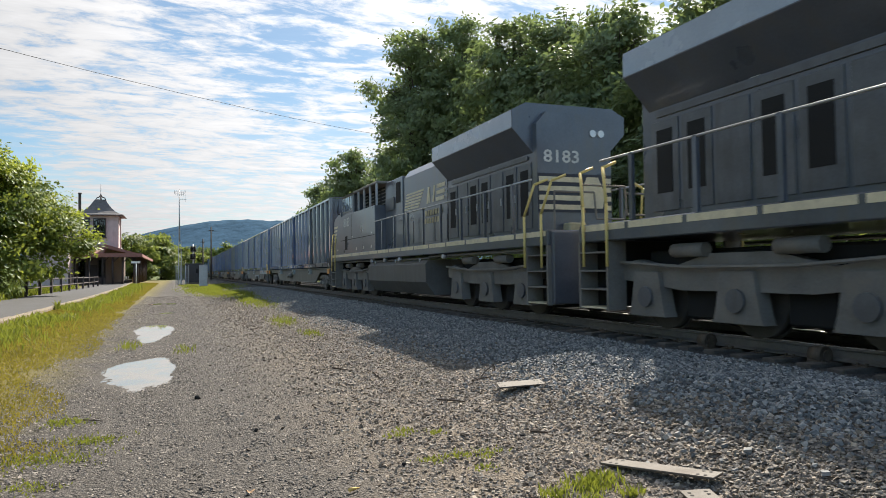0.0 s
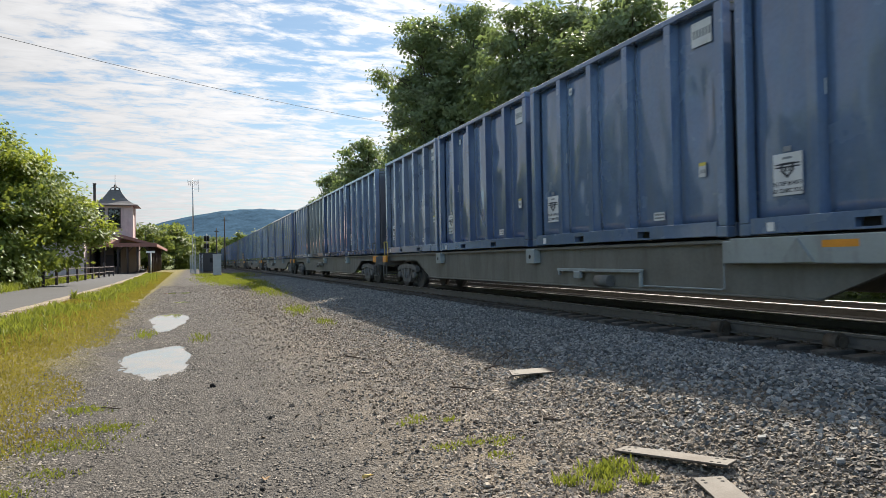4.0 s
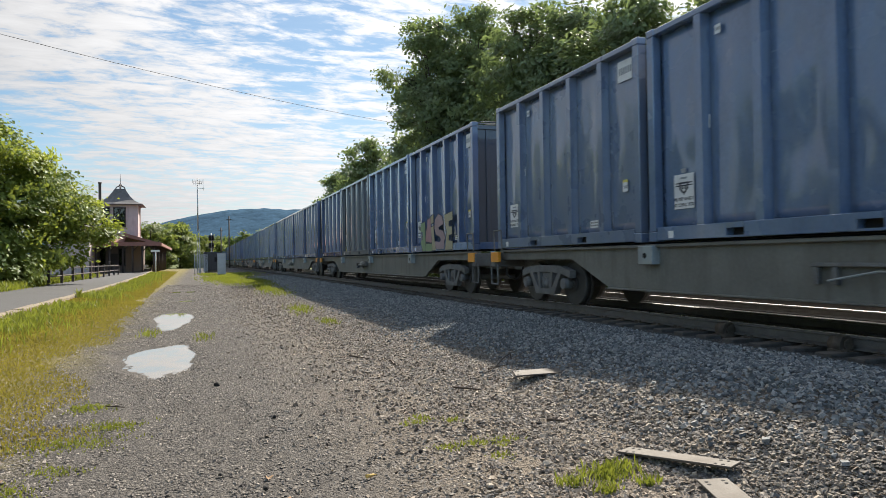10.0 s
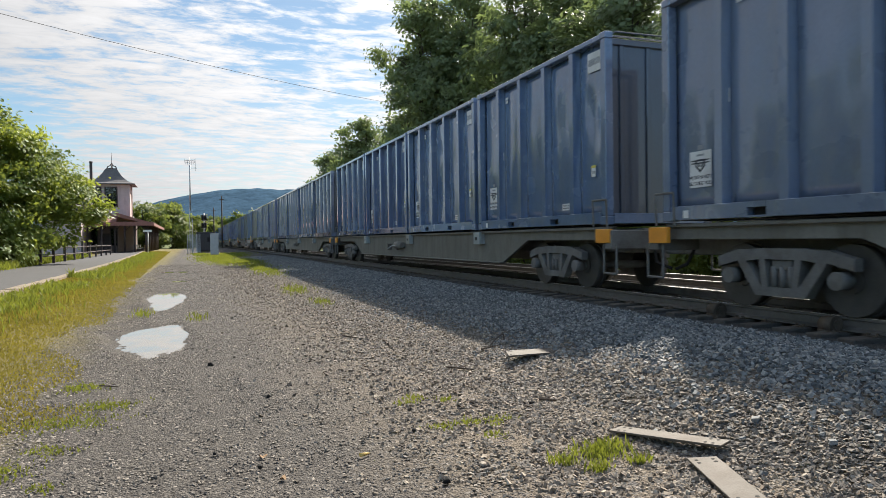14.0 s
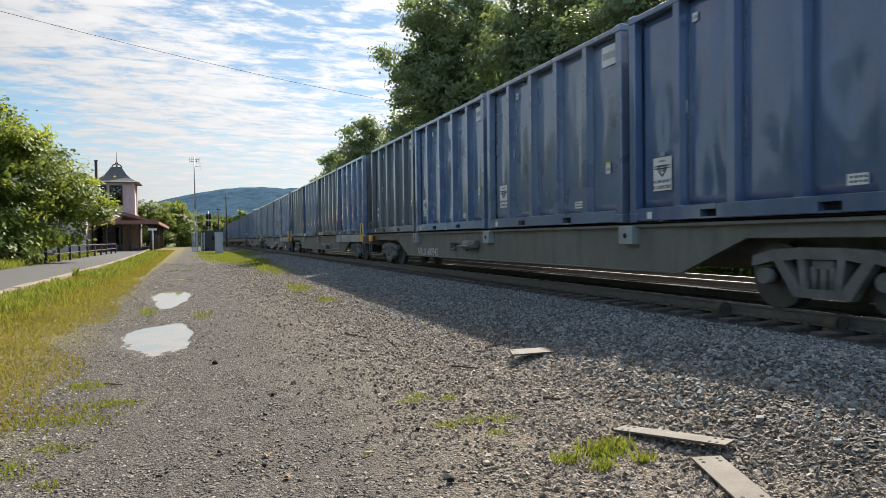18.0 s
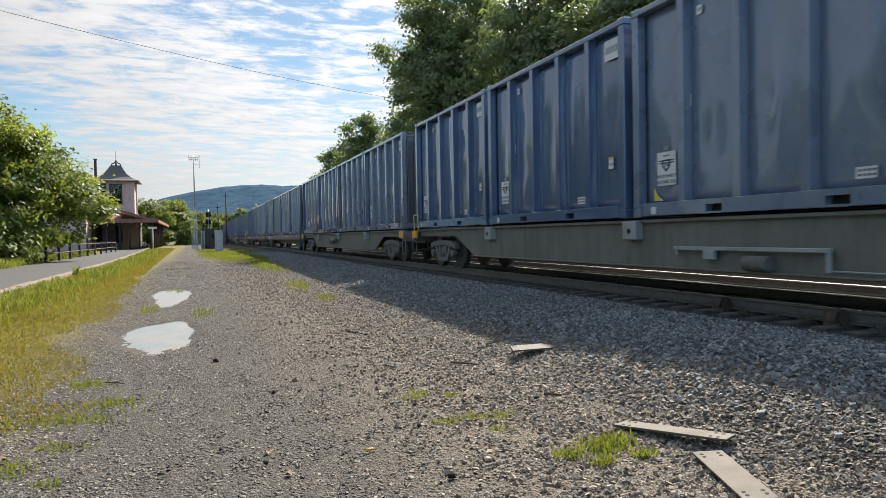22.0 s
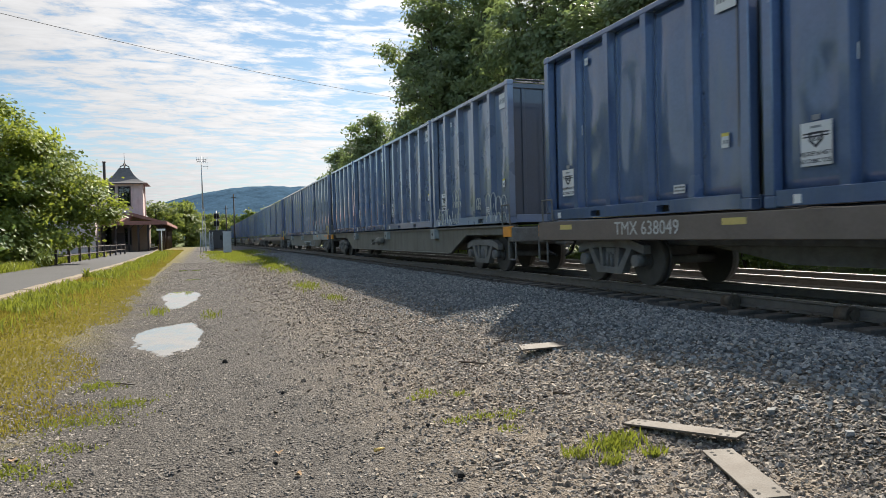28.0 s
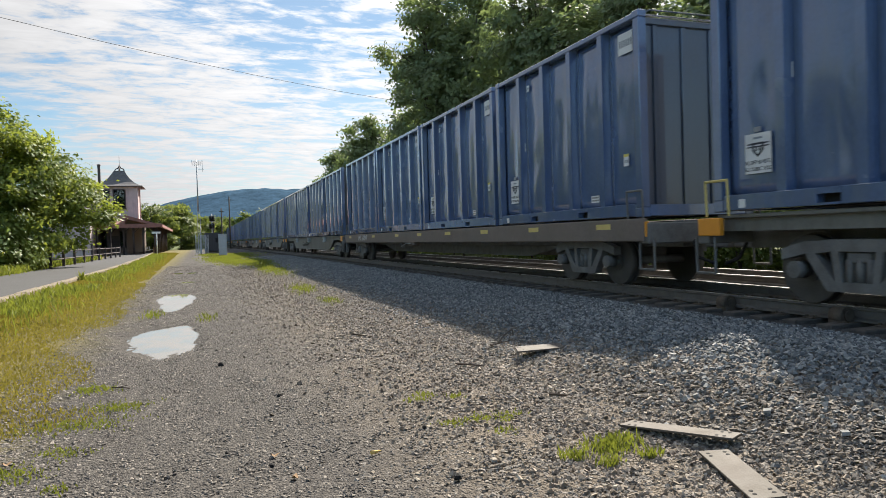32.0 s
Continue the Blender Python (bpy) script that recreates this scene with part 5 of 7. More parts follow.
def container(variant, seed):
    """A tall ribbed waste container. Own space: centre of its floor, -x faces the path."""
    rs = random.Random(seed)
    rs_off[0] = seed * 3.7
    names = ["navy blue", "blue", "slate blue", "faded grey"]
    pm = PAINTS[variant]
    c = thing("waste_container", names[variant] + " ribbed steel waste container riding on a flat car", "container", "containers on the train")
    hx, hy = CW / 2, CL / 2
    post, rail_h = 0.17, 0.24
    def post_box(bm, sx, sy, z0, z1, w, d, out, bev):
        box(bm, *sorted((sx * (hx + out), sx * (hx + out - w))), *sorted((sy * (hy + out), sy * (hy + out - d))), z0, z1, bev)
        return bm
    for sy in (-1, 1):
        part("corner_post", post_box(bmesh.new(), -1, sy, 0.17, CH - 0.13, post, post, 0, 0.012), pm, c)
        for z0, z1 in ((0, 0.17), (CH - 0.13, CH)):
            part("corner_casting", post_box(bmesh.new(), -1, sy, z0, z1, 0.18, 0.2, 0.004, 0.015), pm, c)
    # bottom side rail with fork pockets
    for sx in (-1,):
        bm = bmesh.new()
        xa, xb = (-hx + 0.005, -hx + 0.19)
        ys = [-hy + 0.2, -1.22, -0.88, 0.88, 1.22, hy - 0.2]
        box(bm, xa, xb, ys[0], ys[1], 0.02, rail_h, 0.008); box(bm, xa, xb, ys[2], ys[3], 0.02, rail_h, 0.008); box(bm, xa, xb, ys[4], ys[5], 0.02, rail_h, 0.008)
        for k in (1, 3):
            box(bm, xa, xb, ys[k], ys[k + 1], 0.16, rail_h); box(bm, xa, xb, ys[k], ys[k + 1], 0.02, 0.05)
        b = part("bottom_rail", bm, pm, c)
        if sx < 0:
            for k in (-1.05, 1.05):
                # near-black backing paints the shade inside the pocket
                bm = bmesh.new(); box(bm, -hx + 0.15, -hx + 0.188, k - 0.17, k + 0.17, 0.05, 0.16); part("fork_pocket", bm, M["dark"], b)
        bm = bmesh.new(); box(bm, sx * (hx - 0.095) - 0.09, sx * (hx - 0.095) + 0.09, -hy + 0.2, hy - 0.2, CH - 0.12, CH - 0.02, 0.012); part("top_rail", bm, pm, c)
    for sy in (-1, 1):
        bm = bmesh.new(); box(bm, -hx + 0.18, hx - 0.18, sy * (hy - 0.07) - 0.06, sy * (hy - 0.07) + 0.06, 0.02, 0.22, 0.01); part("end_sill", bm, pm, c)
        inset = SET_BACK if sy < 0 else 0.0
        bm = bmesh.new(); box(bm, -hx + 0.18, hx - 0.18, sy * (hy - inset - 0.07) - 0.06, sy * (hy - inset - 0.07) + 0.06, CH - 0.14, CH - 0.02, 0.01); part("end_header", bm, M["end_shade_paint"], c)
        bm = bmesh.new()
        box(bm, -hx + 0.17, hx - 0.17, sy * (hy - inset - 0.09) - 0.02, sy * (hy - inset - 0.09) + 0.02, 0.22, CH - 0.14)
        e = part("end_door", bm, M["end_shade_paint"], c)
        for x in (-0.62, 0, 0.62) if sy < 0 else ():
            bm = bmesh.new(); box(bm, x - 0.05, x + 0.05, sy * (hy - inset - 0.06) - 0.03, sy * (hy - inset - 0.06) + 0.03, 0.22, CH - 0.14, 0.01); part("end_rib", bm, M["end_shade_paint"], e)
        for x, z, w, h, mm in () if sy > 0 else ((0.75, 2.2, 0.16, 0.12, "placard"), (0.8, 0.55, 0.3, 0.3, "yellow_label")):
            bm = bmesh.new(); box(bm, x - w / 2, x + w / 2, sy * (hy - inset - 0.026) - 0.003, sy * (hy - inset - 0.026) + 0.003, z, z + h); part("label", bm, M[mm], e)
        for x in (-0.9, 0.9) if sy < 0 else ():
            bm = bmesh.new(); rod(bm, (x, sy * (hy - inset - 0.05), 0.2), (x, sy * (hy - inset - 0.05), CH - 0.2), 0.02, 6); part("lock_bar", bm, M["end_shade_paint"], e)
    # near side: five dented panels between four ribs
    y0, y1 = -hy + post, hy - post
    pitch, rib = (y1 - y0 + 0.20) / PANELS, 0.20
    for i in range(PANELS):
        a = y0 + i * pitch
        part("side_panel", dented(a, a + pitch - rib, rail_h, CH - 0.12, -hx + 0.17, 0.03, rs, 0.8 if variant < 3 else 0.5), pm, c)
        if i < PANELS - 1:
            ra = a + pitch - rib
            bm = bmesh.new(); prism(bm, [(-hx + 0.18, ra), (-hx + 0.012, ra + 0.025), (-hx + 0.012, ra + rib - 0.025), (-hx + 0.18, ra + rib)], "z", rail_h, CH - 0.12)
            part("rib", bm, pm, c)
    # far side, never near the path
    prof = [(hx - 0.17, -hy), (hx, -hy), (hx, -hy + post)]
    for i in range(1, PANELS):
        ra = y0 + i * pitch - rib; prof += [(hx - 0.1, ra - 0.01), (hx - 0.012, ra + 0.05), (hx - 0.012, ra + rib - 0.05), (hx - 0.1, ra + rib + 0.01)]
    prof += [(hx, hy - post), (hx, hy), (hx - 0.17, hy)]
    far = prism(bmesh.new(), prof, "z", 0.0, CH)
    part("far_side_wall", far, M["end_shade_paint"], c)
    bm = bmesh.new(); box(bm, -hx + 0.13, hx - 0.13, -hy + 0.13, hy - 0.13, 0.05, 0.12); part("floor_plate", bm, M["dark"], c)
    bm = bmesh.new()
    n = 10
    top = [(-hy + 0.15 + SET_BACK + (CL - 0.3 - SET_BACK) * i / n, CH - 0.06 + 0.035 * (i % 2)) for i in range(n + 1)]
    prism(bm, [(-hy + 0.15 + SET_BACK, CH - 0.16)] + top + [(hy - 0.15, CH - 0.16)], "x", -hx + 0.2, hx - 0.2)
    part("tarp_cover", bm, M["tarp"], c)
    bm = bmesh.new()
    for k in (0.1, 0.35):
        pipe(bm, [(-hx + 0.18, -hy + k, CH - 0.06), (-hx + 0.3, -hy + k, CH + 0.03), (hx - 0.3, -hy + k, CH + 0.03), (hx - 0.18, -hy + k, CH - 0.06)], 0.016)
    part("tarp_bow", bm, M["end_shade_paint"], c)
    # signs on the near side; the panel plane is recessed 0.10
    xs = -hx + 0.135
    bm = bmesh.new(); box(bm, xs - 0.006, xs, hy - 0.98, hy - 0.50, 0.52, 1.08, 0.003)
    pl = part("placard", bm, M["placard"], c, "white placard with a dark shield emblem")
    outer = [(0.11, 0.95), (-0.11, 0.95), (-0.105, 0.84), (0.0, 0.745), (0.105, 0.84)]
    bm = bmesh.new()
    for q in range(5):
        (a, b), (a2, b2) = outer[q], outer[(q + 1) % 5]
        prism(bm, [(hy - 0.74 + a, b), (hy - 0.74 + a2, b2), (hy - 0.74 + a2 * 0.66, 0.865 + (b2 - 0.865) * 0.66), (hy - 0.74 + a * 0.66, 0.865 + (b - 0.865) * 0.66)], "x", xs - 0.010, xs - 0.0065)
    for q in (-0.035, 0.03):
        box(bm, xs - 0.010, xs - 0.0065, hy - 0.74 + q - 0.016, hy - 0.74 + q + 0.016, 0.835, 0.90)
    part("emblem", bm, M["ink"], pl)
    for z in (0.925, 0.885):
        bm = bmesh.new(); box(bm, xs - 0.0095, xs - 0.0065, hy - 0.94, hy - 0.54, z, z + 0.018); part("emblem_bar", bm, M["ink"], pl)
    bm = bmesh.new(); box(bm, xs - 0.0095, xs - 0.0065, hy - 0.82, hy - 0.66, 1.0, 1.03); part("emblem_bar", bm, M["faint_ink"], pl)
    bm = bmesh.new(); box(bm, xs - 0.005, xs, hy - 0.80, hy - 0.68, 1.10, 1.17); part("label", bm, M["faint_ink"], c, "small faded red sticker")
    for k, txt in enumerate(("NJ DEP #14571", "62 CUBIC YDS.")):
        t = part("text_line", TEXTS[txt], None, pl, at=(xs - 0.0075, hy - 0.74, 0.675 - 0.095 * k)); t.rotation_euler = (radians(90), 0, radians(-90))
    def label(ya, yb, za, zb, mm, bars=0):
        bm = bmesh.new(); box(bm, xs - 0.005, xs, ya, yb, za, zb)
        l = part("label", bm, M[mm], c)
        if bars:
            bm = bmesh.new(); h = (zb - za) / (2 * bars + 1)
            for i in range(bars):
                z, n = za + h * (2 * i + 1), max(2, int((yb - ya) / 0.07))
                for q in range(n):
                    w = (yb - ya - 0.03) / n; box(bm, xs - 0.008, xs - 0.0055, ya + 0.015 + q * w, ya + 0.015 + q * w + w * 0.62, z, z + h)
            part("text_bar", bm, M["faint_ink"] if bars == 1 else M["ink"], l)
    label(-hy + 0.36, -hy + 0.80, CH - 0.62, CH - 0.24, "placard", 1)
    label(-hy + 1.55, -hy + 1.83, 0.34, 0.48, "placard", 2)
    label(-hy + 0.55, -hy + 0.70, 0.95, 1.12, "placard", 1)
    label(-hy + 0.55, -hy + 0.70, 1.12, 1.17, "yellow_label")
    label(hy - 1.36, hy - 1.28, 1.72, 1.92, "placard", 1)
    label(-hy + 1.32, -hy + 1.40, 1.95, 2.15, "placard", 1)
    label(hy - 1.62, hy - 1.50, CH - 0.5, CH - 0.36, "placard", 1)
    bm = bmesh.new(); box(bm, -hx - 0.004, -hx + 0.004, hy - 0.62, hy - 0.5, 0.05, 0.17); part("rail_label", bm, M["placard"], c)
    return c


def far_container(variant, seed):
    """The same box for the tail of the train, which never comes near: frame, panels, ribs."""
    rs = random.Random(seed)
    rs_off[0] = seed * 3.7
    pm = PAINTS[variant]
    c = thing("waste_container", ("navy blue", "blue", "slate blue")[variant] + " ribbed steel waste container in the tail of the train", "container", "containers on the train")
    hx, hy = CW / 2, CL / 2
    bm = bmesh.new()
    for sy in (-1, 1):
        for sx in (-1, 1):
            box(bm, *sorted((sx * hx, sx * (hx - 0.17))), *sorted((sy * hy, sy * (hy - 0.17))), 0, CH)
        box(bm, -hx + 0.17, hx - 0.17, sy * (hy - 0.09) - 0.03, sy * (hy - 0.09) + 0.03, 0.05, CH - 0.05)
    box(bm, -hx + 0.005, -hx + 0.19, -hy + 0.17, hy - 0.17, 0.02, 0.24); box(bm, -hx + 0.005, -hx + 0.19, -hy + 0.17, hy - 0.17, CH - 0.12, CH - 0.02)
    box(bm, hx - 0.13, hx - 0.03, -hy + 0.17, hy - 0.17, 0.02, CH - 0.02)
    part("frame", bm, pm, c)
    bm = bmesh.new(); box(bm, -hx + 0.13, hx - 0.13, -hy + 0.13, hy - 0.13, CH - 0.14, CH - 0.05); part("tarp_cover", bm, M["tarp"], c)
    y0, y1 = -hy + 0.17, hy - 0.17
    pitch, rib = (y1 - y0 + 0.20) / PANELS, 0.20
    for i in range(PANELS):
        a = y0 + i * pitch
        part("side_panel", dented(a, a + pitch - rib, 0.24, CH - 0.12, -hx + 0.17, 0.03, rs), pm, c)
        if i < PANELS - 1:
            ra = a + pitch - rib
            bm = bmesh.new(); prism(bm, [(-hx + 0.18, ra), (-hx + 0.012, ra + 0.025), (-hx + 0.012, ra + rib - 0.025), (-hx + 0.18, ra + rib)], "z", 0.24, CH - 0.12); part("rib", bm, pm, c)
    return c


def graffiti(c, start, cols):
    """Block letters painted low on one container's near side: green, pink and cream fields with dark outlines. Places: metres along the side, height."""
    xs = -CW / 2 + 0.004
    W_L = [(0.02, 0.98), (0.48, 1.02), (0.50, 0.30), (0.52, 0.06), (0.22, 0.03), (0.02, 0.28), (0.02, 0.40), (0.2, 0.42), (0.2, 0.68), (0.02, 0.70)]
    W_R = [(0.54, 0.36), (0.62, 0.80), (0.70, 0.62), (0.76, 1.08), (1.06, 1.12), (1.16, 0.30), (0.86, 0.33), (0.74, 0.34)]
    I_ = [(1.20, 0.05), (1.56, 0.05), (1.40, 0.52), (1.36, 0.84), (1.10, 0.80), (1.18, 0.45)]
    DOT = [(1.10, 0.92), (1.36, 0.96), (1.36, 1.22), (1.09, 1.16)]
    S_ = [(1.52, 0.34), (1.95, 0.30), (2.06, 0.38), (1.98, 0.47), (1.60, 0.56), (1.46, 0.76), (1.52, 1.03), (1.85, 1.20), (2.20, 1.10), (2.30, 0.86), (1.86, 0.78), (1.88, 0.70), (2.28, 0.64), (2.48, 0.42), (2.36, 0.32), (2.36, 0.08), (1.66, 0.08), (1.52, 0.18)]
    E_ = [(2.46, 0.05), (3.10, 0.05), (3.12, 0.30), (2.80, 0.33), (2.80, 0.50), (3.08, 0.52), (3.08, 0.74), (2.80, 0.76), (2.80, 0.92), (3.14, 0.95), (3.14, 1.20), (2.40, 1.12), (2.62, 0.60)]
    FOOT = [(0.54, 0.03), (1.18, 0.03), (1.16, 0.26), (0.56, 0.28)]
    for pts, mm in ((W_L, 0), (W_R, 1), (I_, 2), (DOT, 2), (S_, 3), (E_, 2), (FOOT, 0)):
        cy, cz = sum(q[0] for q in pts) / len(pts), sum(q[1] for q in pts) / len(pts)
        bm = bmesh.new(); prism(bm, [(start - u, z) for u, z in pts], "x", xs - 0.004, xs - 0.001)
        o = part("painted_letter", bm, cols[mm], c, "large painted graffiti letter")
        bm = bmesh.new(); prism(bm, [(start - u - math.copysign(0.028, u - cy), z + math.copysign(0.024, z - cz)) for u, z in pts], "x", xs - 0.001, xs + 0.002)
        part("letter_outline", bm, M["ink"], o, "dark outline of a painted letter")


TEXTS = {t: lettering(t, 0.074, M["ink"], "text_line", 0.001, 0.0015) for t in ("NJ DEP #14571", "62 CUBIC YDS.")}


# ---- rolling stock ----
def cast_frame(bm, x0, x1, y):
    """Cast side frame: top chord, two slanting struts, spring plank and columns in one piece."""
    P = {}
    half = {"a": (1.12, 0.58), "A": (1.12, 0.73), "b": (0.74, 0.67), "B": (0.74, 0.83), "c": (0.58, 0.67), "C": (0.58, 0.83), "g": (0.35, 0.70), "G": (0.35, 0.85), "h": (0.25, 0.70), "H": (0.25, 0.85), "p": (0.42, 0.20), "q": (0.30, 0.32), "r": (0.20, 0.32)}
    for k, (dy, z) in half.items():
        for s, tag in ((-1, "-"), (1, "+")):
            P[k + tag] = [bm.verts.new((x, y + s * dy, z)) for x in (x0, x1)]
    quads = []
    for t in "-+":
        quads += [[c + t for c in q] for q in ("aABb", "bBCc", "cCGg", "gGHh", "bcqp", "ghrq")]
    quads += [["h-", "H-", "H+", "h+"], ["p-", "q-", "r-", "r+", "q+", "p+"]]
    seen = {}
    for q in quads:
        for i in range(len(q)): key = tuple(sorted((q[i], q[i - 1]))); seen[key] = seen.get(key, 0) + 1
        for s in (0, 1): bm.faces.new([P[k][s] for k in q])
    for e, n in seen.items():
        if n == 1:
            i, j = e; bm.faces.new((P[i][0], P[j][0], P[j][1], P[i][1]))
    bmesh.ops.recalc_face_normals(bm, faces=bm.faces)
    return bm


def bogie(parent, y, seg=28):
    b = part("bogie", box(bmesh.new(), -0.9, 0.9, y - 0.2, y + 0.2, 0.42, 0.72, 0.03), M["truck"], parent, "greasy cast-iron two-axle bogie")
    for sx in (-1, 1):
        x0, x1 = sorted((sx * 0.93, sx * 1.08))
        part("side_frame", cast_frame(bmesh.new(), x0, x1, y), M["truck"], b)
        bm = bmesh.new(); box(bm, *sorted((sx * 0.9, sx * 1.04)), y - 0.17, y + 0.17, 0.56, 0.70, 0.02); part("bolster_end", bm, M["truck"], b)
        bm = bmesh.new()
        for k in (-0.14, 0, 0.14):
            rod(bm, (sx * 1.0, y + k, 0.31), (sx * 1.0, y + k, 0.6), 0.055, 8)
        part("spring", bm, M["truck"], b)
        for k in (-0.89, 0.89):
            bm = bmesh.new()
            rod(bm, (sx * 0.69, y + k, 0.455), (sx * 0.83, y + k, 0.455), 0.455, seg); rod(bm, (sx * 0.66, y + k, 0.455), (sx * 0.69, y + k, 0.455), 0.485, seg); rod(bm, (sx * 0.83, y + k, 0.455), (sx * 0.86, y + k, 0.455), 0.17, 14)
            part("wheel", bm, M["wheel"], b)
            bm = bmesh.new(); rod(bm, (sx * 0.93, y + k, 0.455), (sx * 1.12, y + k, 0.455), 0.115, 12); part("bearing_cap", bm, M["truck"], b)
    for k in (-0.89, 0.89):
        bm = bmesh.new(); rod(bm, (-0.9, y + k, 0.455), (0.9, y + k, 0.455), 0.08, 10); part("axle", bm, M["truck"], b)
    return b


HALF = 12.44


def flat_car(kind, text=""):
    """Own space: rail-head height, middle of the car; y along the line."""
    lab = {"A": "olive-grey spine flat car with deep fish-belly sills carrying four containers", "B": "flat car with silver-grey end sill carrying four containers", "C": "brown flat car with straight sills and yellow marks carrying four containers"}[kind]
    c = thing("flat_car", lab, "railway car", "cars of the train")
    smat = M["brown_sill"] if kind == "C" else M["sill"]
    bm = bmesh.new(); box(bm, -0.45, 0.45, -HALF - 0.1, HALF + 0.1, 0.72, 1.19, 0.01); part("centre_sill", bm, M["truck"], c)
    for sx in (-1, 1):
        if kind == "C":
            x0, x1 = sorted((sx * 1.34, sx * 1.26))
            bm = bmesh.new(); box(bm, x0, x1, -HALF - 0.2, HALF + 0.2, 0.84, 1.235, 0.012)
            s = part("side_sill", bm, smat, c)
            for y in (-11.4, -8.55, -5.7, -2.85, 0.0, 2.85, 6.6, 11.4):
                bm = bmesh.new(); xx = sx * 1.345; box(bm, min(xx, xx - sx * 0.004), max(xx, xx - sx * 0.004), y - 0.24, y + 0.24, 1.06, 1.16); part("reflector", bm, M["yellow"], s)
            bm = bmesh.new(); prism(bm, [(-9, 0.84), (9, 0.84), (6.5, 0.45), (-6.5, 0.45)], "x", sx * 0.35 - 0.04, sx * 0.35 + 0.04); part("truss", bm, M["truck"], c)
        else:
            x0, x1 = sorted((sx * 1.08, sx * 1.00))
            bm = bmesh.new(); prism(bm, [(-HALF, 1.22), (-HALF, 0.98), (-9.0, 0.98), (-7.6, 0.425), (7.6, 0.425), (9.0, 0.98), (HALF, 0.98), (HALF, 1.22)], "x", x0, x1)
            s = part("side_sill", bm, smat, c, "olive-grey fish-belly side sill")
            bm = bmesh.new(); xa, xb = sorted((sx * 1.16, sx * 1.0)); box(bm, xa, xb, -HALF, HALF, 1.17, 1.225, 0.008); part("top_flange", bm, smat, s)
            bm = bmesh.new(); box(bm, xa, xb, -7.6, 7.6, 0.405, 0.435, 0.006); part("bottom_flange", bm, smat, s)
            for y in (-6.28, 0, 6.28):
                xa, xb = sorted((sx * 1.24, sx * 1.0))
                bm = bmesh.new(); box(bm, xa, xb, y - 0.20, y + 0.20, 0.88, 1.20, 0.01)
                br = part("container_bracket", bm, M["silver_sill"], c, "pale steel container support bracket")
                xx = sx * 1.243
                bm = bmesh.new(); rod(bm, (xx, y, 1.03), (xx + sx * 0.004, y, 1.03), 0.05, 12); part("bracket_hole", bm, M["dark"], br)
    # brake gear amidships and the silver beam of the second type
    if kind == "B":
        bm = bmesh.new(); box(bm, -1.19, -1.11, -4.05, -1.15, 0.715, 0.775, 0.008)
        for y, z in ((-4.02, 0.47), (-1.2, 0.64)): box(bm, -1.18, -1.13, y - 0.03, y + 0.03, z, 0.72, 0.004)
        bar = part("brake_bar", bm, M["silver_sill"], c, "silver-grey brake platform bar")
        bm = bmesh.new(); box(bm, -1.21, -1.13, -2.08, -1.84, 0.58, 0.72, 0.01); part("valve_box", bm, M["silver_sill"], bar)
        bm = bmesh.new(); rod(bm, (-1.17, -3.12, 0.55), (-1.17, -2.68, 0.55), 0.11, 12); part("brake_valve", bm, M["truck"], bar)
        bm = bmesh.new(); pipe(bm, [(-1.14, -4.02, 0.49), (-1.14, -5.95, 0.49), (-1.14, -6.0, 0.52), (-1.14, -6.0, 1.1)], 0.014); part("brake_rod", bm, M["silver_sill"], bar)
    else:
        bm = bmesh.new(); box(bm, -1.17, -1.085, 1.6, 2.95, 0.86, 0.91, 0.008)
        for y in (2.9, 2.62, 1.66): box(bm, -1.16, -1.09, y - 0.035, y + 0.035, 0.64, 0.87, 0.004)
        gear = part("brake_gear", bm, M["truck"], c)
        bm = bmesh.new(); rod(bm, (-1.2, 0.80, 0.83), (-1.2, 1.52, 0.83), 0.135, 14); rod(bm, (-1.2, 0.74, 0.83), (-1.2, 0.80, 0.83), 0.09, 12, 0.135); part("air_reservoir", bm, smat, gear)
        bm = bmesh.new(); pipe(bm, [(-1.22, 2.66, 0.69), (-1.22, 1.99, 0.81), (-1.36, 1.6, 0.81), (-1.36, 1.0, 0.80)], 0.014); part("brake_rod", bm, M["silver_sill"], gear)
    if kind == "B":
        for sx in (-1, 1):
            x0, x1 = sorted((sx * 1.26, sx * 1.17))
            bm = bmesh.new(); box(bm, x0, x1, -HALF - 0.2, -HALF + 6.2, 0.88, 1.235, 0.012)
            s = part("end_side_sill", bm, M["silver_sill"], c, "silver-grey steel side sill")
            for y in (-HALF + 1.2, -HALF + 4.4):
                xx = sx * 1.263
                bm = bmesh.new(); box(bm, min(xx, xx - sx * 0.004), max(xx, xx - sx * 0.004), y - 0.25, y + 0.25, 1.08, 1.17); part("reflector", bm, M["orange"], s)
            for y in (-HALF + 3.0, -HALF + 5.0):
                bm = bmesh.new(); prism(bm, [(y - 0.25, 0.9), (y + 0.25, 0.9), (y, 1.2)], "x", *sorted((sx * 1.30, sx * 1.262))); part("gusset", bm, M["silver_sill"], s)
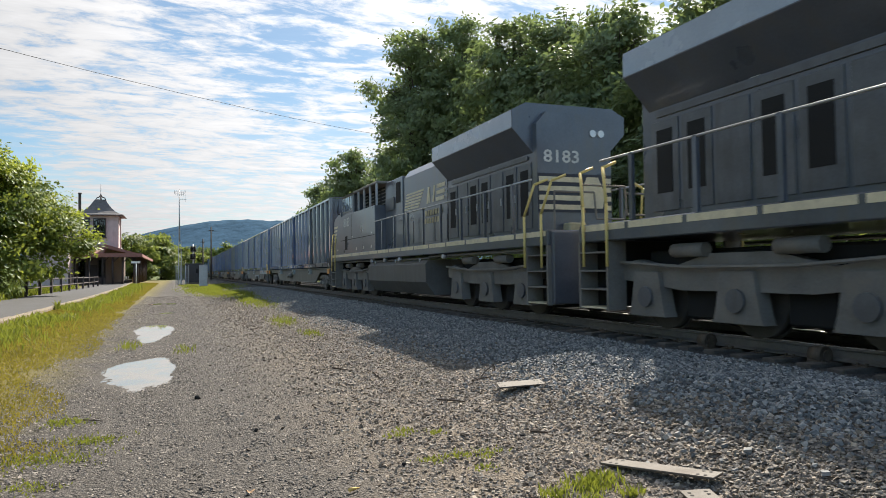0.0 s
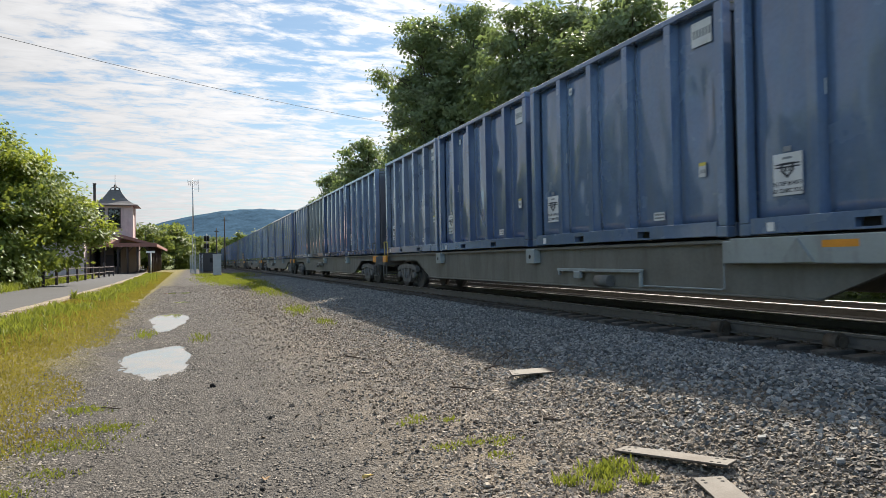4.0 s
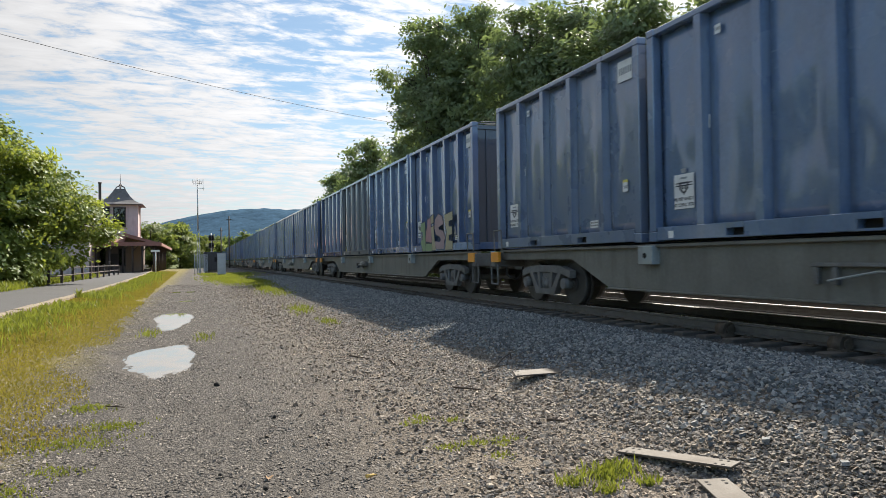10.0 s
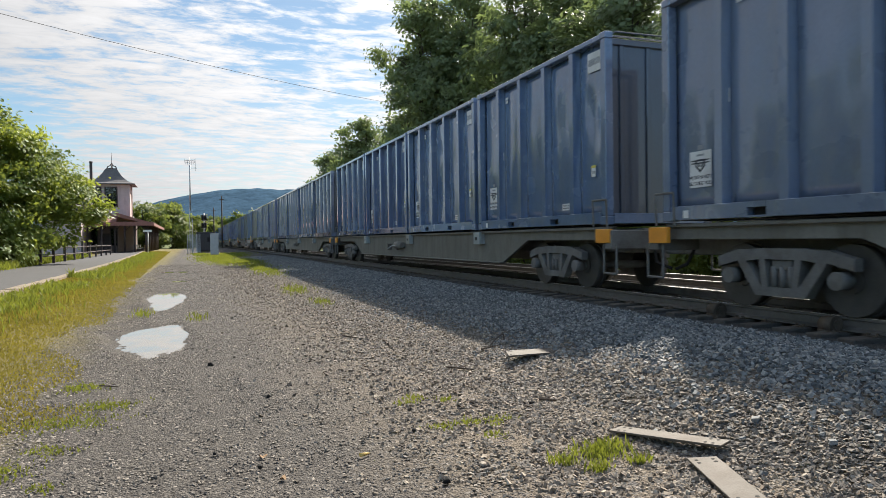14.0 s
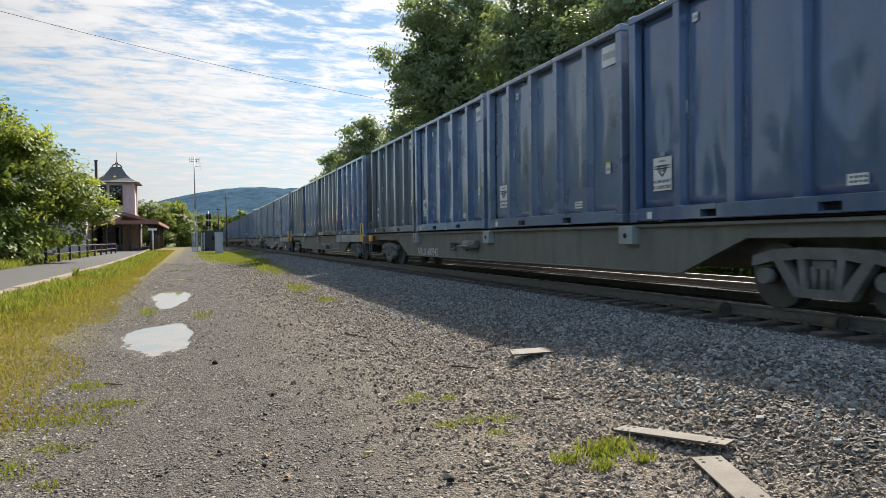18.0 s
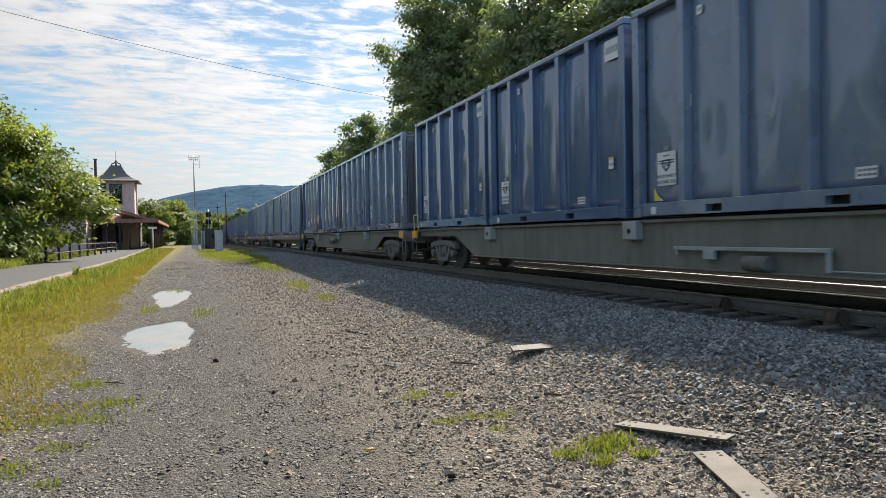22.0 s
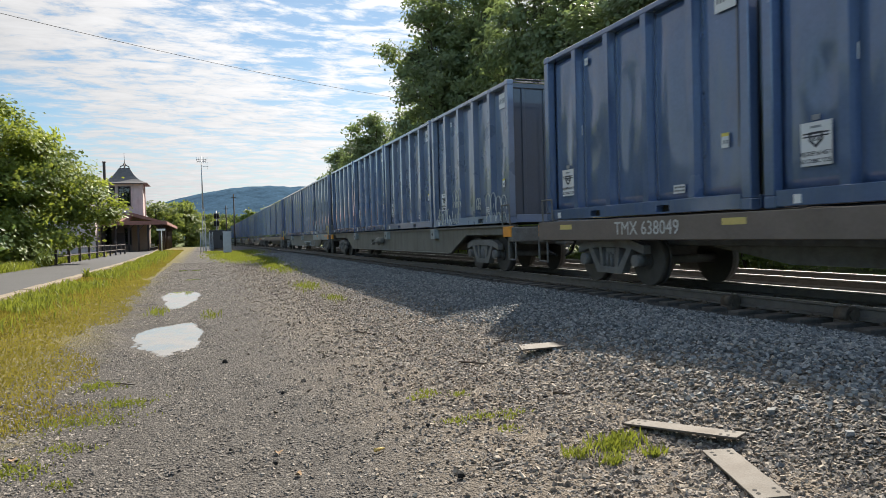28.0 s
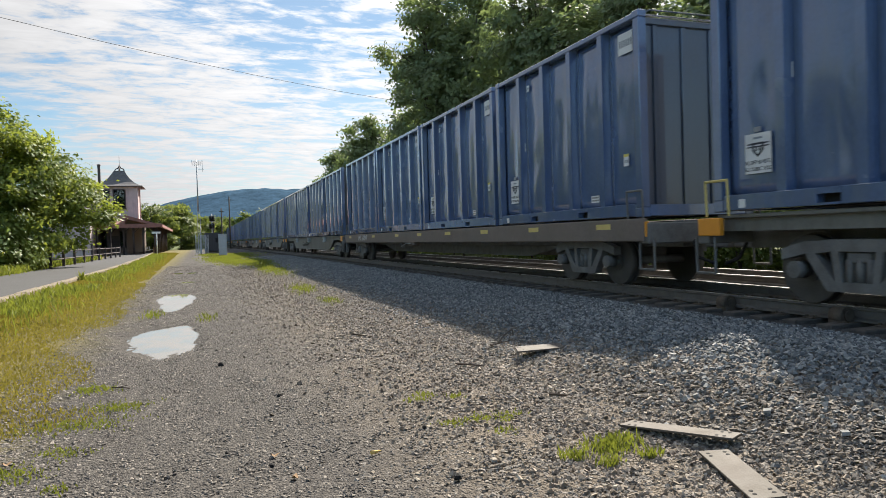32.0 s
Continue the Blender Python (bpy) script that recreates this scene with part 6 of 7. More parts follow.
    for sy in (-1, 1):
        bm = bmesh.new(); ya, yb = sorted((sy * (HALF + 0.05), sy * (HALF + 0.28))); box(bm, -1.3, 1.3, ya, yb, 0.80, 1.16, 0.02); es = part("end_sill", bm, M["truck"], c)
        for sx in (-1, 1):
            bm = bmesh.new(); xa, xb = sorted((sx * 1.24, sx * 1.325)); ya, yb = sorted((sy * (HALF - 0.22), sy * (HALF + 0.24)))
            box(bm, xa, xb, ya, yb, 0.92, 1.18, 0.01); part("end_marker", bm, M["orange"], es, "orange reflective end marker")
            bm = bmesh.new()
            yy = sy * (HALF + 0.16)
            pipe(bm, [(sx * 1.25, yy - 0.2, 0.9), (sx * 1.25, yy - 0.2, 0.36), (sx * 1.25, yy + 0.2, 0.36), (sx * 1.25, yy + 0.2, 0.9)], 0.022); part("step_iron", bm, M["truck"], es)
            bm = bmesh.new(); y2 = sy * (HALF - 0.35)
            pipe(bm, [(sx * 1.27, y2, 1.2), (sx * 1.29, y2, 1.72), (sx * 1.29, y2 + sy * 0.45, 1.72), (sx * 1.27, y2 + sy * 0.45, 1.2)], 0.02); part("grab_iron", bm, M["yellow"] if kind == "B" else M["truck"], es)
        bm = bmesh.new(); ya, yb = sorted((sy * (HALF + 0.28), sy * (HALF + 0.82))); box(bm, -0.13, 0.13, ya, yb, 0.70, 0.98, 0.03); part("coupler", bm, M["truck"], c)
        bm = bmesh.new(); pipe(bm, [(-0.35, sy * (HALF + 0.25), 0.85), (-0.4, sy * (HALF + 0.4), 0.55), (-0.35, sy * (HALF + 0.75), 0.45)], 0.03); part("air_hose", bm, M["dark"], c)
        bogie(c, sy * 10.22)
    if text:
        me = lettering(text, 0.36 if kind == "A" else 0.34, M["pale_text"], "car_number", 0.002)
        o = part("car_number", me, None, c, "worn white reporting mark", at=(-1.086 if kind == "A" else -1.346, 8.7 if kind == "C" else -4.6 + 9.9, 0.56 if kind == "A" else 1.04)); o.rotation_euler = (radians(90), 0, radians(-90))
    return c


def locomotive():
    """Own space: rail-head height, middle of the unit; the cab looks to +y."""
    g = thing("diesel_locomotive", "black six-axle diesel locomotive with cream stripes and dusty trucks", "locomotive", "locomotives of the train")
    blk, und = M["loco"], M["loco_under"]
    L2 = 10.6

    def flat(parent, name, mm, ya, yb, za, zb, x, t=0.012, label="", bev=0.0):
        """A plate standing t proud of either side."""
        bm = bmesh.new(); box(bm, x, x + t, ya, yb, za, zb, bev); part(name, bm, mm, parent, label)
        bm = bmesh.new(); box(bm, -x - t, -x, ya, yb, za, zb, bev); return part(name, bm, mm, parent, label)

    bm = bmesh.new(); box(bm, -1.48, 1.48, -L2, L2, 1.50, 1.82, 0.02); fr = part("underframe", bm, blk, g)
    for sx in (-1, 1):
        for i, y in enumerate(np.arange(-L2 + 0.75, L2 - 0.5, 1.42)):
            bm = bmesh.new(); xx = sx * 1.483; box(bm, min(xx, xx + sx * 0.004), max(xx, xx + sx * 0.004), y - 0.66, y + 0.66, 1.69, 1.80); part("sill_stripe", bm, M["cream"], fr, "worn cream sill stripe")
    for y in (5.6, 4.4, 3.2):
        flat(fr, "jacking_mark", M["pale_text"], y - 0.07, y + 0.07, 1.93, 2.05, 1.462, 0.004)
    for y in (3.2, -0.4, -4.6, 1.4):
        bm = bmesh.new(); rod(bm, (-1.49, y, 1.42), (-1.36, y, 1.42), 0.07, 10); part("valve", bm, M["grey_metal"], fr)
    # pipes and brackets under the sill
    bm = bmesh.new(); pipe(bm, [(-1.34, 9.4, 1.44), (-1.34, 4.1, 1.44), (-1.3, 3.95, 1.40), (-1.3, -3.0, 1.40), (-1.34, -3.2, 1.44), (-1.34, -9.4, 1.44)], 0.035, 6); part("air_pipe", bm, und, fr)
    # fuel tank
    bm = bmesh.new(); prism(bm, [(-1.40, 0.66), (-1.42, 1.22), (-1.30, 1.36), (1.30, 1.36), (1.42, 1.22), (1.40, 0.66), (1.1, 0.26), (-1.1, 0.26)], "y", -2.95, 3.88); tank = part("fuel_tank", bm, M["tank"], g, "dusty grey fuel tank")
    for y in (-2.2, 0.4, 3.1):
        bm = bmesh.new(); rod(bm, (-1.32, y, 1.30), (-1.32, y, 1.42), 0.05, 8); part("filler_cap", bm, M["grey_metal"], tank)
    # long hood
    bm = bmesh.new(); prism(bm, [(-0.98, 1.80), (-0.98, 4.30), (-0.74, 4.58), (0.74, 4.58), (0.98, 4.30), (0.98, 1.80)], "y", -9.3, 0.5); hood = part("long_hood", bm, blk, g)
    for i, y in enumerate(np.arange(-9.05, -3.9, 0.74)):
        d = flat(hood, "hood_door", M["loco_panel"], y, y + 0.66, 1.95, 3.45, 0.982, 0.02, bev=0.008)
        if i % 3 != 2:
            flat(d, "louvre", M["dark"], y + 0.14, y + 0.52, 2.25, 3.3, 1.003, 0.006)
        bm = bmesh.new(); box(bm, -1.03, -1.004, y + 0.05, y + 0.09, 2.6, 2.78); part("latch", bm, M["grey_metal"], d)
    for y in np.arange(-3.75, 0.0, 1.06):
        flat(hood, "hood_door", blk, y, y + 1.0, 1.95, 2.72, 0.982, 0.014, bev=0.006)
    flat(hood, "hood_seam", M["dark"], -3.84, -3.80, 1.85, 4.25, 0.982, 0.006)
    flat(hood, "hood_box", M["loco_panel"], -8.9, -4.2, 3.52, 3.62, 0.982, 0.03)
    for y in (-6.9, -4.4):
        flat(hood, "label", M["pale_text"], y, y + 0.18, 3.66, 3.73, 0.982, 0.005)
    # radiator with wings
    bm = bmesh.new()
    prism(bm, [(-0.98, 3.66), (-1.50, 4.20), (-1.50, 4.62), (-1.15, 4.80), (1.15, 4.80), (1.50, 4.62), (1.50, 4.20), (0.98, 3.66)], "y", -9.12, -3.9); rad = part("radiator_housing", bm, blk, g)
    for sx in (-1, 1):
        xx = sx * 1.503
        bm = bmesh.new(); box(bm, min(xx, xx + sx * 0.004), max(xx, xx + sx * 0.004), -9.10, -3.92, 4.215, 4.61); part("wing_face", bm, M["loco_wing"], rad, "radiator wing side, sky sheen painted pale blue-grey")
    # blower section between hood and cab: stepped boxes, posts and dark grilles
    bm = bmesh.new(); box(bm, -1.02, 1.02, 0.5, 2.65, 1.80, 4.42, 0.02); blo = part("blower_section", bm, blk, g)
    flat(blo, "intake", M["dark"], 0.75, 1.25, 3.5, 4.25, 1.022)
    flat(blo, "intake_screen", M["loco_panel"], 1.45, 2.5, 3.3, 3.75, 1.022, 0.05)
    bm = bmesh.new(); box(bm, -0.9, 0.9, 2.65, 6.46, 3.57, 4.36, 0.02); db = part("brake_grid_box", bm, M["dark"], g)
    for y in np.arange(2.7, 6.5, 0.94):
        bm = bmesh.new(); box(bm, -1.40, -1.33, y - 0.035, y + 0.035, 3.57, 4.40); part("grille_post", bm, M["grey_metal"], db)
    bm = bmesh.new(); box(bm, -1.40, 1.40, 2.62, 6.46, 4.40, 4.50, 0.02); part("grid_roof", bm, M["loco_under"], db)
    for y in np.arange(2.85, 6.3, 0.94):
        for k in range(5):
            bm = bmesh.new(); box(bm, -0.93, -0.902, y, y + 0.68, 3.66 + k * 0.14, 3.70 + k * 0.14); part("grille_slat", bm, M["loco_under"], db)
    # equipment cabinet below the cab, flush with the sill
    bm = bmesh.new(); box(bm, -1.46, 1.46, 2.65, 8.72, 1.80, 3.57, 0.025); cabn = part("equipment_cabinet", bm, blk, g)
    flat(cabn, "panel_seam", M["dark"], 2.75, 8.68, 2.42, 2.445, 1.460, 0.003)
    flat(cabn, "panel_seam", M["dark"], 6.46, 6.485, 2.44, 3.55, 1.460, 0.003)
    flat(cabn, "panel_seam", M["dark"], 4.5, 4.52, 1.84, 2.42, 1.460, 0.003)
    flat(cabn, "side_vent", M["dark"], 7.29, 7.73, 2.00, 2.60, 1.461, 0.006)
    for y in (6.25, 3.1):
        flat(cabn, "label", M["pale_text"], y, y + 0.16, 2.5, 2.56, 1.460, 0.005)
    me = lettering("8183", 0.54, M["pale_text"], "road_number", 0.002, 0.006)
    o = part("road_number", me, None, cabn, "pale painted road number", at=(-1.464, 7.42, 3.20)); o.rotation_euler = (radians(90), 0, radians(-90)); o.scale = (1.08, 1, 1)
    # cab
    bm = bmesh.new(); prism(bm, [(6.46, 3.56), (8.72, 3.56), (8.72, 3.82), (8.52, 4.46), (6.46, 4.46)], "x", -1.36, 1.36); cab = part("cab", bm, blk, g)
    bm = bmesh.new(); prism(bm, [(-1.46, 4.43), (-0.9, 4.66), (0.9, 4.66), (1.46, 4.43), (1.46, 4.39), (0.9, 4.56), (-0.9, 4.56), (-1.46, 4.39)], "y", 6.42, 8.64); part("cab_roof", bm, M["loco_under"], cab)
    for a, b in ((6.66, 6.98), (7.06, 7.92), (8.06, 8.50)):
        w = flat(cab, "window_frame", M["grey_metal"], a, b, 3.70, 4.40, 1.362, 0.03, bev=0.01)
        cuts = (a + 0.05, (a + b) / 2 - 0.02, (a + b) / 2 + 0.02, b - 0.05) if b - a > 0.6 else (a + 0.05, b - 0.05)
        for k in range(0, len(cuts), 2):
            flat(w, "window_pane", M["cabglass"], cuts[k], cuts[k + 1], 3.75, 4.35, 1.393, 0.005)
    for x in (-0.68, 0.68):
        bm = bmesh.new(); prism(bm, [(8.70, 3.90), (8.715, 3.90), (8.555, 4.40), (8.54, 4.40)], "x", x - 0.5, x + 0.5); part("windscreen", bm, M["cabglass"], cab)
    bm = bmesh.new(); pipe(bm, [(-1.44, 8.7, 3.66), (-1.56, 8.75, 3.7), (-1.56, 8.75, 4.1)], 0.02); part("mirror_arm", bm, M["dark"], cab)
    bm = bmesh.new(); prism(bm, [(8.72, 1.80), (8.72, 3.80), (9.9, 3.56), (10.18, 3.40), (10.26, 1.80)], "x", -1.42, 1.42); nose = part("nose", bm, blk, g)
    for k in range(5):
        z = 2.42 + 0.165 * k
        bm = bmesh.new(); prism(bm, [(10.2, z), (9.82 - 0.09 * k, z), (9.77 - 0.09 * k, z + 0.095), (10.17, z + 0.095)], "x", -1.428, -1.422); part("nose_stripe", bm, M["cream"], nose)
    flat(nose, "label", M["pale_text"], 9.35, 9.6, 2.0, 2.06, 1.422, 0.005)
    # slanting emblem bars and bars in place of the name on the hood
    for k in range(6):
        z = 3.14 + 0.1 * k
        bm = bmesh.new(); prism(bm, [(0.40 - 0.05 * k, z), (-1.15 - 0.10 * k, z), (-1.20 - 0.10 * k, z + 0.062), (0.37 - 0.05 * k, z + 0.062)], "x", -0.992, -0.984); part("emblem_bar", bm, M["cream"], hood)
    for ya, yb, za, zb, lean in ((-1.95, -2.10, 3.18, 3.70, 0.15), (-2.16, -2.30, 3.18, 3.70, -0.1), (-2.48, -2.62, 3.18, 3.70, 0.15), (-2.80, -3.50, 3.18, 3.30, 0.0), (-2.88, -3.58, 3.38, 3.50, 0.0), (-2.90, -3.60, 3.58, 3.70, 0.0)):
        bm = bmesh.new(); prism(bm, [(ya, za), (yb, za), (yb - lean, zb), (ya - lean, zb)], "x", -0.992, -0.984); part("name_bar", bm, M["cream"], hood)
    for z in (2.78, 2.53):
        for k in range(7):
            y = -1.75 - 0.235 * k - (0.06 if z > 2.6 else 0)
            bm = bmesh.new(); prism(bm, [(y, z), (y - 0.15, z), (y - 0.19, z + 0.17), (y - 0.04, z + 0.17)], "x", -1.004, -0.998); part("name_bar", bm, M["gold_text"], hood)
    # rear end
    bm = bmesh.new(); box(bm, -0.97, 0.97, -9.316, -9.302, 2.30, 3.18); st = part("end_panel", bm, M["ink"], g, "dark end panel with cream bars")
    for k in range(4):
        z = 2.36 + 0.21 * k
        for xa, xb in ((-0.95, 0.12), (0.78, 0.95)):
            bm = bmesh.new(); box(bm, xa, xb, -9.325, -9.318, z, z + 0.115); part("end_bar", bm, M["cream"], st)
    bm = bmesh.new(); prism(bm, [(0.2, 2.4), (0.72, 2.4), (0.78, 2.75), (0.6, 3.12), (0.3, 3.12), (0.14, 2.75)], "y", -9.325, -9.318); part("end_emblem", bm, M["cream"], st)
    o = part("road_number", lettering("8183", 0.40, M["pale_text"], "road_number", 0.002, 0.006), None, rad, "pale painted road number", at=(-0.34, -9.304, 3.56)); o.rotation_euler = (radians(90), 0, 0); o.scale = (1.2, 1, 1)
    for x in (0.48, 0.70):
        bm = bmesh.new(); rod(bm, (x, -9.34, 4.14), (x, -9.29, 4.14), 0.085, 14); part("headlight", bm, M["lamp_glass"], rad)
    bm = bmesh.new(); box(bm, -0.35, 0.1, -9.6, -9.3, 1.82, 2.05, 0.03); part("sand_box", bm, M["gold_text"], g, "faded yellow box by the rear door")
    # ends: pilot, steps, handrails, coupler
    for sy in (-1, 1):
        ya, yb = sorted((sy * 10.6, sy * 10.72))
        bm = bmesh.new(); box(bm, -1.42, 1.42, ya, yb, 0.30, 1.78, 0.02); pil = part("pilot", bm, blk, g)
        bm = bmesh.new(); ya, yb = sorted((sy * 10.72, sy * 11.15)); box(bm, -0.14, 0.14, ya, yb, 0.72, 1.0, 0.03); part("coupler", bm, M["truck"], g)
        # solid near-black block painted as the shade behind the steps
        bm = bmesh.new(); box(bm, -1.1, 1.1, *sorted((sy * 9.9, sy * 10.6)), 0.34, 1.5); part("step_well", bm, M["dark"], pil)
        for sx in (-1, 1):
            for k in range(4):
                bm = bmesh.new(); xa, xb = sorted((sx * 1.12, sx * 1.5)); ya, yb = sorted((sy * 9.75, sy * 10.55)); box(bm, xa, xb, ya, yb, 0.30 + 0.33 * k, 0.33 + 0.33 * k); part("step", bm, M["cream"] if k == 0 else und, pil)
            for y in (9.70, 10.58):
                bm = bmesh.new(); xa, xb = sorted((sx * 1.12, sx * 1.5)); box(bm, xa, xb, sy * y - 0.03, sy * y + 0.03, 0.28, 1.5); part("step_side", bm, und, pil)
            for y in (9.66, 10.40):
                bm = bmesh.new(); pipe(bm, [(sx * 1.52, sy * y, 1.05), (sx * 1.52, sy * y, 2.15), (sx * 1.40, sy * (y + 0.25), 2.82), (sx * 1.1, sy * (y + 0.3), 2.94)], 0.028, 7); part("end_handrail", bm, M["yellow"], g, "yellow end handrail")
        bm = bmesh.new(); pipe(bm, [(-1.35, sy * 10.66, 1.82), (-1.35, sy * 10.66, 2.6), (-0.4, sy * 10.66, 2.6), (-0.35, sy * 10.66, 2.05), (0.35, sy * 10.66, 2.05), (0.4, sy * 10.66, 2.6), (1.35, sy * 10.66, 2.6), (1.35, sy * 10.66, 1.82)], 0.022, 6); part("end_rail", bm, M["loco_under"], g)
    for sx in (-1, 1):
        bm = bmesh.new(); rod(bm, (sx * 1.46, -9.9, 2.93), (sx * 1.46, 2.6, 2.93), 0.022, 8); hr = part("side_handrail", bm, M["grey_metal"], g)
        for y in np.arange(-9.0, 2.5, 1.52):
            bm = bmesh.new(); box(bm, sx * 1.46 - 0.03, sx * 1.46 + 0.03, y - 0.045, y + 0.045, 1.82, 2.94); part("stanchion", bm, blk, hr)
    for sy in (-1, 1):
        yc = sy * 7.0
        # truck core is near-black, the shade between the wheels in its colour
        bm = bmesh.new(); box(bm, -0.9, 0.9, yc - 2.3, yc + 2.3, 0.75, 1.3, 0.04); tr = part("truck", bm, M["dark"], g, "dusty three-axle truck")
        for sx in (-1, 1):
            xa, xb = sorted((sx * 0.98, sx * 1.16))
            bm = bmesh.new(); prism(bm, [(yc - 2.75, 0.82), (yc - 2.75, 1.08), (yc - 2.3, 1.16), (yc - 1.5, 1.0), (yc - 0.6, 1.22), (yc + 0.6, 1.22), (yc + 1.5, 1.0), (yc + 2.3, 1.16), (yc + 2.75, 1.08), (yc + 2.75, 0.82), (yc + 1.2, 0.66), (yc - 1.2, 0.66)], "x", xa, xb); part("side_frame", bm, M["loco_under"], tr)
            for k in (-1.97, 0, 1.97):
                bm = bmesh.new(); rod(bm, (sx * 0.69, yc + k, 0.535), (sx * 0.84, yc + k, 0.535), 0.535, 30); rod(bm, (sx * 0.66, yc + k, 0.535), (sx * 0.69, yc + k, 0.535), 0.565, 30); part("wheel", bm, M["wheel"], tr)
                bm = bmesh.new(); prism(bm, [(yc + k - 0.46, 0.22), (yc + k - 0.40, 0.42), (yc + k - 0.30, 0.95), (yc + k + 0.30, 0.95), (yc + k + 0.40, 0.42), (yc + k + 0.46, 0.22)], "x", *sorted((sx * 1.0, sx * 1.24))); jb = part("journal_box", bm, M["loco_under"], tr)
                bm = bmesh.new(); rod(bm, (sx * 1.24, yc + k, 0.54), (sx * 1.29, yc + k, 0.54), 0.17, 14); part("bearing_cap", bm, M["loco_panel"], jb)
            bm = bmesh.new(); rod(bm, (sx * 1.2, yc - 1.3, 1.28), (sx * 1.2, yc - 0.6, 1.28), 0.11, 10); part("brake_cylinder", bm, M["loco_under"], tr)
            bm = bmesh.new(); rod(bm, (sx * 1.2, yc + 0.7, 1.28), (sx * 1.2, yc + 1.4, 1.28), 0.11, 10); part("brake_cylinder", bm, M["loco_under"], tr)
            bm = bmesh.new(); pipe(bm, [(sx * 1.27, yc - 2.6, 1.12), (sx * 1.27, yc - 1.0, 1.02), (sx * 1.27, yc + 1.0, 1.02), (sx * 1.27, yc + 2.6, 1.12)], 0.03, 6); part("sand_pipe", bm, und, tr)
        # blocks added to fill the gloom behind the wheels, darkness in their colour
        for k in (-1.97, 0, 1.97):
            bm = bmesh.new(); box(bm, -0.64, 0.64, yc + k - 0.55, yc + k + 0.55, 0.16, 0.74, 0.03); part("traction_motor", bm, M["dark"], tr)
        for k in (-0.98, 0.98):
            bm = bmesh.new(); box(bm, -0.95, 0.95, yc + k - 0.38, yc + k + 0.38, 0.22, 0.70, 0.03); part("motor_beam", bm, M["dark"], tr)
    return g


def pane_material():
    mat = bpy.data.materials.new("cab_window_glass")
    mat.use_nodes = True
    bs = mat.node_tree.nodes["Principled BSDF"]
    bs.inputs["Base Color"].default_value = (0.12, 0.16, 0.20, 1)
    bs.inputs["Roughness"].default_value, bs.inputs["Specular IOR Level"].default_value = 0.03, 1.0
    return mat


M["cabglass"] = pane_material()
M["lamp_glass"] = material("headlight_glass", (0.6, 0.6, 0.58), 0.1, 0.3, 0.05)

# places along the line at the start, and how far the train has gone by a time
PITCH, FIRST_GAP, N_CARS = 26.506, 60.833, 25
CAR0 = FIRST_GAP - PITCH / 2


def gone(t):
    return 14.997 * t + 0.037 * t * t / 32 - 0.163 * t ** 3 / 1024


SLACK = {15: -0.06, 16: 0.28, 17: 0.06, 18: 0.20}     # metres by which a car stands off the even spacing
SILVER, BROWN = (2, 11, 12, 17), (14, 15, 18)
MOVERS = []     # thing, place along the line at the start, height above the rail, half-turn
loco_b = locomotive(); MOVERS.append((loco_b, 22.85, 0.0, 0))
loco_a = copy_thing(loco_b, Matrix()); MOVERS.append((loco_a, 22.85 - 22.37, 0.0, 180))
car_protos = {"A": flat_car("A"), "B": flat_car("B"), "C": flat_car("C", "TMX 638049")}
used = set()
marked = flat_car("A", "NKLX 600342")
for k in range(1, N_CARS + 1):
    kind = "B" if k in SILVER else "C" if k in BROWN else "A"
    if k == 10:
        ob = marked
    elif kind in used:
        ob = copy_thing(car_protos[kind], Matrix())
    else:
        ob = car_protos[kind]; used.add(kind)
    MOVERS.append((ob, CAR0 + (k - 1) * PITCH + SLACK.get(k, 0.0), 0.0, 0))
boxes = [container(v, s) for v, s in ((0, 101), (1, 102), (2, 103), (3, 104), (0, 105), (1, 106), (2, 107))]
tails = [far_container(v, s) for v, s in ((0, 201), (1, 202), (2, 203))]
taken = set()
rs_c = random.Random(77)
# which look rides where: car, slot counted from the leading end
CHOSEN = {(1, 0): 3, (1, 1): 0, (1, 2): 1, (1, 3): 2, (3, 1): 4, (3, 2): 3, (3, 3): 0, (4, 0): 0, (4, 1): 0, (4, 2): 4, (5, 0): 5, (5, 1): 4, (5, 2): 5, (5, 3): 2, (6, 0): 0, (6, 1): 1, (6, 2): 3, (6, 3): 0, (7, 1): 4, (7, 2): 1, (7, 3): 2, (8, 0): 1, (9, 2): 1, (9, 3): 2, (10, 0): 0, (10, 1): 2, (11, 1): 3, (12, 0): 5, (12, 1): 6, (12, 2): 4, (12, 3): 0, (13, 0): 6, (13, 1): 6, (13, 2): 1, (13, 3): 4, (15, 2): 0, (15, 3): 4, (16, 0): 2, (16, 3): 5, (17, 0): 6, (17, 3): 0}
BOX_AT = {}
for k in range(1, N_CARS + 1):
    for slot in range(4):
        v = CHOSEN.get((k, slot), rs_c.choice((0, 1, 4, 5, 0, 1, 2, 6, 5, 4, 2, 3) if k > 1 else (2, 6)))
        tail = k > 19
        src = tails[v % 3] if tail else boxes[v]
        if src.name in taken:
            ob = copy_thing(src, Matrix())
        else:
            ob = src; taken.add(src.name)
        y = CAR0 + (k - 1) * PITCH + (slot - 1.5) * (CL + 0.242) + SLACK.get(k, 0.0)
        BOX_AT[k, slot] = ob
        MOVERS.append((ob, y, 1.26, 0))


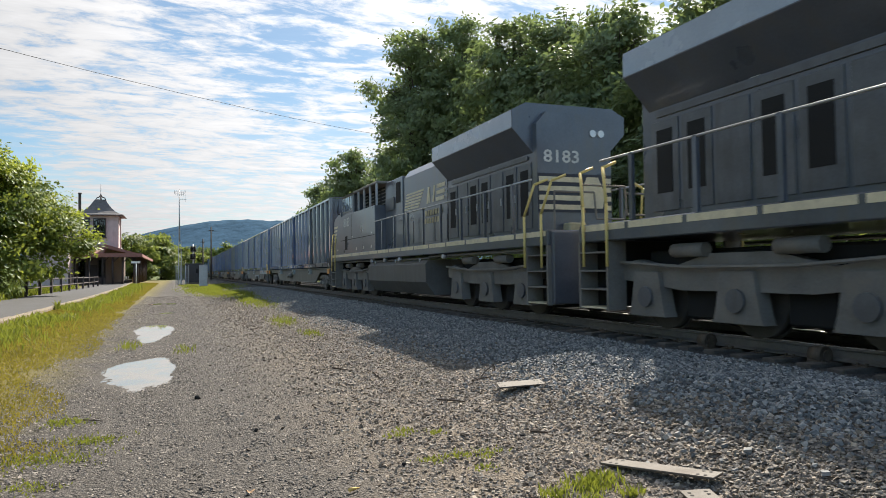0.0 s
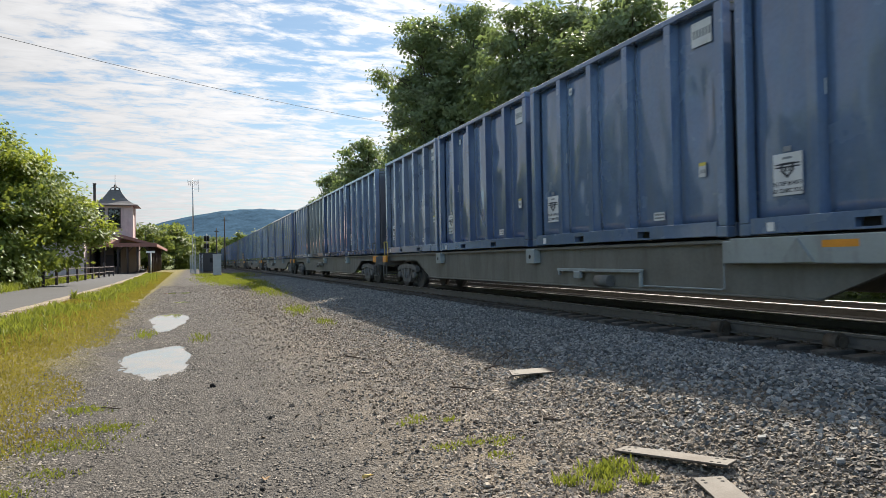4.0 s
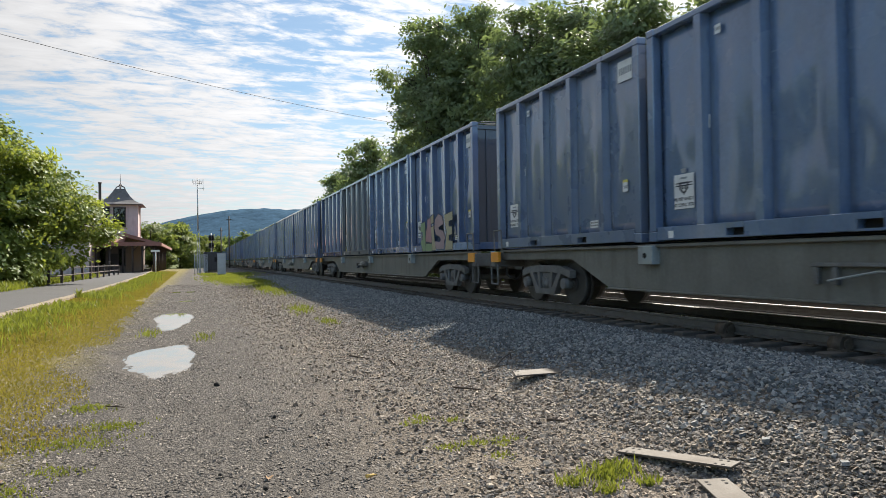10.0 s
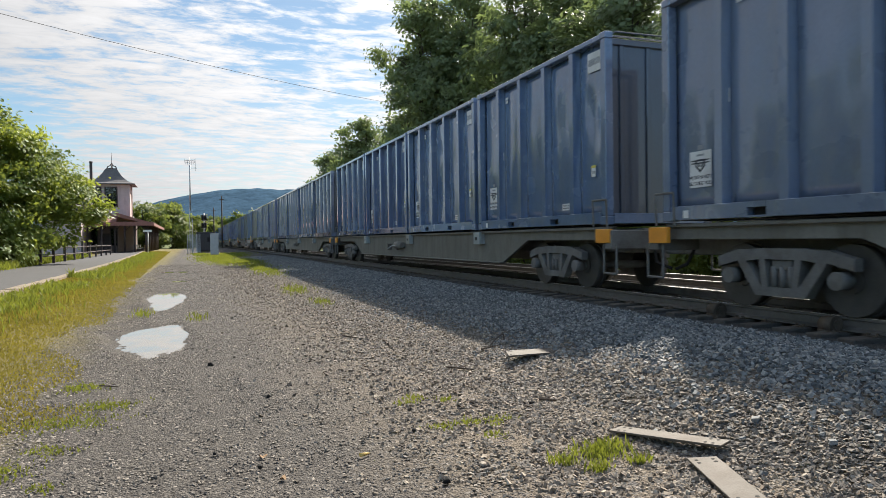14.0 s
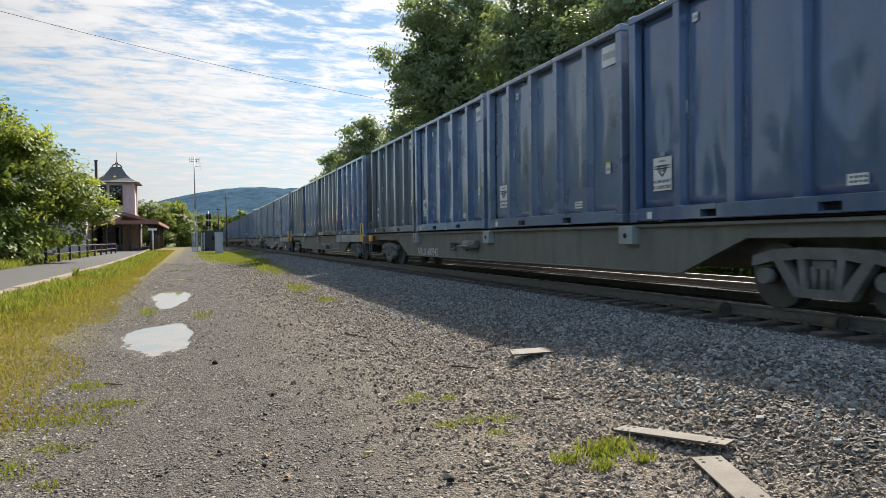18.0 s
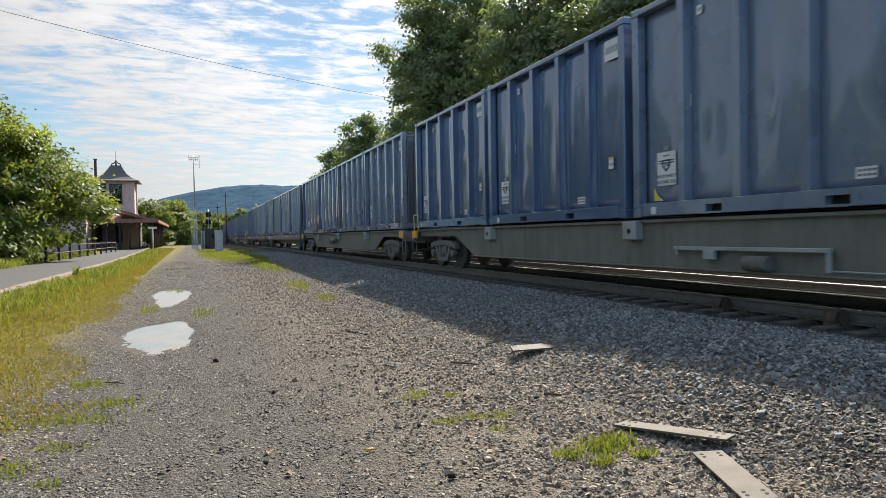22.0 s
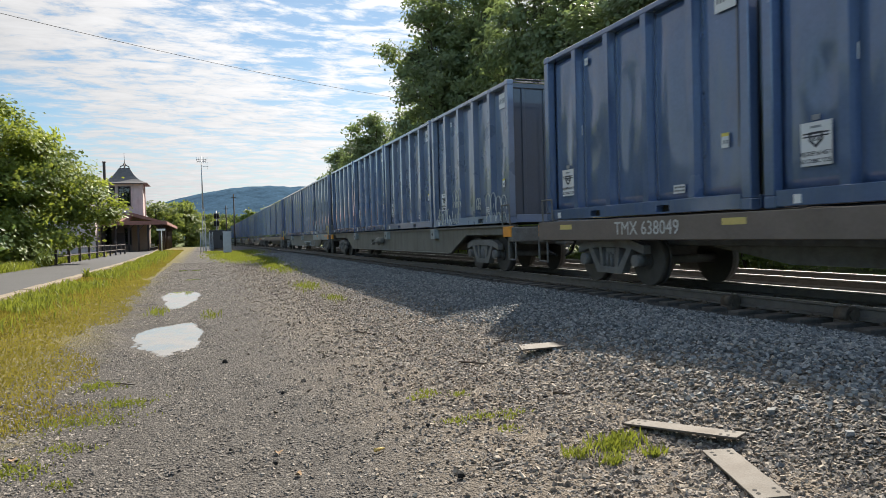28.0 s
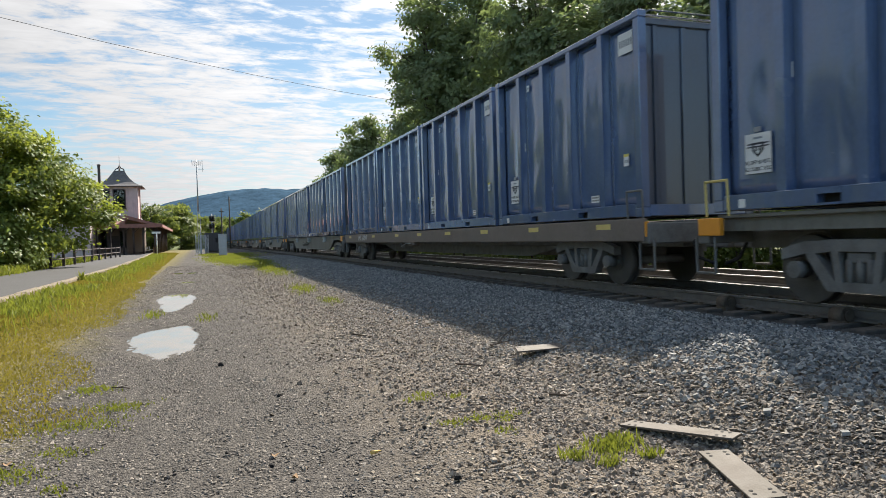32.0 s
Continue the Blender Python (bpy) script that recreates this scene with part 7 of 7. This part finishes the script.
def spray_tag(c, y, z, w, h, seed, mat_, letters=0):
    """Spray paint on the near side: a bent scribble, or a row of round-topped outline letters."""
    rs = random.Random(seed)
    xs = -CW / 2 + 0.002
    bm = bmesh.new()
    if letters:
        lw = w / letters
        for i in range(letters):
            a, hh = y + w / 2 - lw * i, h * rs.uniform(0.85, 1.0)
            arch = [(xs, a - 0.04 * lw, z + 0.12 * h)] + [(xs, a - lw * (0.5 - 0.46 * math.cos(u)), z + hh * (0.72 + 0.28 * math.sin(u))) for u in np.linspace(0, math.pi, 8)] + [(xs, a - 0.96 * lw, z + 0.4 * h)]
            foot = [(xs, a - lw * (0.5 - 0.40 * math.cos(u)), z + h * (0.02 + 0.30 * math.sin(u))) for u in np.linspace(0, math.pi, 6)]
            pipe(bm, arch, 0.011, 5); pipe(bm, foot, 0.010, 5)
            if i % 2: pipe(bm, [(xs, a - 0.4 * lw, z + 0.45 * h), (xs, a - 0.6 * lw, z + 0.62 * h)], 0.010, 5)
    else:
        k = 8
        for i in range(k):
            a = y + w / 2 - w * i / k
            turn, hh = rs.uniform(0, 6), h * rs.uniform(0.55, 1.0)
            loop = [(xs, a - w / k * (0.15 + 0.11 * j + 0.28 * math.sin(turn + j * 1.15)), z + hh * (0.5 + 0.46 * math.sin(turn + j * 0.95 + i))) for j in range(9)]
            pipe(bm, loop, 0.0125, 5)
        pipe(bm, [(xs, y + w / 2 + 0.12, z + 0.30 * h), (xs, y + w / 2 - 0.1, z + 0.62 * h), (xs, y + w / 2 - 0.2, z + 0.55 * h)], 0.0125, 5)
    part("spray_tag", bm, mat_, c, "white outlined spray letters" if letters else "white scribbled spray tag")


PASTEL = [material(n, col, 0.6, 0, 0.15, 3, 30, 0.03) for n, col in (("pale_green_spray", (0.20, 0.29, 0.16)), ("pink_spray", (0.36, 0.21, 0.23)), ("cream_spray", (0.37, 0.34, 0.22)), ("rose_spray", (0.33, 0.24, 0.25)))]
graffiti(BOX_AT[6, 0], CL / 2 - 1.20, PASTEL)
for (k, slot), y, z, w, h, sd, n in (((16, 0), 1.55, 0.06, 1.9, 0.58, 1, 0), ((16, 0), 0.75, 0.55, 0.7, 0.6, 7, 3), ((16, 0), -2.15, 0.06, 1.35, 0.78, 2, 4), ((16, 0), -0.95, 0.42, 0.28, 0.34, 5, 2), ((13, 3), 0.5, 0.45, 0.6, 0.5, 3, 0), ((17, 0), 2.2, 0.3, 0.5, 0.7, 4, 0)):
    spray_tag(BOX_AT[k, slot], y, z, w, h, sd, M["pale_text"], n)


for key in ((6, 2), (12, 1)):
    bm = bmesh.new(); prism(bm, [(2.60, 0.28), (2.36, 0.27), (2.50, 0.36), (2.60, 0.50)], "x", -CW / 2 + 0.128, -CW / 2 + 0.134); part("paint_splash", bm, M["yellow_label"], BOX_AT[key], "splash of yellow paint")


def motions():
    times = (0, 2, 4, 6, 8, 10, 12, 14, 16, 18, 20, 22, 24, 26, 28, 30, 32)
    for ob, y, z, turn in MOVERS:
        walk(ob, [(t, pose(TRACK_X, y - gone(t), RAIL_Z + z, 0, 0, turn)) for t in times])


motions()
